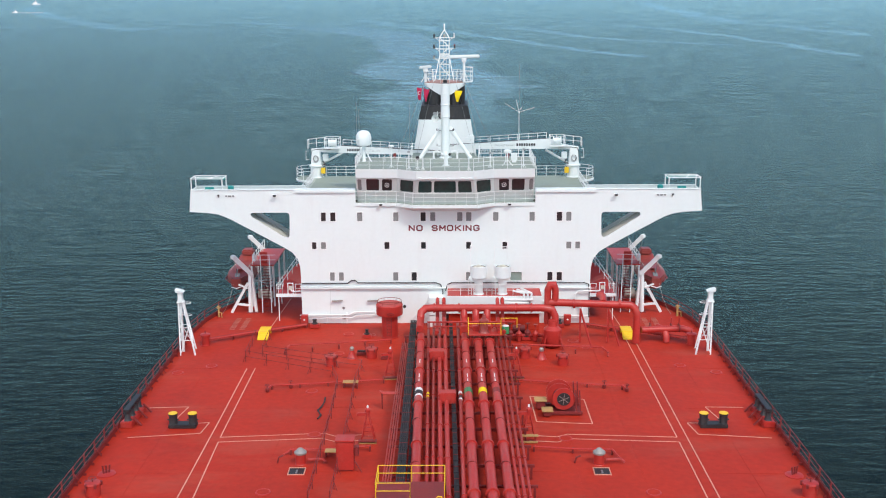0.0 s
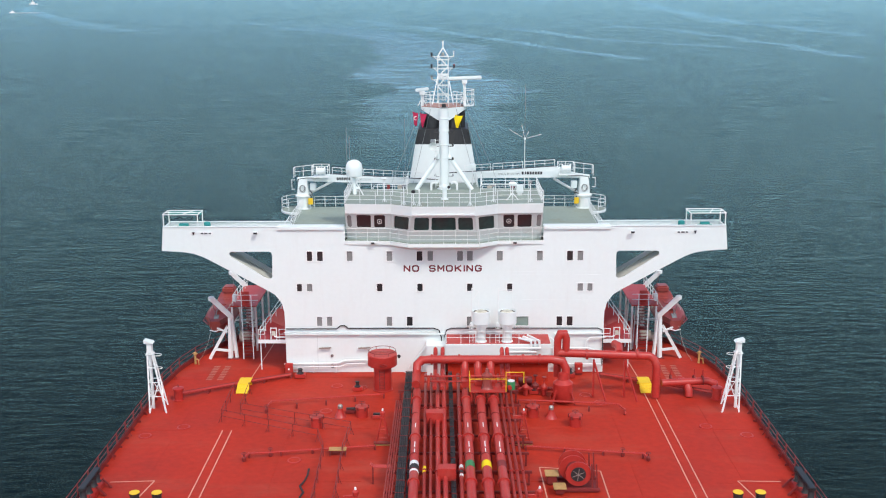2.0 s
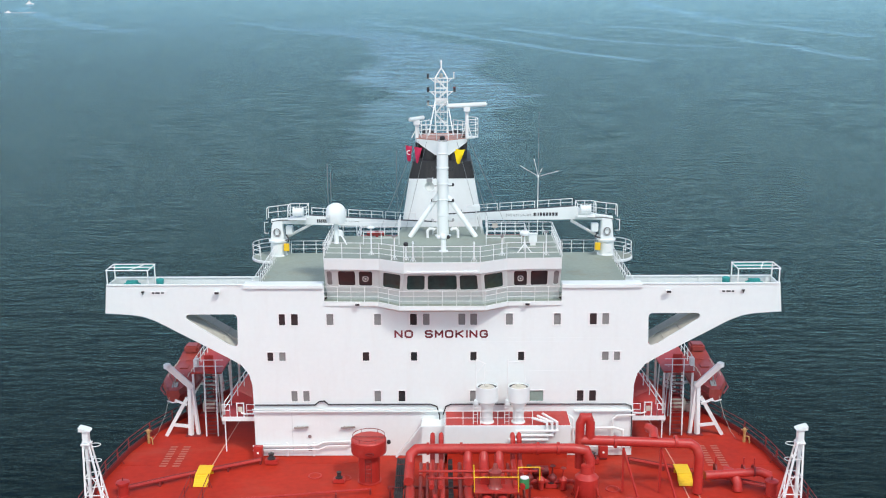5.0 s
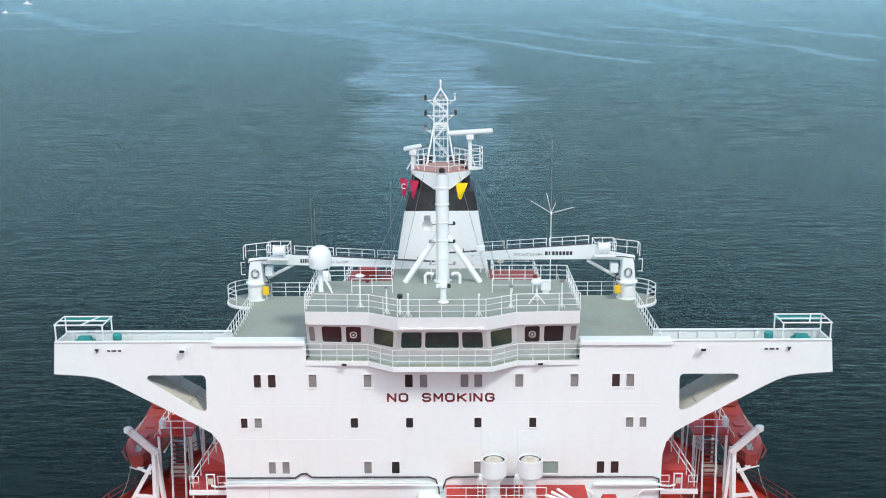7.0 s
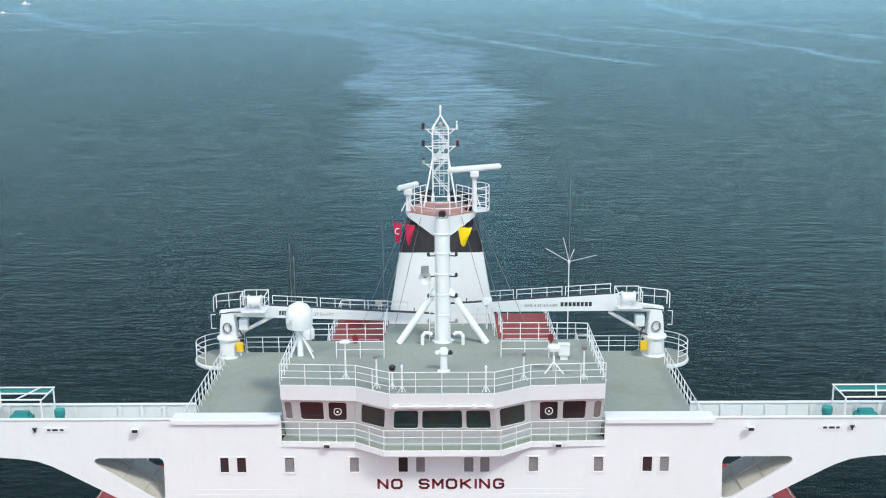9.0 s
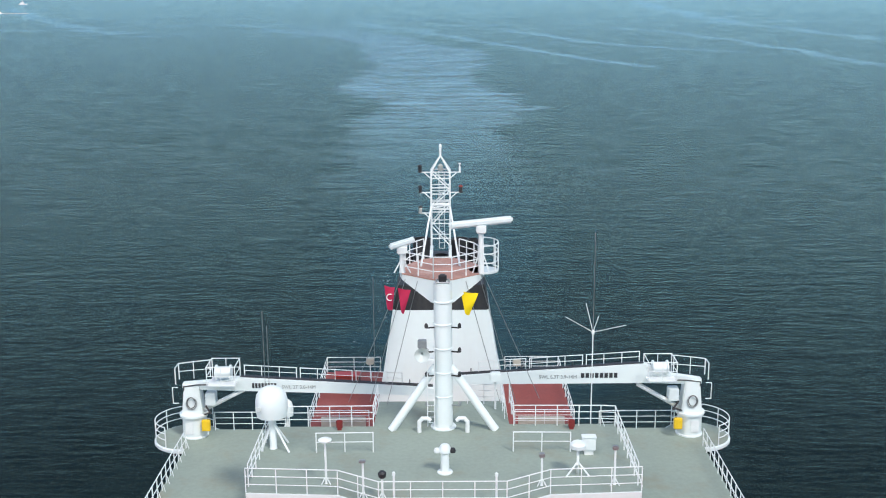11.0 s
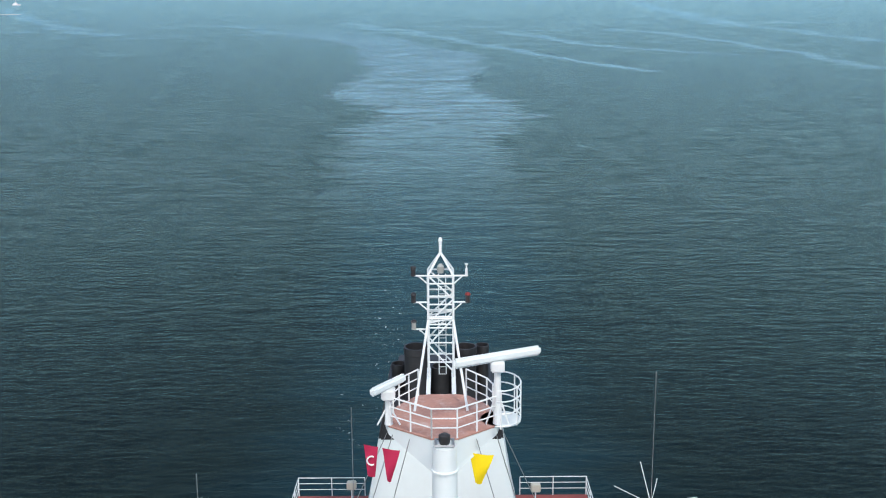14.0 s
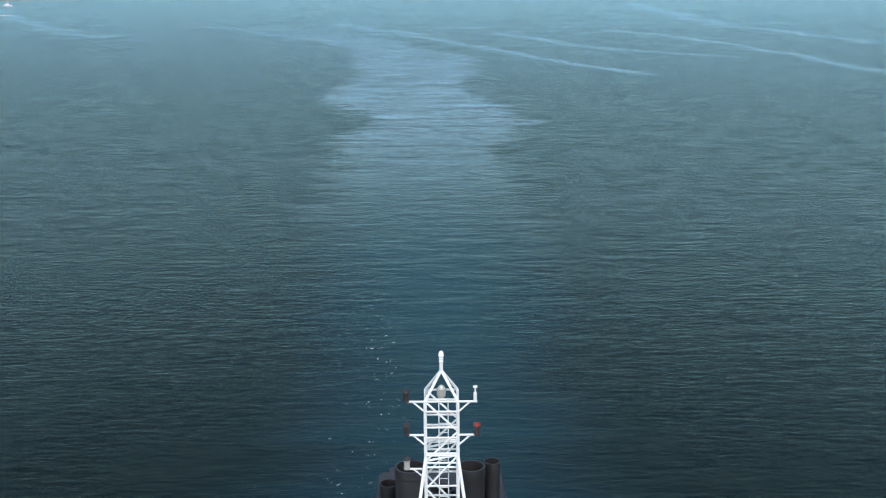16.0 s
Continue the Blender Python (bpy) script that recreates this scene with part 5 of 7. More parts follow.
def taper_block(lv, mat, name, label=""):
    bm = B()
    rings = []
    for z, hx, y0, y1 in lv:
        rings.append([bm.verts.new(p) for p in ((-hx - 0.17, y0, z), (hx - 0.17, y0, z), (hx - 0.17, y1, z), (-hx - 0.17, y1, z))])
    for A, C in zip(rings, rings[1:]):
        for k in range(4):
            bm.faces.new((A[k], A[(k + 1) % 4], C[(k + 1) % 4], C[k]))
    bm.faces.new(rings[0][::-1])
    bm.faces.new(rings[-1])
    bmesh.ops.bevel(bm, geom=[e for e in bm.edges if abs(e.verts[0].co.z - e.verts[1].co.z) > 0.3], offset=0.12, segments=2, affect="EDGES")
    return part(name, bm, mat, fun, label)


taper_block([(0, 3.95, -0.35, 7.5), (1.8, 3.6, -0.2, 7.2), (6.72, 2.81, 0.0, 6.4)], WHITE, "casing")
taper_block([(6.723, 2.82, -0.01, 6.41), (8.2, 2.5, 0.05, 6.1)], BLACK, "black_top")
for x, y, r, z1 in ((-1.25, 1.3, 0.56, 10.68), (0.95, 1.3, 0.5, 10.68), (1.75, 2.2, 0.3, 10.45), (-0.15, 1.7, 0.45, 9.6), (-2.1, 2.4, 0.35, 9.5)):
    p = part("exhaust_pipe", lathe(B(), (x, y, 8.1), [(r, 0), (r, z1 - 8.45), (r * 1.04, z1 - 8.42), (r * 1.04, z1 - 8.1), (r * 0.9, z1 - 8.1), (r * 0.88, z1 - 9.4)], 22), BLACK, fun, "sooty black exhaust pipe")
part("rear_casing", box(B(), -2.2, 1.6, 2.2, 4.5, 8.2, 9.2, 0.05), BLACK, fun)

# ---- casing and red decks abaft the deckhouse ----
aft = thing("engine_casing", "white engine casing block with brown-red decks", "casing", (0, 0, 0))
part("casing_wall", box(B(), -7.9, 7.6, 11.2, 26.0, 0.0, 10.7), WHITE, aft)
part("casing_deck", box(B(), -7.9, 7.6, 11.2, 26.0, 10.7, 10.8), REDAFT, aft, "brown-red painted deck")
part("link_block", box(B(), -8.2, 8.2, 10.0, 11.15, 8.0, 11.8), WHITE, aft)
part("coaming", box(B(), -7.2, -4.6, 16.6, 16.75, 10.8, 11.4), CREAM, aft)
part("coaming", box(B(), 4.3, 7.0, 16.6, 16.75, 10.8, 11.4), CREAM, aft)
rail([(-4.3, 26.0, 10.8), (-7.85, 26.0, 10.8), (-7.85, 16.6, 10.8), (-4.4, 16.6, 10.8)], "white bar railing round the brown-red casing deck", step=1.5)
rail([(4.0, 26.0, 10.8), (7.55, 26.0, 10.8), (7.55, 16.6, 10.8), (4.1, 16.6, 10.8)], "white bar railing round the brown-red casing deck", step=1.5)
for x, y in ((-6.3, 23.6),):
    t = thing("raft_box", "orange-red deck box on the casing deck", "deck box", (x, y, 10.8))
    part("body", box(B(), -0.8, 0.8, -0.4, 0.4, 0.05, 0.7, 0.05), ORANGE, t)
    part("lid", box(B(), -0.84, 0.84, -0.44, 0.44, 0.7, 0.78, 0.02), PIPE, t)
    part("foot", box(B(), -0.7, -0.55, -0.35, 0.35, 0, 0.05), REDDARK, t)
    part("foot", box(B(), 0.55, 0.7, -0.35, 0.35, 0, 0.05), REDDARK, t)
for x, y in ((-4.9, 24.8), (4.7, 24.4)):
    t = thing("deck_speaker", "small cream loudspeaker box on a post", "loudspeaker", (x, y, 10.8), "deck speakers")
    part("post", tube(B(), [(0, 0, 0), (0, 0, 1.0)], 0.04, 6), RAILW, t)
    part("body", box(B(), -0.25, 0.25, -0.2, 0.2, 1.0, 1.4, 0.04), CREAM, t)

# ---- compass deck fittings ----
t = thing("satellite_dome", "large white satellite dome on a braced pedestal", "satellite dome", (-7.85, 4.2, Z_ROOF))
part("pedestal", lathe(B(), (0, 0, 0), [(0.2, 0), (0.17, 0.05), (0.17, 1.47), (0.42, 1.53), (0.42, 1.59)], 14), WHITE, t)
for dx, dy in ((-0.5, -0.3), (0.8, -0.5), (0.6, 0.6), (-0.6, 0.6)):
    part("brace", tube(B(), [(dx, dy, 0), (0, 0, 1.35)], 0.05, 6), RAILW, t)
part("dome", lathe(B(), (0, 0, 1.59), [(0.5, 0), (0.68, 0.04), (0.73, 0.3), (0.74, 0.75), (0.68, 1.05), (0.52, 1.28), (0.28, 1.42), (0.001, 1.46)], 28), WHITE, t)
part("badge", box(B(), -0.6, -0.4, -0.72, -0.64, 2.07, 2.27), GREYW, t)
t = thing("small_satellite_dome", "small white antenna dome on a post", "satellite dome", (-8.45, 12.0, 12.1))
part("post", lathe(B(), (0, 0, 0), [(0.1, 0), (0.1, 1.3)], 10), WHITE, t)
for dx, dy in ((0.45, -0.4), (-0.4, -0.4)):
    part("brace", tube(B(), [(dx, dy, 0), (0, 0, 1.0)], 0.04, 6), RAILW, t)
part("dome", lathe(B(), (0, 0, 1.3), [(0.25, 0), (0.36, 0.06), (0.38, 0.5), (0.3, 0.78), (0.16, 0.92), (0.001, 0.96)], 20), WHITE, t)


def post_fitting(x, y, h, head, label, cat="deck fitting", z=Z_ROOF):
    t = thing(head, label, cat, (x, y, z), "compass deck fittings")
    part("post", lathe(B(), (0, 0, 0), [(0.09, 0), (0.05, 0.04), (0.045, h)], 8), RAILW, t)
    for dx in (-0.2, 0.2):
        part("foot_stay", tube(B(), [(dx, -0.12, 0), (0, 0, 0.35)], 0.025, 5), RAILW, t)
    return t


for x, y, h in ((-5.0, 0.5, 1.9), (4.2, 0.25, 1.3), (2.2, -1.4, 1.2), (-2.0, -1.4, 1.25), (7.3, 0.3, 1.6)):
    t = post_fitting(x, y, h, "antenna_post", "slim white antenna post on the compass deck", "antenna")
    if x == -5.0:
        part("antenna_disc", lathe(B(), (0, 0, h), [(0.06, 0), (0.27, 0.06), (0.29, 0.12), (0.14, 0.2), (0.001, 0.22)], 16), WHITE, t)
    elif x in (4.2, 7.3):
        part("head", box(B(), -0.12, 0.12, -0.1, 0.1, h, h + 0.18, 0.03), STEEL, t)
    else:
        part("head", lathe(B(), (0, 0, h), [(0.05, 0), (0.07, 0.02), (0.07, 0.14), (0.001, 0.2)], 8), WHITE, t)
t = post_fitting(-2.5, -1.0, 0.95, "deck_loudhailer", "dark round loudhailer on a white post", "loudhailer")
part("bell", lathe(B(), (0, 0, 0.95), [(0.08, 0), (0.16, 0.08), (0.18, 0.24), (0.1, 0.32)], 12), BLACK, t)
t = post_fitting(-3.3, -0.9, 1.6, "search_sensor", "grey sensor head on a tall white post", "sensor")
part("head", box(B(), -0.16, 0.12, -0.1, 0.1, 1.6, 1.72, 0.03), STEEL, t)
t = thing("magnetic_compass", "white standard compass binnacle with a black lamp", "compass", (0.08, 1.55, Z_ROOF))
part("base", lathe(B(), (0, 0, 0), [(0.34, 0), (0.34, 0.06), (0.2, 0.1), (0.18, 0.9), (0.26, 0.98), (0.27, 1.15), (0.18, 1.3), (0.001, 1.34)], 16), WHITE, t)
part("side_sphere", lathe(B(), (0.34, -0.05, 0.92), [(0.001, 0), (0.12, 0.06), (0.14, 0.14), (0.1, 0.24), (0.001, 0.28)], 10), BLACK, t)
part("side_sphere", lathe(B(), (-0.34, -0.05, 0.92), [(0.001, 0), (0.12, 0.06), (0.14, 0.14), (0.1, 0.24), (0.001, 0.28)], 10), RAILW, t)
t = thing("white_antenna_drum", "white drum antenna on a splayed tripod", "antenna", (5.85, 1.3, Z_ROOF))
part("post", tube(B(), [(0, 0, 0), (0, 0, 1.2)], 0.06, 8), RAILW, t)
for dx, dy in ((-0.5, -0.2), (0.5, -0.2), (0, 0.5)):
    part("leg", tube(B(), [(dx, dy, 0), (0, 0, 0.6)], 0.04, 6), RAILW, t)
part("drum", lathe(B(), (0, 0, 1.2), [(0.1, 0), (0.33, 0.05), (0.35, 0.22), (0.26, 0.32), (0.001, 0.36)], 18), WHITE, t)
# whip antennas
t = thing("whip_antenna", "tall thin whip antenna with four spread rods", "antenna", (7.3, 8.0, 12.08))
part("whip", tube(B(), [(0, 0, 0), (0, 0, 7.3)], 0.03, 6), RAILW, t)
part("whip_tip", tube(B(), [(0, 0, 7.3), (0, 0, 12.2)], 0.009, 5), STEEL, t)
for dx, dy, dz in ((-1.4, -0.4, 0.9), (1.5, -0.5, 0.5), (-0.25, 0.9, 1.2), (0.4, 1.0, 0.5)):
    part("rod", tube(B(), [(0, 0, 7.25), (dx, dy, 7.25 + dz)], 0.013, 5), RAILW, t)
part("collar", lathe(B(), (0, 0, 7.15), [(0.07, 0), (0.08, 0.1), (0.05, 0.2)], 8), RAILW, t)
for x, y, h in ((-8.6, 8.0, 7.6), (-8.9, 8.6, 8.2), (-3.85, 14.6, 9.6)):
    z = 12.1 if y < 10 else 10.8
    t = thing("whip_antenna", "tall thin plain whip antenna", "antenna", (x, y, z), "plain whips")
    part("whip", tube(B(), [(0, 0, 0), (0, 0, 1.5)], 0.035, 5), RAILW, t)
    part("whip_tip", tube(B(), [(0, 0, 1.5), (0, 0, h)], 0.015, 4), STEEL, t)
for x, y, mt in ((6.15, 6.3, REDDARK), (-5.0, 6.3, REDDARK)):
    t = thing("fire_box", "small red fire point on the compass deck", "fire box", (x, y, Z_ROOF), "fire points")
    part("body", box(B(), -0.15, 0.15, -0.1, 0.1, 0.1, 0.5, 0.04), mt, t)
    part("stand", box(B(), -0.1, 0.1, -0.08, 0.08, 0, 0.1), REDDARK, t)
t = thing("deck_locker", "small white junction box standing on the compass deck", "locker", (6.6, 3.4, Z_ROOF))
part("body", box(B(), -0.3, 0.3, -0.2, 0.2, 0.25, 0.85, 0.03), WHITE, t)
part("lid", box(B(), -0.33, 0.33, -0.23, 0.23, 0.85, 0.9, 0.02), WHITE, t)
part("stand", box(B(), -0.2, 0.2, -0.12, 0.12, 0, 0.25), RAILW, t)
t = thing("flood_light_post", "white floodlight box on a stand with a ladder", "floodlight", (2.6, 8.9, Z_ROOF))
part("post", tube(B(), [(0, 0, 0), (0, 0, 1.5)], 0.06, 6), RAILW, t)
part("head", box(B(), -0.28, 0.28, -0.25, 0.2, 1.5, 1.95, 0.05), WHITE, t)
rail([(1.2, 9.6, Z_ROOF), (2.9, 9.6, Z_ROOF), (3.0, 7.6, Z_ROOF)], "white bar railing by the after stairs", step=1.1)
# ---- light towers at the ship's sides ----
def light_tower(s):
    t = thing("light_tower", "white braced steel floodlight tower by the deck edge", "light tower", (s * 23.3, -8.9, deck_z(23.3)), "light towers")
    H = 5.5
    feet = [(0.0, 0.0), (-s * 1.3, 0.0), (-s * 0.95, 1.8), (s * 0.1, 1.5)]
    top = [(s * 0.18, 0.95), (-s * 0.15, 0.95), (-s * 0.15, 1.3), (s * 0.18, 1.3)]
    for f, p in zip(feet, top):
        part("leg", obox(B(), (f[0], f[1], 0), (p[0], p[1], H - 0.7), 0.11, 0.11), RAILW, t)
    for z in (0.27, 0.5, 0.74):
        q = [Vector((f[0], f[1], 0)).lerp(Vector((p[0], p[1], H - 0.7)), z) for f, p in zip(feet, top)]
        bm = B()
        for i in range(4):
            obox(bm, q[i], q[(i + 1) % 4], 0.06, 0.06)
        part("cross_bar", bm, RAILW, t)
    bm = B()
    for i in range(4):
        j = (i + 1) % 4
        a = Vector((feet[i][0], feet[i][1], 0)).lerp(Vector((top[i][0], top[i][1], H - 0.7)), 0.02)
        c = Vector((feet[j][0], feet[j][1], 0)).lerp(Vector((top[j][0], top[j][1], H - 0.7)), 0.5)
        obox(bm, a, c, 0.06, 0.06)
    part("diagonal", bm, RAILW, t)
    part("column", obox(B(), (0, 1.1, 0), (0, 1.1, H - 0.3), 0.2, 0.2), WHITE, t)
    part("head", box(B(), -0.2, 0.2, 0.9, 1.35, H - 0.85, H, 0.04), WHITE, t)
    bm = B()
    v = [(-0.36, 0.8), (0.36, 0.8), (0.36, 1.45), (-0.36, 1.45)]
    lo = [bm.verts.new((x, y, H)) for x, y in v]
    hi = [bm.verts.new((x * 0.8 + s * 0.1, y, H + (0.28 if (x * s > 0) else 0.12))) for x, y in v]
    bm.faces.new(lo[::-1]), bm.faces.new(hi)
    for i in range(4):
        bm.faces.new((lo[i], lo[(i + 1) % 4], hi[(i + 1) % 4], hi[i]))
    part("hood", bm, WHITE, t)
    part("collar", box(B(), -0.3, 0.3, 0.8, 1.45, H - 0.95, H - 0.87), RAILW, t)
    for z in (H - 1.0, H - 2.1):
        ring = [(-s * 0.55 + 0.36 * math.cos(a * math.pi / 5), 1.1 + 0.3 * math.sin(a * math.pi / 5), z) for a in range(10)]
        part("ladder_hoop", tube(B(), ring, 0.025, 5, close=True), RAILW, t)


light_tower(-1)
light_tower(1)

# ---- lifeboats, davits, boarding platforms ----
def lifeboat(s):
    t = thing("lifeboat", "faded orange-red enclosed lifeboat hanging in its davits", "lifeboat", (s * 21.2, 10.2, 2.5), "lifeboats")
    bm = B()
    n, L = 14, 8.6
    rings = []
    for i in range(n + 1):
        u = i / n
        y = -L / 2 + L * u
        w = 1.45 * (math.sin(math.pi * min(1, 0.10 + u * 0.86)) ** 0.42) * (0.55 + 0.45 * min(1, u * 4)) * (0.75 + 0.25 * min(1, (1 - u) * 5))
        keel = -1.25 + 0.55 * max(0, 1 - u * 4) ** 2
        top = 0.85 + 0.25 * math.exp(-((u - 0.82) / 0.12) ** 2) * 2.2 - 0.55 * max(0, 1 - u * 3.2)
        prof = [(0, keel), (0.55, keel + 0.18), (0.92, -0.35), (1.06, 0.0), (1.0, 0.08), (0.93, 0.42), (0.66, top * 0.92), (0.3, top), (0, top)]
        pts = [(w * a, z) for a, z in prof] + [(-w * a, z) for a, z in prof[-2:0:-1]]
        rings.append([bm.verts.new((px, y, pz)) for px, pz in pts])
    m = len(rings[0])
    for A, C in zip(rings, rings[1:]):
        for k in range(m):
            f = bm.faces.new((A[k], A[(k + 1) % m], C[(k + 1) % m], C[k]))
            f.smooth = True
    bm.faces.new(rings[0][::-1])
    bm.faces.new(rings[-1])
    bmesh.ops.recalc_face_normals(bm, faces=bm.faces[:])
    part("hull", bm, ORANGE, t)
    part("fender", tube(B(), [(-0.62, -4.35, 0.02), (-1.32, -3.0, 0.03), (-1.5, 0, 0.03), (-1.35, 3.2, 0.03)], 0.07, 6), REDDARK, t)
    part("fender", tube(B(), [(0.62, -4.35, 0.02), (1.32, -3.0, 0.03), (1.5, 0, 0.03), (1.35, 3.2, 0.03)], 0.07, 6), REDDARK, t)
    part("bow_hatch", obox(B(), (0, -4.1, 0.18), (0, -3.3, 0.68), 0.44, 0.05), CURTAIN, t, "grey bow windscreen")
    part("skirt", tube(B(), [(-0.5, -4.36, -0.5), (0, -4.42, -0.62), (0.5, -4.36, -0.5)], 0.05, 6), FOAMW, t, "white chin stripe")
    part("cockpit", box(B(), -0.6, 0.6, 2.0, 3.3, 1.2, 1.85, 0.15), ORANGE, t)
    for y in (-2.2, -0.4, 1.4):
        part("roof_hatch", box(B(), -0.35, 0.35, y - 0.35, y + 0.35, 0.86, 0.93, 0.03), ORANGE, t)
    for dx in (-0.8, 0.8):
        part("grab_line", tube(B(), [(dx, -2.6 + 0.5 * k, 0.86 + 0.12 * (k % 2)) for k in range(9)], 0.03, 5), CREAM, t)
    part("side_door", box(B(), min(-s * 1.42, -s * 1.2), max(-s * 1.42, -s * 1.2), -0.2, 0.8, 0.12, 0.75, 0.03), CREAM, t, "cream-framed side door")
    part("fall_hook", tube(B(), [(0, -3.4, 0.4), (0, -3.4, 1.0), (0, -3.2, 1.05)], 0.06, 6), STEEL, t)


def davit(s, y, zt):
    t = thing("boat_davit", "white gravity davit frame with a raked arm", "davit", (s * 19.5, y, deck_z(19.5)), "davits")
    part("upright", obox(B(), (0, 0, 0), (-s * 0.1, 0.2, 4.2), 0.32, 0.3), RAILW, t)
    part("upright", obox(B(), (-s * 0.55, 0.15, 0), (-s * 0.2, 0.25, 4.2), 0.24, 0.24), RAILW, t)
    part("raked_leg", obox(B(), (s * 1.9, 0, 0), (s * 0.2, 0.2, 3.0), 0.28, 0.26), RAILW, t)
    part("cross_beam", obox(B(), (0, 0, 0.75), (s * 1.4, 0, 0.9), 0.2, 0.2), RAILW, t)
    part("cross_beam", obox(B(), (s * 0.2, 0, 2.5), (s * 1.1, 0, 2.9), 0.12, 0.16), RAILW, t)
    part("arm", obox(B(), (-s * 0.25, 0.1, 3.9), (s * 1.4, -0.3, 5.75), 0.36, 0.42), RAILW, t)
    part("sheave", lathe(B(), (s * 1.42, -0.3, 5.62), [(0.28, 0), (0.28, 0.28), (0.16, 0.34)], 12), RAILW, t)
    part("foot_plate", box(B(), min(-s * 0.8, s * 0.4), max(-s * 0.8, s * 0.4), -0.3, 0.5, 0, 0.06), REDDARK, t)
    part("fall_wire", tube(B(), [(s * 1.42, -0.3, 5.7), (s * 1.5, 1.6, 3.4)], 0.025, 4), STEEL, t)


def boarding(s):
    t = thing("boarding_platform", "red boarding platform with white rails and a steep ladder", "platform", (s * 18.45, 5.8, deck_z(18.45)), "boarding platforms")
    Hh = 4.4
    part("platform", box(B(), -1.3, 1.1, 0.3, 7.5, Hh - 0.12, Hh), PIPE, t)
    part("screen", box(B(), -0.45, 0.3, 1.2, 1.26, Hh, Hh + 1.1, 0.02), PIPE, t, "flat red screen plate")
    for x in (-1.2, 1.0):
        for y in (0.5, 4.0, 7.3):
            part("support", obox(B(), (x, y, 0), (x, y, Hh - 0.12), 0.16, 0.16), RAILW, t)
    for dx in (-0.45, 0.45):
        x0, x1 = -s * 0.75 + dx, -s * 0.2 + dx
        part("stringer", obox(B(), (x0 + s * 0.1, -1.9, 0), (x1, 0.35, Hh), 0.07, 0.24), RAILW, t)
        part("ladder_rail", tube(B(), [(x0 + s * 0.1, -2.0, 0.05), (x0 + s * 0.1, -2.0, 1.0), (x1, 0.3, Hh + 1.0)], 0.04, 6), RAILW, t)
        part("ladder_rail", tube(B(), [(x0 + s * 0.1, -1.95, 0.6), (x1, 0.32, Hh + 0.55)], 0.03, 5), RAILW, t)
    for k in range(16):
        f = (k + 0.7) / 16.5
        xm = -s * 0.75 + s * 0.1 + (s * 0.45) * f
        part("tread", box(B(), xm - 0.42, xm + 0.42, -1.9 + 2.25 * f - 0.1, -1.9 + 2.25 * f + 0.1, Hh * f - 0.015, Hh * f + 0.015), REDDARK, t)
    xo = s * 1.05
    for h in (0.5, 1.0):
        part("platform_rail", tube(B(), [(-s * 1.25, 0.35, Hh + h), (xo, 0.35, Hh + h), (xo, 7.4, Hh + h)], 0.03, 6), RAILW, t)
    for y in (0.35, 1.5, 2.7, 3.9, 5.1, 6.3, 7.4):
        part("rail_post", tube(B(), [(xo, y, Hh), (xo, y, Hh + 1.0)], 0.035, 6), RAILW, t)
    part("life_ring_box", box(B(), xo - 0.15, xo + 0.15, 0.9, 1.5, Hh + 0.2, Hh + 0.8, 0.03), RAILW, t, "white rescue box")
    # slanting stanchions of the inboard stair
    for dx, dy in ((0.2, 0.8), (-0.4, 1.4), (0.7, 1.9)):
        part("stay", obox(B(), (-s * 1.2 + s * dx, dy, 0), (-s * 0.9 + s * dx, dy + 0.6, Hh), 0.08, 0.08), RAILW, t)


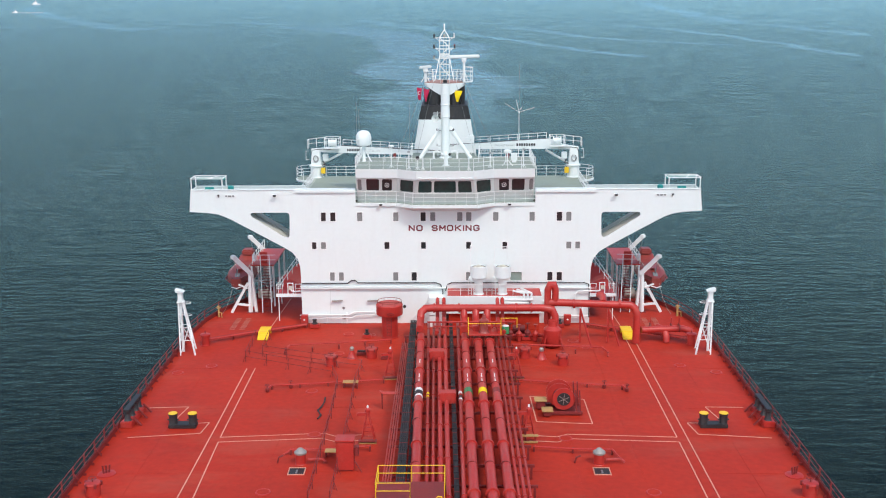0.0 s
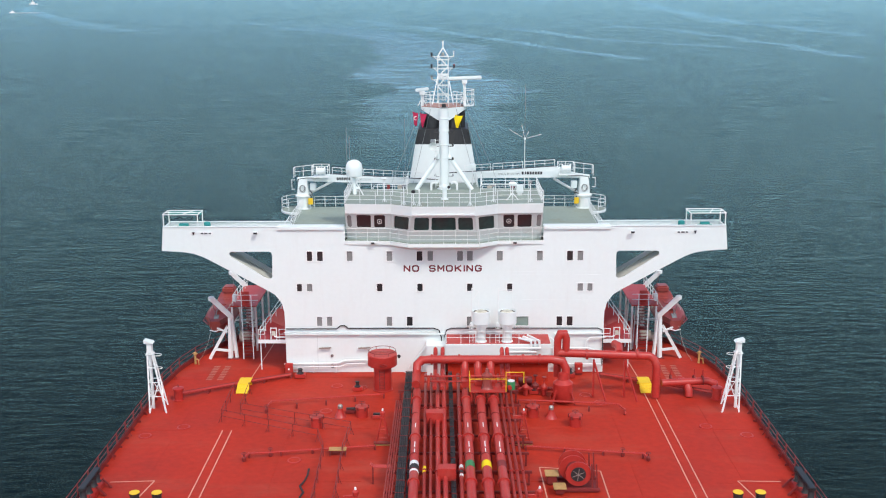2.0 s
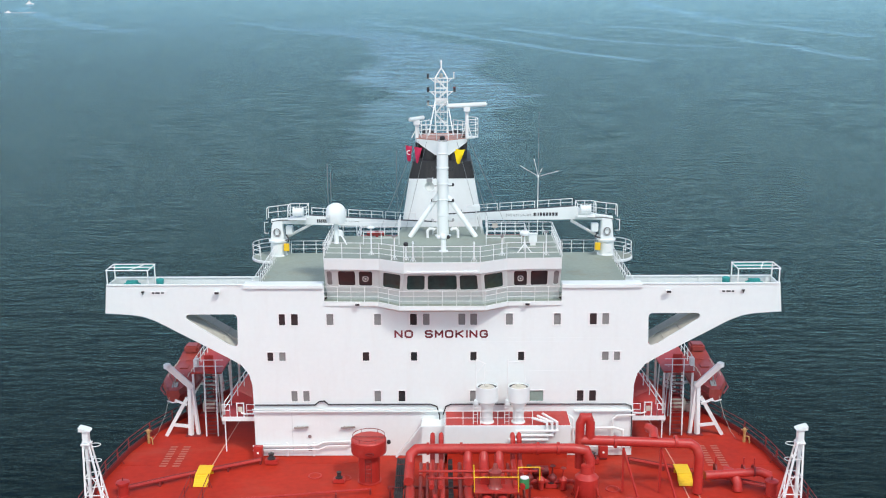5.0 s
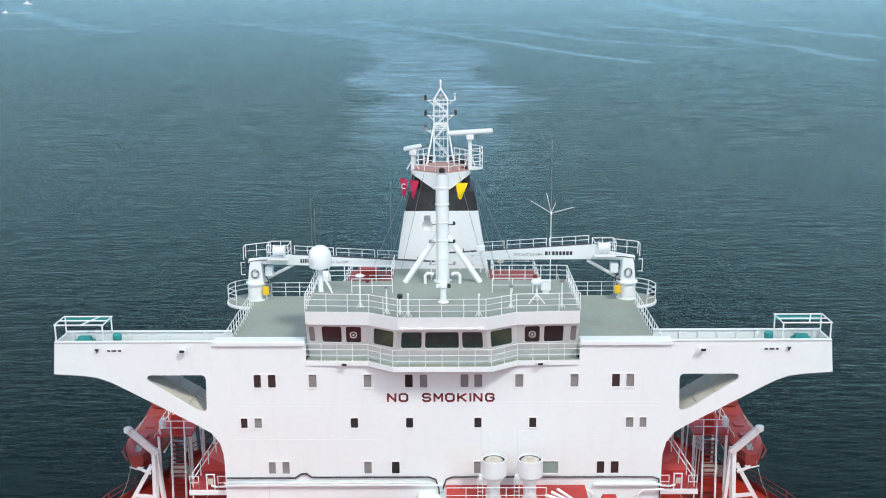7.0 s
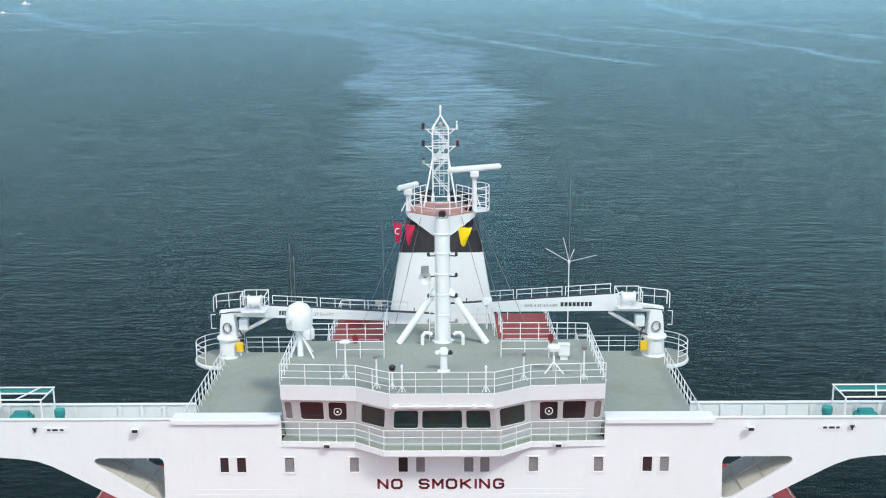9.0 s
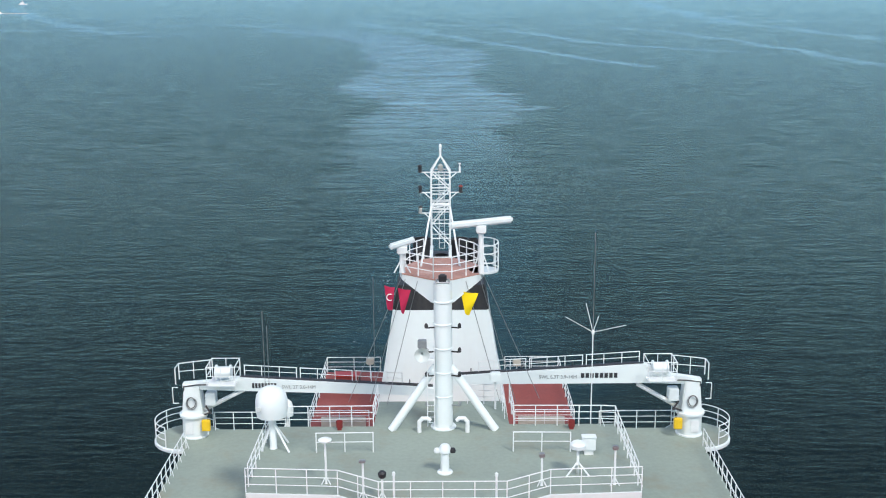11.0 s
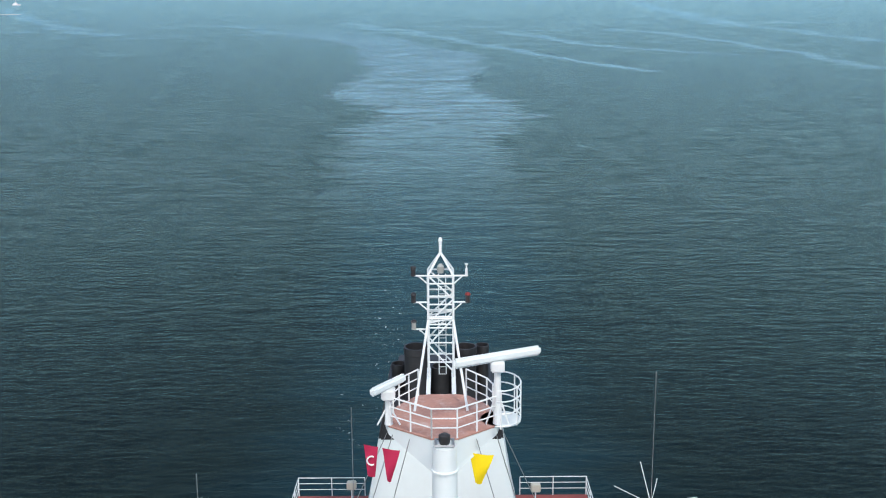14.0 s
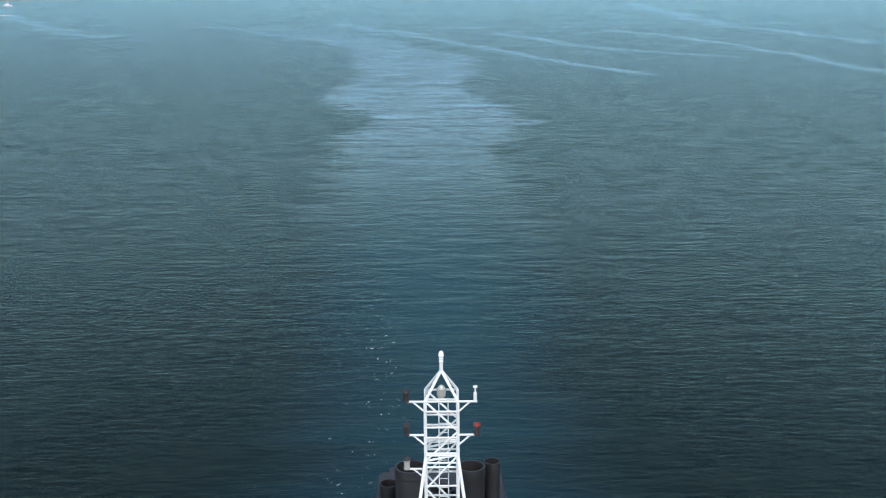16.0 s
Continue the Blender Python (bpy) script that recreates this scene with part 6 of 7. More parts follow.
def gallery(s):
    t = thing("side_gallery", "red side gallery with white rails against the deckhouse", "gallery", (s * 15.0, 1.2, 2.5), "side galleries")
    x0, x1 = min(-s * 1.2, s * 1.3), max(-s * 1.2, s * 1.3)
    part("floor", box(B(), x0, x1, -0.3, 9.0, 0.0, 0.12), PIPE, t)
    part("front_edge", box(B(), x0 - 0.02, x1 + 0.02, -0.42, -0.31, -0.12, 0.2), RAILW, t)
    bm = B()
    v = [bm.verts.new(p) for p in ((-s * 1.2, 2.6, 0.12), (s * 1.2, 2.6, 0.12), (s * 1.2, 3.6, 0.9), (-s * 1.2, 4.2, 2.9))]
    bm.faces.new(v)
    r = bmesh.ops.extrude_face_region(bm, geom=bm.faces[:])
    bmesh.ops.translate(bm, vec=(0, 0.08, 0), verts=[w for w in r["geom"] if isinstance(w, bmesh.types.BMVert)])
    part("sloping_plate", bm, PIPE, t)
    for k in range(6):
        a = (s * (1.2 - 0.35 * k), 0.2 + 0.8 * k, 0.12 + 0.45 * k)
        part("rail_post", tube(B(), [a, (a[0], a[1], a[2] + 1.0)], 0.035, 6), RAILW, t)
    for h in (0.55, 1.0):
        part("stair_rail", tube(B(), [(s * 1.2, 0.2, 0.12 + h), (s * (1.2 - 1.75), 4.2, 2.37 + h)], 0.035, 6), RAILW, t)
        part("front_rail", tube(B(), [(s * 1.25, -0.35, 0.15), (s * 1.25, -0.35, 0.15 + h), (s * 0.7, -0.35, 0.15 + h), (s * 0.7, -0.35, 0.15)], 0.03, 6), RAILW, t)
        part("front_rail", tube(B(), [(-s * 1.1, -0.35, 0.15), (-s * 1.1, -0.35, 0.15 + h), (-s * 0.55, -0.35, 0.15 + h), (-s * 0.55, -0.35, 0.15)], 0.03, 6), RAILW, t)
    part("hydrant_frame", tube(B(), [(0.3, -0.2, 0.12), (0.3, -0.2, 1.2), (-0.2, -0.2, 1.2), (-0.2, -0.2, 0.12)], 0.05, 6), RAILW, t)
    part("sign", box(B(), -0.1, 0.22, -0.27, -0.24, 0.55, 0.95), CREAM, t, "small cream sign")
    part("pipe", tube(B(), [(-s * 1.6, -0.3, 0.45), (-s * 0.4, -0.3, 0.4), (-s * 0.1, -0.3, 0.5)], 0.07, 8), RAILW, t)
    part("leg", obox(B(), (s * 1.1, -0.3, -2.55), (s * 1.1, -0.3, 0), 0.08, 0.08), RAILW, t)


for s in (-1, 1):
    lifeboat(s)
    davit(s, 4.1, 6)
    davit(s, 13.2, 6)
    boarding(s)
    gallery(s)
    t = thing("painter_line", "pale rope hanging from the lifeboat bow to the rail", "rope", (s * 21.5, 5.9, 2.3), "painter lines")
    part("rope", tube(B(), [(0, 0, 0), (s * 0.2, -0.9, -1.2), (s * 0.5, -2.0, -2.1), (s * 0.7, -2.9, -2.35)], 0.016, 5), ROPE, t)
    t = thing("small_winch", "cream boat winch beneath the lifeboat", "winch", (s * 18.9, 8.2, deck_z(18.9)), "boat winches")
    part("drum", tube(B(), [(-0.5, 0, 0.8), (0.5, 0, 0.8)], 0.5, 14), CREAM, t)
    part("frame", box(B(), -0.75, 0.75, -0.5, 0.5, 0, 0.32, 0.04), PIPE, t)
    part("motor", box(B(), 0.55, 1.0, -0.3, 0.3, 0.32, 1.0, 0.05), CREAM, t)
    # yellow ramps over the deck pipe and the pipe itself
    t = thing("stepping_ramp", "yellow chequer-plate stepping ramp over the deck pipe", "ramp", (s * 16.75, -3.2, deck_z(16.75)), "stepping ramps")
    bm = B()
    prof = [(-1.75, 0.03), (-0.9, 0.55), (0.2, 0.62), (0.5, 0.6)]
    for a, c in zip(prof, prof[1:]):
        obox(bm, (0, a[0], a[1]), (0, c[0], c[1]), 1.0, 0.06)
    part("plate", bm, YELLOW, t)
    for k in range(5):
        f = k / 4
        part("tread_bar", box(B(), -0.5, 0.5, -1.55 + 0.6 * f, -1.5 + 0.6 * f, 0.16 + 0.4 * f, 0.2 + 0.4 * f), YELLOW, t)
    part("leg", box(B(), -0.45, 0.45, 0.4, 0.46, 0, 0.58), YELLOW, t)
    part("leg", box(B(), -0.45, 0.45, -0.9, -0.84, 0, 0.5), YELLOW, t)
for s, pts in ((-1, [(-13.2, -1.3, 0.25), (-16.0, -2.7, 0.25), (-18.5, -4.0, 0.25), (-21.7, -5.8, 0.25)]), (1, [(13.4, -1.3, 0.25), (16.5, -2.8, 0.25), (19.0, -4.1, 0.25), (22.2, -5.8, 0.25)])):
    t = thing("coaming_pipe", "low red and dark pipe running obliquely across the deck", "pipe", (0, 0, 0), "oblique deck pipes")
    part("pipe", tube(B(), pts, 0.11, 8), PIPE, t)
    part("pipe", tube(B(), [(x, y + 0.35, z - 0.03) for x, y, z in pts], 0.09, 8), REDDARK, t)
    for i in range(5):
        a = Vector(pts[0]).lerp(Vector(pts[-1]), i / 4)
        part("saddle", box(B(), a.x - 0.06, a.x + 0.06, a.y - 0.12, a.y + 0.46, deck_z(a.x), 0.16), REDDARK, t)
    t = thing("vent_post", "stout red vent post at the end of the oblique pipe", "vent", (pts[-1][0] , pts[-1][1] - 0.3, deck_z(22)), "vent posts")
    part("body", lathe(B(), (0, 0, 0), [(0.42, 0), (0.42, 0.08), (0.36, 0.1), (0.36, 0.85), (0.46, 0.88), (0.46, 1.05), (0.1, 1.12)], 16), PIPE, t)
    part("wheel", tube(B(), [(0, 0, 1.1), (0, 0, 1.35)], 0.04, 6), REDDARK, t)

# ---- mushroom vents on the casing ledge ----
t = thing("casing_ledge_house", "low white casing in front of the deckhouse", "casing", (0, 0, 0))
part("body", box(B(), 0.1, 9.0, -2.65, -0.03, 1.7, 3.4, 0.03), WHITE, t)
part("plinth", box(B(), 0.3, 8.8, -2.3, -0.03, 0.0, 1.7), DECK, t, "red painted plinth")
part("ledge_floor", box(B(), 0.15, 8.95, -2.55, -0.04, 3.4, 3.44), PIPE, t, "red painted ledge floor")
part("locker", box(B(), -1.55, 0.15, -1.5, -0.03, 1.2, 2.9, 0.04), WHITE, t)
part("locker", box(B(), -1.5, 0.1, -1.4, -0.03, 0.0, 1.15, 0.04), WHITE, t)
rail([(0.2, -2.5, 3.44), (6.3, -2.5, 3.44)], "white bar railing along the casing ledge", height=1.0, step=1.3, rows=(0.5,))
for i, x in enumerate((3.12, 5.33)):
    t = thing("mushroom_vent", "white mushroom ventilator with an open ring top", "ventilator", (x, -2.0, 3.44), "mushroom ventilators")
    part("trunk", lathe(B(), (0, 0, 0), [(0.5, 0), (0.5, 0.06), (0.4, 0.1), (0.4, 1.15), (0.72, 1.6), (0.72, 1.64)], 22), WHITE, t)
    part("cowl", lathe(B(), (0, 0, 1.62), [(0.74, 0), (0.78, 0.03), (0.78, 1.1), (0.74, 1.12), (0.72, 1.0), (0.5, 0.92)], 28), WHITE, t)
    part("inner_ring", lathe(B(), (0, 0, 2.5), [(0.71, 0.0), (0.71, 0.1), (0.56, 0.12), (0.56, 0.0)], 24), BLACK, t)
    part("cap", lathe(B(), (0, 0, 2.45), [(0.55, 0), (0.5, 0.18), (0.22, 0.22), (0.2, 0.32), (0.001, 0.34)], 20), CREAM, t)
    part("hand_wheel_box", box(B(), -0.92, -0.6, -0.35, -0.05, 1.3, 1.75, 0.04), WHITE, t)
    bm = tube(B(), [(-0.78, -0.1, 1.0), (-0.78, -0.1, 4.7)], 0.035, 6)
    if i == 0:
        tube(bm, [(-0.78, -0.1, 4.7), (-0.1, -0.1, 4.35)], 0.03, 5)
        tube(bm, [(-0.78, -0.1, 3.6), (-0.25, -0.1, 4.35)], 0.025, 5)
        tube(bm, [(-0.15, -0.1, 4.35), (-0.25, -0.1, 2.7)], 0.015, 4)
    else:
        tube(bm, [(-0.78, -0.1, 4.5), (0.45, -0.1, 4.55)], 0.03, 5)
        tube(bm, [(0.35, -0.1, 4.55), (0.5, -0.1, 2.7)], 0.015, 4)
    part("lifting_davit", bm, RAILW, t)
    bm = B()
    for dx in (-0.98, -0.68):
        tube(bm, [(dx, -0.45, 0), (dx, -0.45, 1.7)], 0.022, 5)
    for k in range(6):
        tube(bm, [(-0.98, -0.45, 0.2 + 0.27 * k), (-0.68, -0.45, 0.2 + 0.27 * k)], 0.015, 5)
    part("ladder", bm, RAILW, t)
t = thing("white_pipe_bank", "bank of white pipes on the casing ledge", "pipes", (0, 0, 0))
for k in range(3):
    y = -1.6 + 0.4 * k
    part("pipe", tube(B(), [(4.6 + 0.25 * k, -3.0, 2.5 + 0.33 * k), (7.3 + 0.35 * k, -3.0, 2.5 + 0.33 * k), (7.3 + 0.35 * k, -2.8, 2.5 + 0.33 * k), (7.3 + 0.35 * k, -2.75, 3.7), (6.3 + 0.4 * k, y - 0.6, 3.8)], 0.1, 8), RAILW, t)
part("pipe", tube(B(), [(8.0, -0.4, 2.3), (12.4, -0.4, 2.3), (13.0, -0.4, 2.1), (13.0, -0.4, 0.6)], 0.09, 8), RAILW, t)
part("pipe", tube(B(), [(7.9, -0.4, 3.25), (9.1, -0.4, 3.25), (9.4, -0.4, 3.0), (9.4, -0.4, 1.3)], 0.08, 8), RAILW, t)
part("pipe", tube(B(), [(9.5, -0.35, 0.8), (13.6, -0.35, 0.8)], 0.08, 8), RAILW, t)
part("valve", lathe(B(), (8.4, -0.7, 2.55), [(0.3, 0), (0.32, 0.4), (0.2, 0.5), (0.1, 0.6)], 12), GREYW, t)
part("pipe", tube(B(), [(12.3, -0.3, 1.4), (12.3, -0.3, 2.9), (12.6, -0.3, 3.2), (13.9, -0.3, 3.25)], 0.07, 8), RAILW, t)
t = thing("inclined_trunk", "white inclined ladder chute against the casing", "chute", (-1.5, -0.9, 0.2))
part("chute", obox(B(), (-1.9, -0.3, 0.2), (0, 0, 2.5), 0.12, 0.1), WHITE, t)

# ---- red round trunk house ----
t = thing("trunk_ventilator", "large red round ventilation trunk with a flat cap", "ventilator", (-5.1, -4.2, 0))
part("trunk", lathe(B(), (0, 0, 0), [(0.82, 0), (0.82, 0.08), (0.74, 0.1), (0.74, 2.2)], 24), PIPE, t)
part("cap", lathe(B(), (0, 0, 2.15), [(0.72, 0), (1.2, 0.04), (1.22, 0.1), (1.22, 0.95), (1.16, 1.02), (0.001, 1.08)], 32), PIPE, t)
part("cap_rail", tube(B(), [(1.12 * math.cos(k * math.pi / 12), 1.12 * math.sin(k * math.pi / 12), 3.42) for k in range(24)], 0.025, 5, close=True), REDDARK, t)
for k in range(0, 24, 4):
    part("rail_post", tube(B(), [(1.12 * math.cos(k * math.pi / 12), 1.12 * math.sin(k * math.pi / 12), 3.18), (1.12 * math.cos(k * math.pi / 12), 1.12 * math.sin(k * math.pi / 12), 3.42)], 0.02, 5), REDDARK, t)
part("cap_bar", tube(B(), [(-1.1, 0, 3.27), (1.1, 0, 3.27)], 0.03, 5), REDDARK, t)
bm = B()
for dx in (-0.2, 0.2):
    tube(bm, [(dx, -0.9, 0.3), (dx, -0.9, 2.0)], 0.03, 5)
for k in range(6):
    tube(bm, [(-0.2, -0.9, 0.4 + 0.28 * k), (0.2, -0.9, 0.4 + 0.28 * k)], 0.02, 5)
part("ladder", bm, REDDARK, t)
part("hand_wheel", tube(B(), [(0.15 + 0.28 * math.cos(k * math.pi / 6), -1.27, 2.5 + 0.1 * math.sin(k * math.pi / 6)) for k in range(12)], 0.03, 5, close=True), REDDARK, t)
part("lamp", lathe(B(), (1.38, 0.0, 2.75), [(0.1, 0), (0.14, 0.1), (0.12, 0.24), (0.04, 0.28)], 10), BLACK, t)

# ---- main cargo pipes along the deck ----
def line_pipe(name, x, r, z, y0, y1, label, flange=7.2, mat=None, group="fore and aft cargo pipes", bands=(), wob=0.0, x_end=None):
    mat = mat or PIPE
    xe = x if x_end is None else x_end
    t = thing(name, label, "pipe", (0, 0, 0), group)

    def at(y):
        return (x + (xe - x) * (y - y0) / (y1 - y0), y, z)
    part("pipe_run", tube(B(), [at(y0), at(y1)], r, 14 if r > 0.15 else 8), mat, t)
    n = int((y1 - y0) / flange)
    for k in range(n):
        y = y1 - 2.0 - flange * k
        p = at(y)
        part("flange", tube(B(), [(p[0], y - 0.09, z), (p[0], y + 0.09, z)], r * 1.32, 14 if r > 0.15 else 8), PIPE, t)
        if r > 0.2:
            part("clamp", tube(B(), [(p[0], y - flange * 0.45 - 0.04, z), (p[0], y - flange * 0.45 + 0.04, z)], r * 1.12, 14), REDDARK, t)
    if r > 0.2:
        for y, ln in ((-20.7, 0.7), (-19.6, 0.9), (-16.2, 0.8)):
            p = at(y)
            part("stencil_bar", box(B(), p[0] - 0.035, p[0] + 0.035, y - ln / 2, y + ln / 2, z + r - 0.01, z + r + 0.006), RAILW, t)
    for y, m_, ln in bands:
        p = at(y)
        part("colour_band", tube(B(), [(p[0], y - ln / 2, z), (p[0], y + ln / 2, z)], r * 1.02, 14), m_, t)
    return t


big = "large weathered red cargo pipe with bolted flanges"
YA, YB = -75.0, -8.6
line_pipe("cargo_pipe", -0.9, 0.31, 1.5, YA, YB, big, bands=((-22.4, RAILW, 0.5), (-23.0, BLACK, 0.7), (-23.6, RAILW, 0.3)), x_end=-2.1)
line_pipe("cargo_pipe", 2.3, 0.32, 1.5, YA, YB, big, bands=((-22.6, GREENP, 0.9),), x_end=1.75)
line_pipe("cargo_pipe", 3.4, 0.33, 1.5, YA, YB, big, bands=((-22.6, FLAGYEL, 0.9),), x_end=2.85)
line_pipe("cargo_pipe", 4.45, 0.32, 1.5, YA, YB, big, bands=((-22.6, REDDARK, 0.9),), x_end=3.85)
mid = "slim red service pipe with bolted flanges"
for xs, xe, r, z in ((-0.2, -1.5, 0.12, 1.45), (0.12, -1.05, 0.1, 1.5), (0.55, -0.55, 0.17, 1.35), (1.0, -0.05, 0.17, 1.35), (1.65, 1.15, 0.14, 1.45), (4.88, 4.45, 0.12, 1.4), (5.2, 4.85, 0.12, 1.4), (5.45, 5.3, 0.09, 1.4)):
    line_pipe("service_pipe", xs, r, z, YA, -4.6, mid, flange=5.5, group="service pipes", x_end=xe, bands=((-23.0, FLAGYEL, 0.9),) if xs == -0.2 else ((-22.6, RAILW, 0.4), (-23.3, BLACK, 0.6), (-23.9, RAILW, 0.3)) if xs == 1.65 else ())
for xs, xe in ((-3.55, -3.65), (-3.38, -3.5), (-3.2, -3.35), (-3.02, -3.2)):
    line_pipe("conduit_pipe", xs, 0.05, 1.3, YA, YB - 1.5, "thin red conduit pipe", flange=30, group="conduits", x_end=xe)


YT = -3.6


def cable_tray(x0, x1, w, z, label):
    t = thing("cable_tray", label, "cable tray", (0, 0, 0), "cable trays")
    part("tray", obox(B(), (x0, YA, z), (x1, YT, z), w, 0.05), BLACK, t)
    for k in range(4):
        dx = (k - 1.5) * w * 0.24
        part("cable", tube(B(), [(x0 + dx, YA, z + 0.06), (x1 + dx, YT, z + 0.06)], w * 0.09, 6), RUBBER, t)
    for k in range(56):
        y = YT - 0.9 * k
        xx = x1 + (x0 - x1) * (YT - y) / (YT - YA)
        part("rung", box(B(), xx - w * 0.55, xx + w * 0.55, y - 0.03, y + 0.03, z + 0.1, z + 0.13), REDDARK if k % 2 else BLACK, t)


cable_tray(-2.1, -2.92, 0.58, 1.25, "black cable tray full of black cables")
cable_tray(-1.58, -2.46, 0.18, 1.15, "slim dark cable ladder beside the wide tray")
cable_tray(1.45, 0.5, 0.32, 1.2, "narrow black cable tray with rungs")
for k in range(16):
    y = -7.2 - 3.0 * k
    t = thing("pipe_support", "red transverse pipe support frame on the deck", "pipe support", (1.1, y, 0), "pipe supports")
    part("beam", box(B(), -4.75, 4.9, -0.08, 0.08, 0.85, 1.02), REDDARK, t)
    for x in (-4.6, -2.3, 0.0, 2.3, 4.7):
        part("leg", box(B(), x - 0.07, x + 0.07, -0.07, 0.07, 0, 0.85), REDDARK, t)
    if k % 2:
        part("bracing", obox(B(), (-4.6, 0, 0.05), (-2.3, 0, 0.85), 0.05, 0.05), REDDARK, t)
        part("bracing", obox(B(), (4.7, 0, 0.05), (2.3, 0, 0.85), 0.05, 0.05), REDDARK, t)
for x, y in ((-0.62, -14.0), (0.32, -23.6)):
    t = thing("expansion_box", "square red box bridging two service pipes", "pipe box", (x, y, 0.9), "expansion boxes")
    part("body", box(B(), -0.62, 0.62, -0.45, 0.45, 0.25, 1.1, 0.04), PIPE, t)
    part("saddle", box(B(), -0.5, 0.5, -0.2, 0.2, 0.1, 0.25), REDDARK, t)

# ---- crossover manifold in front of the deckhouse ----
def cv(*pts):
    """Raise and shift the crossover from its plan position."""
    return [(x * 0.965, y - 3.5, z + 0.75 if z > 0.55 else z) if x < 17.95 else (x * 0.985, y - 1.6, z) for x, y, z in pts]


t = thing("crossover_manifold", "thick red crossover pipe with elbows across the deck", "pipework", (0, 0, 0))
part("main_pipe", tube(B(), cv((-2.25, -5.6, 1.5), (-2.25, -3.6, 1.75), (-2.2, -3.2, 2.3), (-1.8, -3.0, 2.62), (-1.2, -3.0, 2.65), (9.0, -3.0, 2.65), (9.9, -3.0, 2.5), (10.2, -3.1, 1.9), (10.2, -3.2, 0.6)), 0.33, 16), PIPE, t)
part("branch_pipe", tube(B(), cv((9.6, -2.4, 3.0), (17.2, -2.5, 2.75), (17.6, -2.55, 2.5), (17.85, -2.6, 1.9), (17.85, -2.6, 0.0)), 0.33, 16), PIPE, t)
part("branch_pipe", tube(B(), cv((9.55, -2.4, 1.0), (9.55, -2.4, 4.15), (9.75, -2.4, 4.6), (10.1, -2.4, 4.6), (10.25, -2.4, 4.2), (10.25, -2.4, 3.0)), 0.31, 14), PIPE, t)
part("branch_pipe", tube(B(), cv((17.99, -4.2, 1.1), (22.0, -3.3, 0.95), (22.6, -3.4, 0.75), (22.75, -3.5, 0.1)), 0.3, 14), PIPE, t)
part("branch_pipe", tube(B(), cv((19.6, -3.1, 1.05), (20.2, -3.6, 0.9), (20.35, -4.0, 0.4), (20.35, -4.1, -0.1)), 0.32, 14), PIPE, t)
part("branch_pipe", tube(B(), cv((14.7, -2.5, 3.0), (14.8, -1.6, 3.3), (14.5, -1.0, 3.3)), 0.31, 14), PIPE, t)
for x in (1.75, 2.85, 3.9):
    part("riser", tube(B(), cv((x, -5.6, 1.5), (x, -3.8, 1.65), (x, -3.3, 2.0), (x, -3.0, 2.6)), 0.31, 14), PIPE, t)
for x in (-0.7, -0.1, 4.9, 5.35):
    part("riser", tube(B(), cv((x, -6.2, 1.4), (x, -2.6, 1.6), (x, -2.2, 2.9), (x, -1.8, 3.1), (x, -1.4, 2.8)), 0.17, 10), PIPE, t)
for x in (-1.0, 1.3, 6.6, 8.0, 12.0, 16.2):
    part("flange", tube(B(), cv((x - 0.09, -3.0 if x < 9 else -2.44, 2.65 if x < 9 else 2.87), (x + 0.09, -3.0 if x < 9 else -2.44, 2.65 if x < 9 else 2.87)), 0.42, 16), PIPE, t)
for x in (19.0, 20.9, 21.6):
    part("flange", tube(B(), cv((x - 0.06, -3.0 - (x - 18) * 0.1, 1.05), (x + 0.06, -3.0 - (x - 18) * 0.1, 1.05)), 0.42, 14), REDDARK, t)
    part("valve_stem", tube(B(), cv((x, -3.05 - (x - 18) * 0.1, 1.2), (x, -3.05 - (x - 18) * 0.1, 2.0)), 0.06, 6), PIPE, t)
for x in (12.6, 15.2):
    part("trestle", obox(B(), (x * 0.965, -6.0, 0), (x * 0.965, -6.0, 3.2), 0.16, 0.16), PIPE, t)
    part("trestle", obox(B(), (x * 0.965 + 0.9, -7.1, 0), (x * 0.965, -6.0, 3.1), 0.12, 0.12), PIPE, t)
part("cross_bar", tube(B(), cv((-1.6, -5.0, 1.95), (6.4, -5.0, 1.95)), 0.08, 8), PIPE, t)
part("cross_bar", tube(B(), cv((-1.0, -5.6, 1.75), (5.2, -5.6, 1.75)), 0.06, 8), PIPE, t)
part("pump_casing", lathe(B(), (9.6, -7.0, 0.1), [(0.75, 0), (0.8, 0.1), (0.8, 1.5), (0.45, 1.8), (0.4, 2.3)], 16), PIPE, t, "bright red pump casing")
for dx, dy in ((-0.9, -0.8), (0.9, -0.8), (-0.9, 0.6), (0.9, 0.6)):
    part("pump_leg", obox(B(), (9.6 + dx, -7.0 + dy, 0), (9.6 + dx * 0.6, -7.0 + dy * 0.6, 1.2), 0.1, 0.1), PIPE, t)
for k, x in enumerate((5.9, 6.7, 7.5, 8.2)):
    part("stop_valve", lathe(B(), (x, -5.2 - 0.4 * (k % 2), 0.0), [(0.2, 0), (0.2, 0.5), (0.3, 0.55), (0.3, 0.75), (0.14, 0.9), (0.06, 1.0), (0.05, 1.5), (0.2, 1.52), (0.2, 1.57)], 12), PIPE if k % 2 else REDDARK, t)
part("stop_valve_pipe", tube(B(), [(5.4, -5.2, 0.4), (8.8, -5.2, 0.4), (9.2, -5.6, 0.4)], 0.16, 10), PIPE, t)
part("motor", tube(B(), [(6.2, -4.2, 0.7), (7.3, -4.2, 0.7)], 0.38, 14), REDDARK, t)
for x in (6.4, 7.1):
    part("motor_foot", box(B(), x - 0.1, x + 0.1, -4.45, -3.95, 0, 0.4), REDDARK, t)
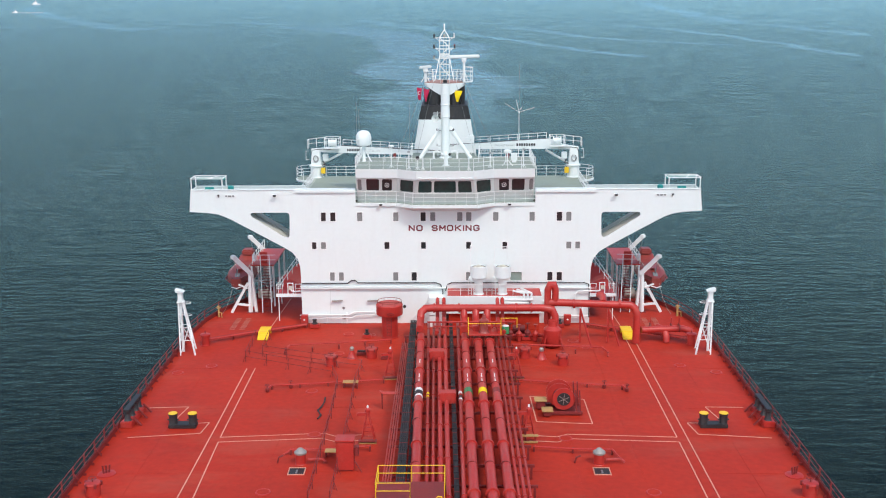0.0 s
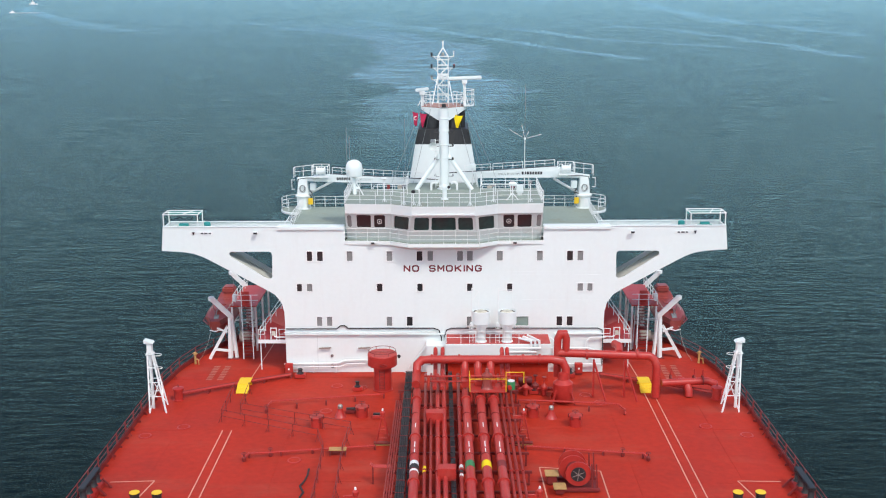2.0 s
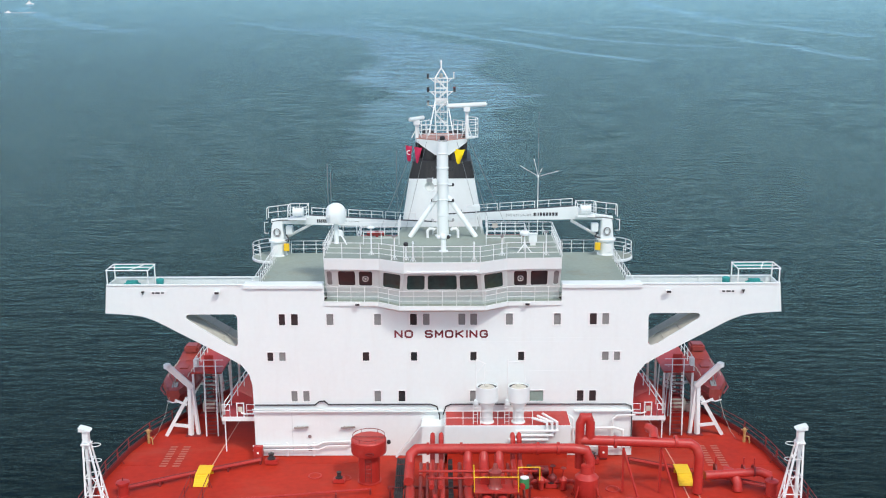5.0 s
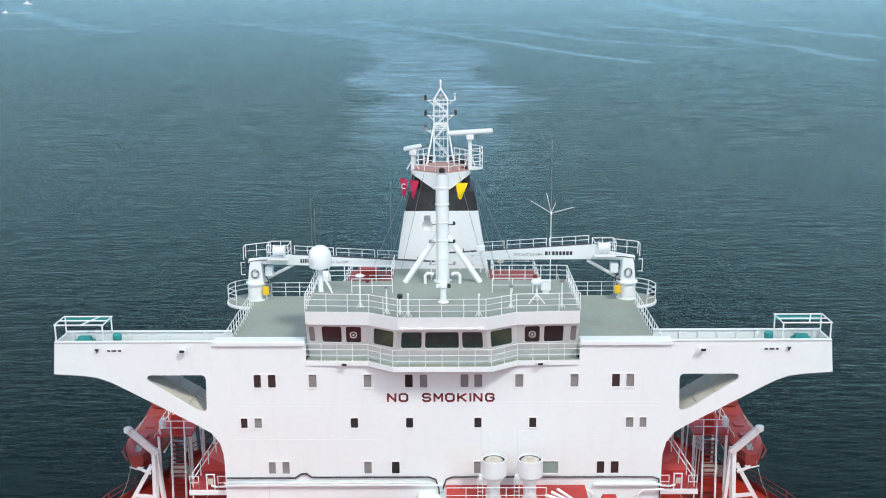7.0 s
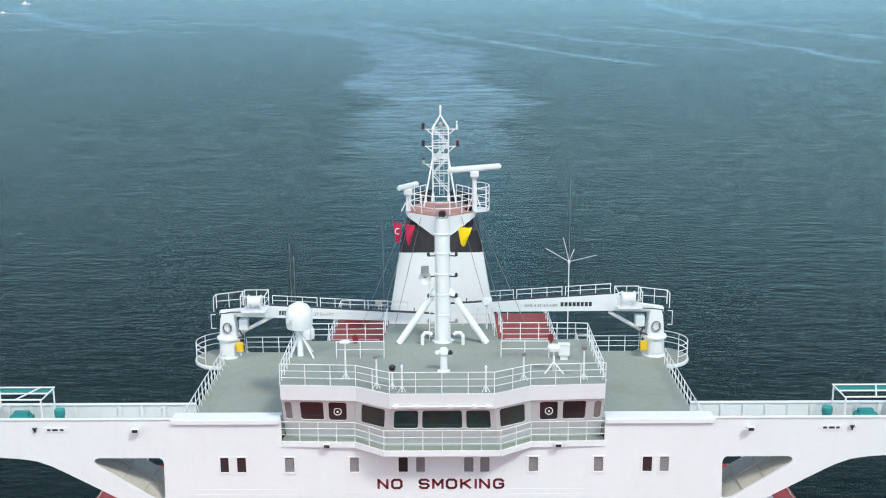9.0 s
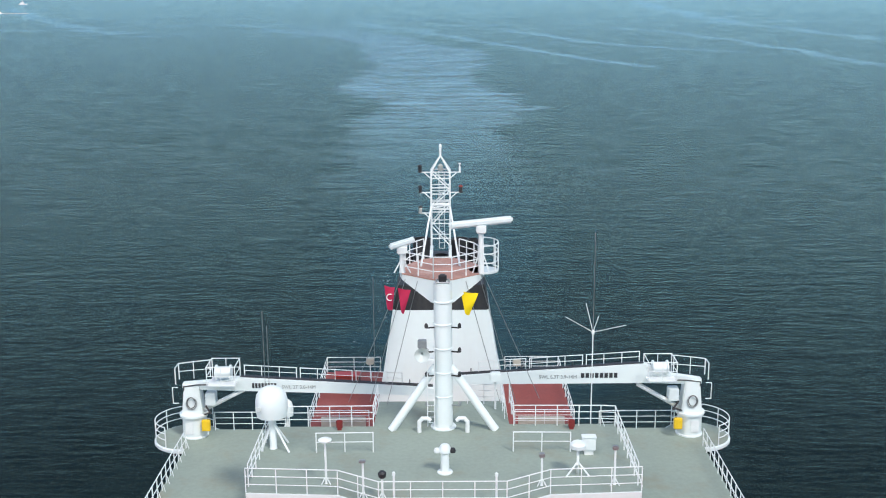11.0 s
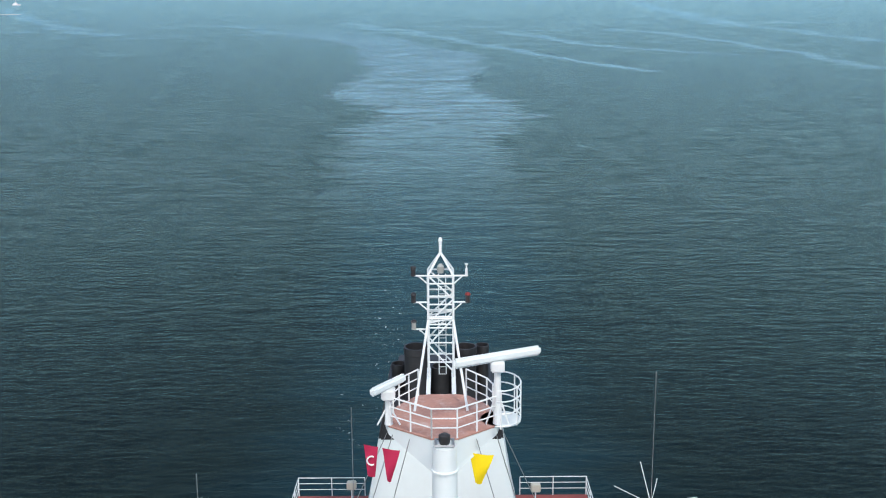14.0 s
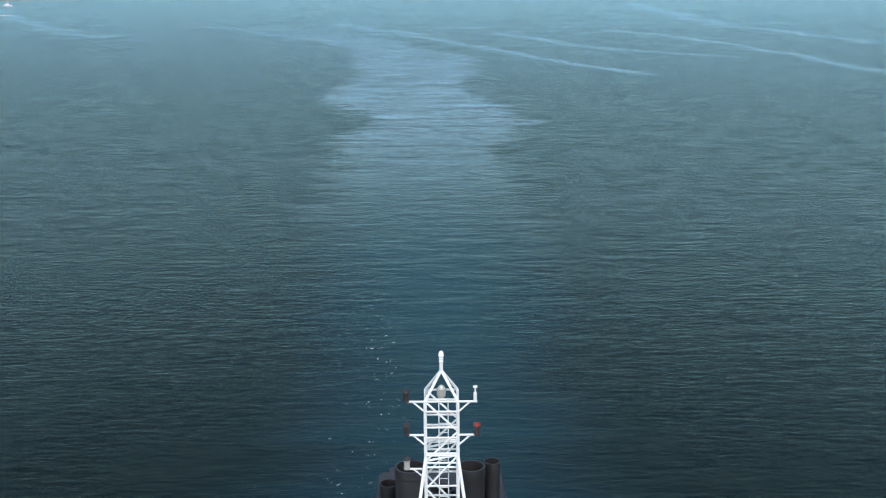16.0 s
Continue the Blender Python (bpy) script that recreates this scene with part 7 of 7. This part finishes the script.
# valve platform over the pipes
t = thing("valve_platform", "red valve platform on struts with yellow rails", "platform", (3.4, -9.3, 0))
part("floor", box(B(), -1.35, 1.5, -1.0, 0.9, 2.0, 2.08), PIPE, t)
for x in (-1.2, 1.35):
    for y in (-0.85, 0.75):
        part("strut", obox(B(), (x * 0.8, y, 0.1), (x, y, 2.0), 0.08, 0.08), PIPE, t)
part("valve_body", lathe(B(), (0.0, -0.2, 2.08), [(0.5, 0), (0.42, 0.08), (0.36, 0.2), (0.34, 0.9), (0.42, 0.95), (0.42, 1.1), (0.2, 1.25), (0.12, 1.6)], 16), ORANGE, t)
part("drum", lathe(B(), (1.9, 0.1, 1.9), [(0.32, 0), (0.32, 0.6), (0.3, 0.64), (0.001, 0.66)], 16), GREENP, t, "small green drum")
part("drum_lid", lathe(B(), (1.9, 0.1, 2.56), [(0.28, 0), (0.28, 0.04), (0.001, 0.05)], 16), RAILW, t)
part("yellow_rail", tube(B(), [(-1.35, -0.95, 2.08), (-1.35, -0.95, 3.1), (1.45, -0.95, 3.1), (1.45, -0.95, 2.08)], 0.035, 6), YELLOW, t)
part("yellow_rail", tube(B(), [(1.5, 0.3, 2.08), (1.5, 0.3, 3.2), (2.9, 0.3, 3.2), (2.9, 0.3, 2.3)], 0.035, 6), YELLOW, t)
part("yellow_rail", tube(B(), [(-1.35, -0.95, 3.1), (-1.35, 0.85, 3.1), (-1.35, 0.85, 2.08)], 0.035, 6), YELLOW, t)

# ---- catwalk platform over the pipes with yellow rails ----
t = thing("crossing_platform", "red crossing platform with yellow rails over the pipes", "platform", (-1.75, -40.0, 0))
part("floor", box(B(), -2.0, 2.0, -1.2, 1.2, 1.95, 2.03), REDDARK, t)
for x in (-1.9, 1.9):
    for y in (-1.1, 1.1):
        part("leg", box(B(), x - 0.06, x + 0.06, y - 0.06, y + 0.06, 0, 1.95), PIPE, t)
for h in (0.55, 1.05):
    part("yellow_rail", tube(B(), [(-2.0, -1.2, 2.03 + h), (-2.0, 1.2, 2.03 + h), (2.0, 1.2, 2.03 + h), (2.0, -1.2, 2.03 + h)], 0.028, 6), YELLOW, t)
    part("yellow_rail", tube(B(), [(-2.0, -1.2, 2.03 + h), (0.0, -1.2, 2.03 + h), (0.0, -1.2, 2.03)], 0.028, 6), YELLOW, t)
for x, y in ((-2.0, 1.2), (0, 1.2), (2.0, 1.2), (-2.0, -1.2), (2.0, -1.2), (0.0, -1.2)):
    part("rail_post", tube(B(), [(x, y, 2.03), (x, y, 3.08)], 0.028, 6), YELLOW, t)
t = thing("fire_monitor", "yellow fire monitor nozzle beside the crossing platform", "fire monitor", (0.2, -41.8, 0))
part("stand", lathe(B(), (0, 0, 0), [(0.2, 0), (0.14, 0.1), (0.14, 1.6)], 10), BLACK, t)
part("nozzle", tube(B(), [(-0.5, 0, 1.75), (0, 0, 1.85), (0.5, 0.1, 2.1)], 0.14, 10), YELLOW, t)
part("wheel", tube(B(), [(-0.25 + 0.2 * math.cos(k), 0.1, 2.3 + 0.2 * math.sin(k)) for k in range(6)], 0.04, 5, close=True), YELLOW, t)

# ---- monitor stands either side of the pipe rack ----
def stand(x, y, basket):
    t = thing("monitor_stand", "red tripod stand with a small basket beside the pipes", "stand", (x, y, 0), "monitor stands")
    for dx, dy in ((-0.5, -0.5), (0.5, -0.5), (0.45, 0.5), (-0.45, 0.5)):
        part("leg", obox(B(), (dx, dy, 0), (dx * 0.2, dy * 0.2, 1.9), 0.07, 0.07), PIPE, t)
    for z in (0.5, 1.1):
        k = 1 - z / 1.9 * 0.8
        part("brace", tube(B(), [(-0.5 * k, -0.5 * k, z), (0.5 * k, -0.5 * k, z), (0.5 * k, 0.5 * k, z), (-0.5 * k, 0.5 * k, z)], 0.03, 5, close=True), PIPE, t)
    part("head", lathe(B(), (0, 0, 1.85), [(0.16, 0), (0.14, 0.25), (0.2, 0.3), (0.2, 0.5), (0.08, 0.6)], 10), PIPE, t)
    part("lamp", lathe(B(), (0, 0, 2.45), [(0.06, 0), (0.08, 0.06), (0.05, 0.18)], 8), FOAMW, t)
    part("arm", obox(B(), (0, 0, 2.0), (-0.75, -0.1, 2.0), 0.16, 0.2), PIPE, t)
    part("tray", box(B(), -0.65, 0.65, -0.75, -0.35, 0.5 if basket else 0.18, 0.56 if basket else 0.24, 0.01), TAN if basket else REDDARK, t)
    part("tray", box(B(), -0.62, 0.62, -0.7, -0.5, 0.02, 0.1), TAN, t)


stand(-5.25, -27.95, False)
stand(6.05, -27.8, True)
stand(-4.4, -15.1, False)
stand(5.9, -15.1, False)

# ---- hose winch on the painted square ----
t = thing("mooring_winch", "dark red hose winch with round drum flanges", "winch", (9.1, -22.8, 0))
part("bed", box(B(), -1.35, 1.3, -0.55, -0.25, 0.08, 0.24, 0.02), REDDARK, t)
part("bed", box(B(), -1.35, 1.3, 1.2, 1.5, 0.08, 0.24, 0.02), REDDARK, t)
part("bed_foot", box(B(), -1.3, 1.25, -0.5, 1.45, 0.0, 0.08), REDDARK, t)
part("drum", tube(B(), [(-0.3, -0.1, 1.15), (-0.3, 1.6, 1.15)], 0.52, 20), REDDARK, t)
for y in (-0.15, 0.75, 1.6):
    part("drum_flange", tube(B(), [(-0.1 if y < 0 else -0.35, y - 0.05, 1.15), (-0.1 if y < 0 else -0.35, y + 0.05, 1.15)], 0.92 if y > 0 else 0.85, 24), PIPE, t)
part("drum_face", tube(B(), [(-0.1, -0.26, 1.15), (-0.1, -0.19, 1.15)], 0.5, 20), BLACK, t)
bm = B()
for k in range(3):
    a = k * math.pi / 3 + 0.4
    obox(bm, (-0.1 - 0.42 * math.cos(a), -0.29, 1.15 - 0.42 * math.sin(a)), (-0.1 + 0.42 * math.cos(a), -0.29, 1.15 + 0.42 * math.sin(a)), 0.03, 0.035)
part("spokes", bm, ALU, t)
for x in (0.85, 1.15):
    part("upright", obox(B(), (x, -0.3, 0.2), (x - 0.1, -0.3, 1.9), 0.1, 0.1), REDDARK, t)
    part("upright", obox(B(), (x, 1.3, 0.2), (x - 0.1, 1.3, 2.0), 0.1, 0.1), REDDARK, t)
part("motor", box(B(), 0.4, 1.0, 0.2, 1.0, 0.6, 1.2, 0.06), REDDARK, t)
part("bracket", obox(B(), (-0.9, 0.9, 0.2), (-0.6, 0.8, 1.9), 0.1, 0.1), REDDARK, t)
for dx, dy, w, h in ((-1.75, 0.9, 0.62, 0.75), (-1.35, -0.55, 0.55, 0.5)):
    t = thing("control_locker", "tan-lidded control locker beside the winch", "locker", (9.1 + dx, -22.8 + dy, 0), "winch lockers")
    part("lid", box(B(), -w / 2 - 0.15, w / 2 + 0.15, -0.5, 0.5, h - 0.06, h, 0.02), TAN, t)
    part("body", box(B(), -w / 2, w / 2, -0.42, 0.42, 0.12, h - 0.06, 0.02), REDDARK, t)
    part("foot", box(B(), -w / 2 + 0.1, w / 2 - 0.1, -0.3, 0.3, 0, 0.12), REDDARK, t)

# ---- mooring bitts with yellow tops ----
for x in (-19.05, 19.7):
    t = thing("mooring_bitts", "black twin mooring bitts with yellow tops", "bollard", (x, -25.1, deck_z(19)), "mooring bitts")
    part("bed", box(B(), -1.0, 1.0, -0.42, 0.42, 0, 0.3, 0.04), BLACK, t)
    for dx in (-0.72, 0.72):
        b = part("bollard", lathe(B(), (dx, 0, 0.3), [(0.32, 0), (0.3, 0.05), (0.3, 0.6), (0.34, 0.64), (0.34, 0.74)], 18), BLACK, t)
        part("top", lathe(B(), (dx, 0, 1.04), [(0.34, 0), (0.33, 0.04), (0.001, 0.05)], 18), YELLOW, b)
        part("lug", tube(B(), [(dx - 0.42, 0, 0.55), (dx + 0.42, 0, 0.55)], 0.06, 6), BLACK, b)
# roller chocks at the rail
for x, s in ((-23.2, -1), (23.75, 1)):
    t = thing("roller_chock", "black roller chock on a red seat at the deck edge", "chock", (x, -23.6, deck_z(23)), "roller chocks")
    part("seat", box(B(), -0.45, 0.45, -1.7, 1.9, 0, 0.45, 0.05), PIPE, t)
    for k, y in enumerate((-1.2, -0.2, 0.8, 1.5)):
        part("roller", lathe(B(), (0, y, 0.45), [(0.3, 0), (0.22, 0.1), (0.2, 0.6), (0.3, 0.7), (0.3, 0.8)], 12), BLACK, t)
    part("head_bar", box(B(), -0.22, 0.22, -1.5, 1.8, 1.25, 1.36, 0.03), BLACK, t)
    for y in (-1.2, 0.2, 1.4):
        part("knee", obox(B(), (-s * 0.4, y, 0.7), (-s * 1.0, y, 0.02), 0.1, 0.12), REDDARK, t)


# ---- tank hatches, vents, small fittings ----
def hatch(x, y, h=0.75, r=0.46):
    t = thing("tank_hatch", "round red tank hatch with a hand-wheel lid", "hatch", (x, y, deck_z(x)), "tank hatches")
    part("coaming", lathe(B(), (0, 0, 0), [(r, 0), (r, h), (r * 1.12, h + 0.02), (r * 1.12, h + 0.09)], 18), PIPE, t)
    part("lid", lathe(B(), (0, 0, h + 0.09), [(r * 1.12, 0), (r * 1.05, 0.06), (0.001, 0.11)], 18), PIPE, t)
    part("wheel", tube(B(), [(0.24 * math.cos(k * math.pi / 5), 0.24 * math.sin(k * math.pi / 5), h + 0.42) for k in range(10)], 0.03, 5, close=True), REDDARK, t)
    part("stem", tube(B(), [(0, 0, h + 0.15), (0, 0, h + 0.42)], 0.04, 6), REDDARK, t)
    for k in range(5):
        a = k * 2 * math.pi / 5 + 0.3
        part("dog", box(B(), r * 1.12 * math.cos(a) - 0.07, r * 1.12 * math.cos(a) + 0.07, r * 1.12 * math.sin(a) - 0.07, r * 1.12 * math.sin(a) + 0.07, h - 0.1, h + 0.16), REDDARK, t)


for x, y in ((-9.65, -12.1), (-6.35, -10.1), (10.05, -11.9), (6.95, -10.1), (-22.05, -36.1), (23.15, -36.1)):
    hatch(x, y)


def gauge(x, y, lid=True):
    t = thing("level_gauge_vent", "red cone vent with a dull metal cap", "vent", (x, y, deck_z(x)), "capped vents")
    part("cone", lathe(B(), (0, 0, 0), [(0.48, 0), (0.42, 0.04), (0.2, 0.62), (0.2, 0.7)], 14), PIPE, t)
    part("cap", lathe(B(), (0, 0, 0.68), [(0.17, 0), (0.2, 0.05), (0.2, 0.24), (0.13, 0.33), (0.001, 0.36)], 14), ALU, t)


gauge(-8.05, -10.1)
gauge(8.35, -10.4)
for x, y in ((-9.5, -31.7), (10.5, -31.7)):
    t = thing("gas_vent", "red drum vent with a dull metal lid", "vent", (x, y, deck_z(x)), "lidded vents")
    part("drum", lathe(B(), (0, 0, 0), [(0.4, 0), (0.36, 0.05), (0.36, 0.75)], 16), PIPE, t)
    part("lid", lathe(B(), (0, 0, 0.75), [(0.42, 0), (0.42, 0.05), (0.42, 0.12), (0.26, 0.24), (0.14, 0.36), (0.001, 0.4)], 20), ALU, t)
    part("side_pipe", tube(B(), [(0.5, 0, 0.3), (1.5, 0.1, 0.3), (1.7, -0.1, 0.15)], 0.08, 6), PIPE, t)
    part("crank", tube(B(), [(-1.6, 0.1, 0), (-1.5, 0.1, 0.4), (-1.2, 0.1, 0.55)], 0.06, 6), REDDARK, t)
    t = thing("deck_grating", "square black deck opening with a pale painted rim", "grating", (x - 0.1 + (0.15 if x > 0 else 0), -32.95, deck_z(x) + 0.004), "deck gratings")
    part("rim", plate([(-0.56, -0.56), (0.56, -0.56), (0.56, 0.56), (-0.56, 0.56)], [[(-0.5, -0.5), (0.5, -0.5), (0.5, 0.5), (-0.5, 0.5)]], 0, 0.06), LINE, t).rotation_euler = (radians(90), 0, 0)
    part("grid", box(B(), -0.5, 0.5, -0.5, 0.5, -0.03, 0.01), BLACK, t)
    part("latch", box(B(), -0.06, 0.06, -0.3, 0.2, 0.01, 0.05), STEEL, t)
for x, y in ((-9.2, -26.9), (8.7, -27.6), (-22.4, -13.5), (-19.9, -11.9), (22.7, -13.5), (20.0, -11.9), (-10.5, -18.2), (9.8, -18.6), (-11.3, -36.0), (-9.3, -9.0), (12.6, -7.2), (9.6, -6.1), (-9.0, -3.4), (-6.9, -3.8), (13.4, -36.0), (11.6, -5.5)):
    t = thing("manhole_cover", "flush round red manhole cover", "manhole", (x, y, deck_z(x)), "manhole covers")
    part("ring", lathe(B(), (0, 0, 0), [(0.5, 0), (0.48, 0.07), (0.4, 0.07), (0.38, 0.03)], 20), PIPE, t)
    part("cover", lathe(B(), (0, 0, 0.005), [(0.38, 0), (0.38, 0.05), (0.001, 0.06)], 20), DECK, t)
for x, y in ((-22.2, -33.0), (23.1, -33.2)):
    t = thing("fairlead_stump", "low red stump with upright pins on a disc", "fairlead", (x, y, deck_z(x)), "pin stumps")
    part("disc", lathe(B(), (0, 0, 0), [(0.6, 0), (0.6, 0.05), (0.3, 0.1)], 18), PIPE, t)
    for dx, dy in ((0, 0), (0.15, 0.1), (-0.15, -0.1)):
        part("pin", tube(B(), [(dx, dy, 0.08), (dx * 1.4, dy, 0.62)], 0.06, 6), REDDARK, t)


def low_pipe(pts, r, label):
    t = thing("deck_pipe", label, "pipe", (0, 0, 0), "low deck pipes")
    part("pipe", tube(B(), pts, r, 8), PIPE, t)
    a, c = Vector(pts[0]), Vector(pts[-2])
    n = max(2, int((c - a).length / 2.2))
    for k in range(n + 1):
        p = a.lerp(c, k / n)
        part("saddle", box(B(), p.x - 0.06, p.x + 0.06, p.y - 0.12, p.y + 0.12, deck_z(p.x), p.z), REDDARK, t)


low_pipe([(-4.9, -6.2, 0.35), (-13.0, -7.6, 0.35), (-13.8, -7.8, 0.35), (-14.0, -9.0, 0.35), (-14.0, -9.2, 0.0)], 0.07, "red tank branch pipe ending in an elbow")
low_pipe([(6.0, -7.6, 0.35), (13.0, -8.3, 0.35), (13.8, -8.5, 0.35), (14.2, -9.6, 0.3), (14.2, -9.8, 0.0)], 0.08, "red tank branch pipe ending in an elbow")
low_pipe([(-4.9, -16.4, 0.3), (-12.0, -17.4, 0.25), (-13.8, -17.6, 0.25), (-14.05, -18.2, 0.1)], 0.075, "slim red tank branch pipe with valves")
low_pipe([(6.0, -16.5, 0.3), (12.0, -17.4, 0.25), (14.2, -17.7, 0.25), (14.5, -18.3, 0.1)], 0.075, "slim red tank branch pipe with valves")
low_pipe([(-5.0, -29.7, 0.35), (-8.0, -30.1, 0.3), (-10.4, -30.2, 0.3), (-10.8, -30.5, 0.1)], 0.07, "slim red tank branch pipe")
low_pipe([(6.3, -29.8, 0.35), (9.0, -30.1, 0.3), (11.6, -30.2, 0.3), (12.0, -31.2, 0.1)], 0.07, "slim red tank branch pipe")
for x, y in ((-14.05, -18.2), (-12.3, -17.4), (14.5, -18.2), (12.8, -17.5), (-14.0, -9.1)):
    t = thing("branch_valve", "small dark red valve with a hand wheel", "valve", (x, y, deck_z(x)), "branch valves")
    part("body", lathe(B(), (0, 0, 0), [(0.12, 0), (0.15, 0.12), (0.15, 0.3), (0.06, 0.38), (0.04, 0.6)], 10), REDDARK, t)
    part("wheel", tube(B(), [(0.17 * math.cos(k * math.pi / 4), 0.17 * math.sin(k * math.pi / 4), 0.6) for k in range(8)], 0.03, 5, close=True), REDDARK, t)
t = thing("mooring_rope", "short length of black rope lying on the deck", "rope", (-9.3, -22.0, 0.06))
part("rope", tube(B(), [(0.05, 2.2, 0), (0.1, 1.2, 0.02), (0.0, 0.3, 0), (-0.2, -0.5, 0.02), (0.15, -1.4, 0), (0.0, -2.1, 0)], 0.07, 6), RUBBER, t)
for x, y in ((-7.9, -9.3), (-5.7, -10.4)):
    t = thing("hose_saddle", "dark green-brown hose rest on the deck", "hose rest", (x + 0.6, y, 0), "hose rests")
    part("frame", box(B(), -0.4, 0.4, -0.3, 0.3, 0, 0.25, 0.03), REDDARK, t)
    part("hose", tube(B(), [(-0.35, 0, 0.32), (0.35, 0, 0.32)], 0.1, 10), BLACK, t)
# handrailed footway from the ramp to the crossing platform
for off, nm in ((0, "a"), (1.25, "b")):
    t = thing("footway_railing", "thin red handrail beside the footway on deck", "railing", (0, 0, 0), "footway rails")
    pts = [(-17.3 + off, -5.2, 0), (-17.1 + off, -11.2 + off, 0), (-9.2 + off, -15.0 + off * 0.6, 0), (-8.5 + off * 1.1, -17.6, 0), (-8.3 + off * 1.1, -24.0, 0), (-8.2 + off * 1.1, -38.0, 0)]
    if off:
        pts = [pts[0], (-15.9, -9.8, 0), (-6.9, -13.6, 0), *pts[3:]]
    for p in lay([Vector(q) for q in pts], 2.2):
        bm = tube(B(), [p, p + Vector((0, 0, 1.0))], 0.03, 5)
        tube(bm, [p + Vector((0, 0, 0.55)), p + Vector((0.22 if off else -0.22, -0.15, 0))], 0.025, 5)
        part("post", bm, REDDARK, t)
    for h in (0.5, 1.0):
        part("hand_rail", tube(B(), [Vector(q) + Vector((0, 0, h)) for q in pts], 0.026, 5), REDDARK, t)
for x, y in ((-7.5, -17.3), (-7.35, -30.7)):
    t = thing("footway_step", "faded tan step grating on the footway", "step", (x, y, 0), "footway steps")
    part("tread", box(B(), -0.62, 0.62, -0.3, 0.3, 0.42, 0.47), TAN, t)
    for dx in (-0.55, 0.55):
        part("leg", box(B(), dx - 0.04, dx + 0.04, -0.25, 0.25, 0, 0.42), REDDARK, t)
t = thing("deck_cabinet", "tall red equipment cabinet standing on the deck", "cabinet", (-6.35, -32.6, 0))
part("body", box(B(), -0.6, 0.55, -0.5, 0.5, 0.1, 2.1, 0.04), PIPE, t)
part("hood", box(B(), -0.66, 0.61, -0.56, 0.56, 2.1, 2.2, 0.02), PIPE, t)
part("plinth", box(B(), -0.5, 0.45, -0.4, 0.4, 0, 0.1), REDDARK, t)
part("side_box", box(B(), 0.55, 0.85, -0.3, 0.3, 1.0, 1.6, 0.03), REDDARK, t)
part("stay", tube(B(), [(0.5, -0.4, 0.9), (1.1, -0.6, 0)], 0.04, 5), REDDARK, t)
# branch loop at the conduits
t = thing("conduit_loop", "pale red expansion loop of thin pipes", "pipe", (-4.0, -22.0, 0))
for k in range(3):
    part("loop", tube(B(), [(0.6, 0.1 - 0.16 * k, 1.3), (-0.8 + 0.12 * k, 0.1 - 0.16 * k, 1.3), (-0.8 + 0.12 * k, 0.5 - 0.16 * k, 1.3)], 0.05, 6), PIPE, t)
part("stand", box(B(), -0.7, -0.6, -0.1, 0.1, 0, 1.26), REDDARK, t)
# oil spots and pale numerals painted near the davits become plain bars
for s in (-1, 1):
    for k in range(2):
        for j in range(9):
            part("painted_bar", box(B(), s * (19.3 + 0.95 * k) - 0.26, s * (19.3 + 0.95 * k) + 0.26, -1.6 + 0.42 * j, -1.38 + 0.42 * j, deck_z(18) + 0.004, deck_z(18) + 0.012), FAINT, deck)
for x in (-22.4, 22.75):
    t = thing("valve_post", "slim faded tan valve post at the ship's side", "valve", (x, 2.75, -0.2), "valve posts")
    part("post", lathe(B(), (0, 0, 0), [(0.12, 0), (0.09, 0.8), (0.15, 0.85), (0.15, 1.05), (0.06, 1.15)], 10), TAN, t)
    part("handle", tube(B(), [(-0.25, 0, 1.0), (0.25, 0, 1.0)], 0.035, 6), TAN, t)
    part("stub", tube(B(), [(0, 0, 0.5), (0.3, -0.2, 0.5), (0.35, -0.25, 0.0)], 0.05, 6), TAN, t)

# ---- other vessels far off ----
def far_boat(x, y, z, k, rz, label):
    t = thing("distant_boat", label, "boat", (x, y, z), "distant boats", rz=rz)
    bm = B()
    o = [(-10 * k, -2.6 * k), (7 * k, -2.6 * k), (11 * k, 0), (7 * k, 2.6 * k), (-10 * k, 2.6 * k)]
    part("hull", prism(bm, o, -0.5, 2.6 * k), FOAMW, t)
    part("cabin", box(B(), -6 * k, 3 * k, -2 * k, 2 * k, 2.6 * k, 6.0 * k, 0.2), FOAMW, t)
    part("bridge", box(B(), -3 * k, 1.5 * k, -1.6 * k, 1.6 * k, 6.0 * k, 8.0 * k, 0.2), GREYW, t)
    part("mast", tube(B(), [(-1 * k, 0, 8.0 * k), (-1 * k, 0, 14 * k)], 0.3 * k, 6), FOAMW, t)


far_boat(-1475.0, 3760.0, 13.4, 1.35, 10, "small white ship far off on the sea")
far_boat(-1125.0, 2700.0, -2.0, 0.7, 200, "small white motor boat far off trailing a wash")
t = thing("boat_wash", "pale wash behind the distant motor boat", "wash", (-1090.0, 2690.0, -2.3))
bm = B()
v = [bm.verts.new(p) for p in ((-32, -10, 0), (20, -14, 0.05), (42, -2, 0.05), (20, 14, 0.05), (-32, 12, 0))]
bm.faces.new(v)
r = bmesh.ops.extrude_face_region(bm, geom=bm.faces[:])
bmesh.ops.translate(bm, vec=(0, 0, 0.6), verts=[w for w in r["geom"] if isinstance(w, bmesh.types.BMVert)])
part("foam", bm, GREYW, t)
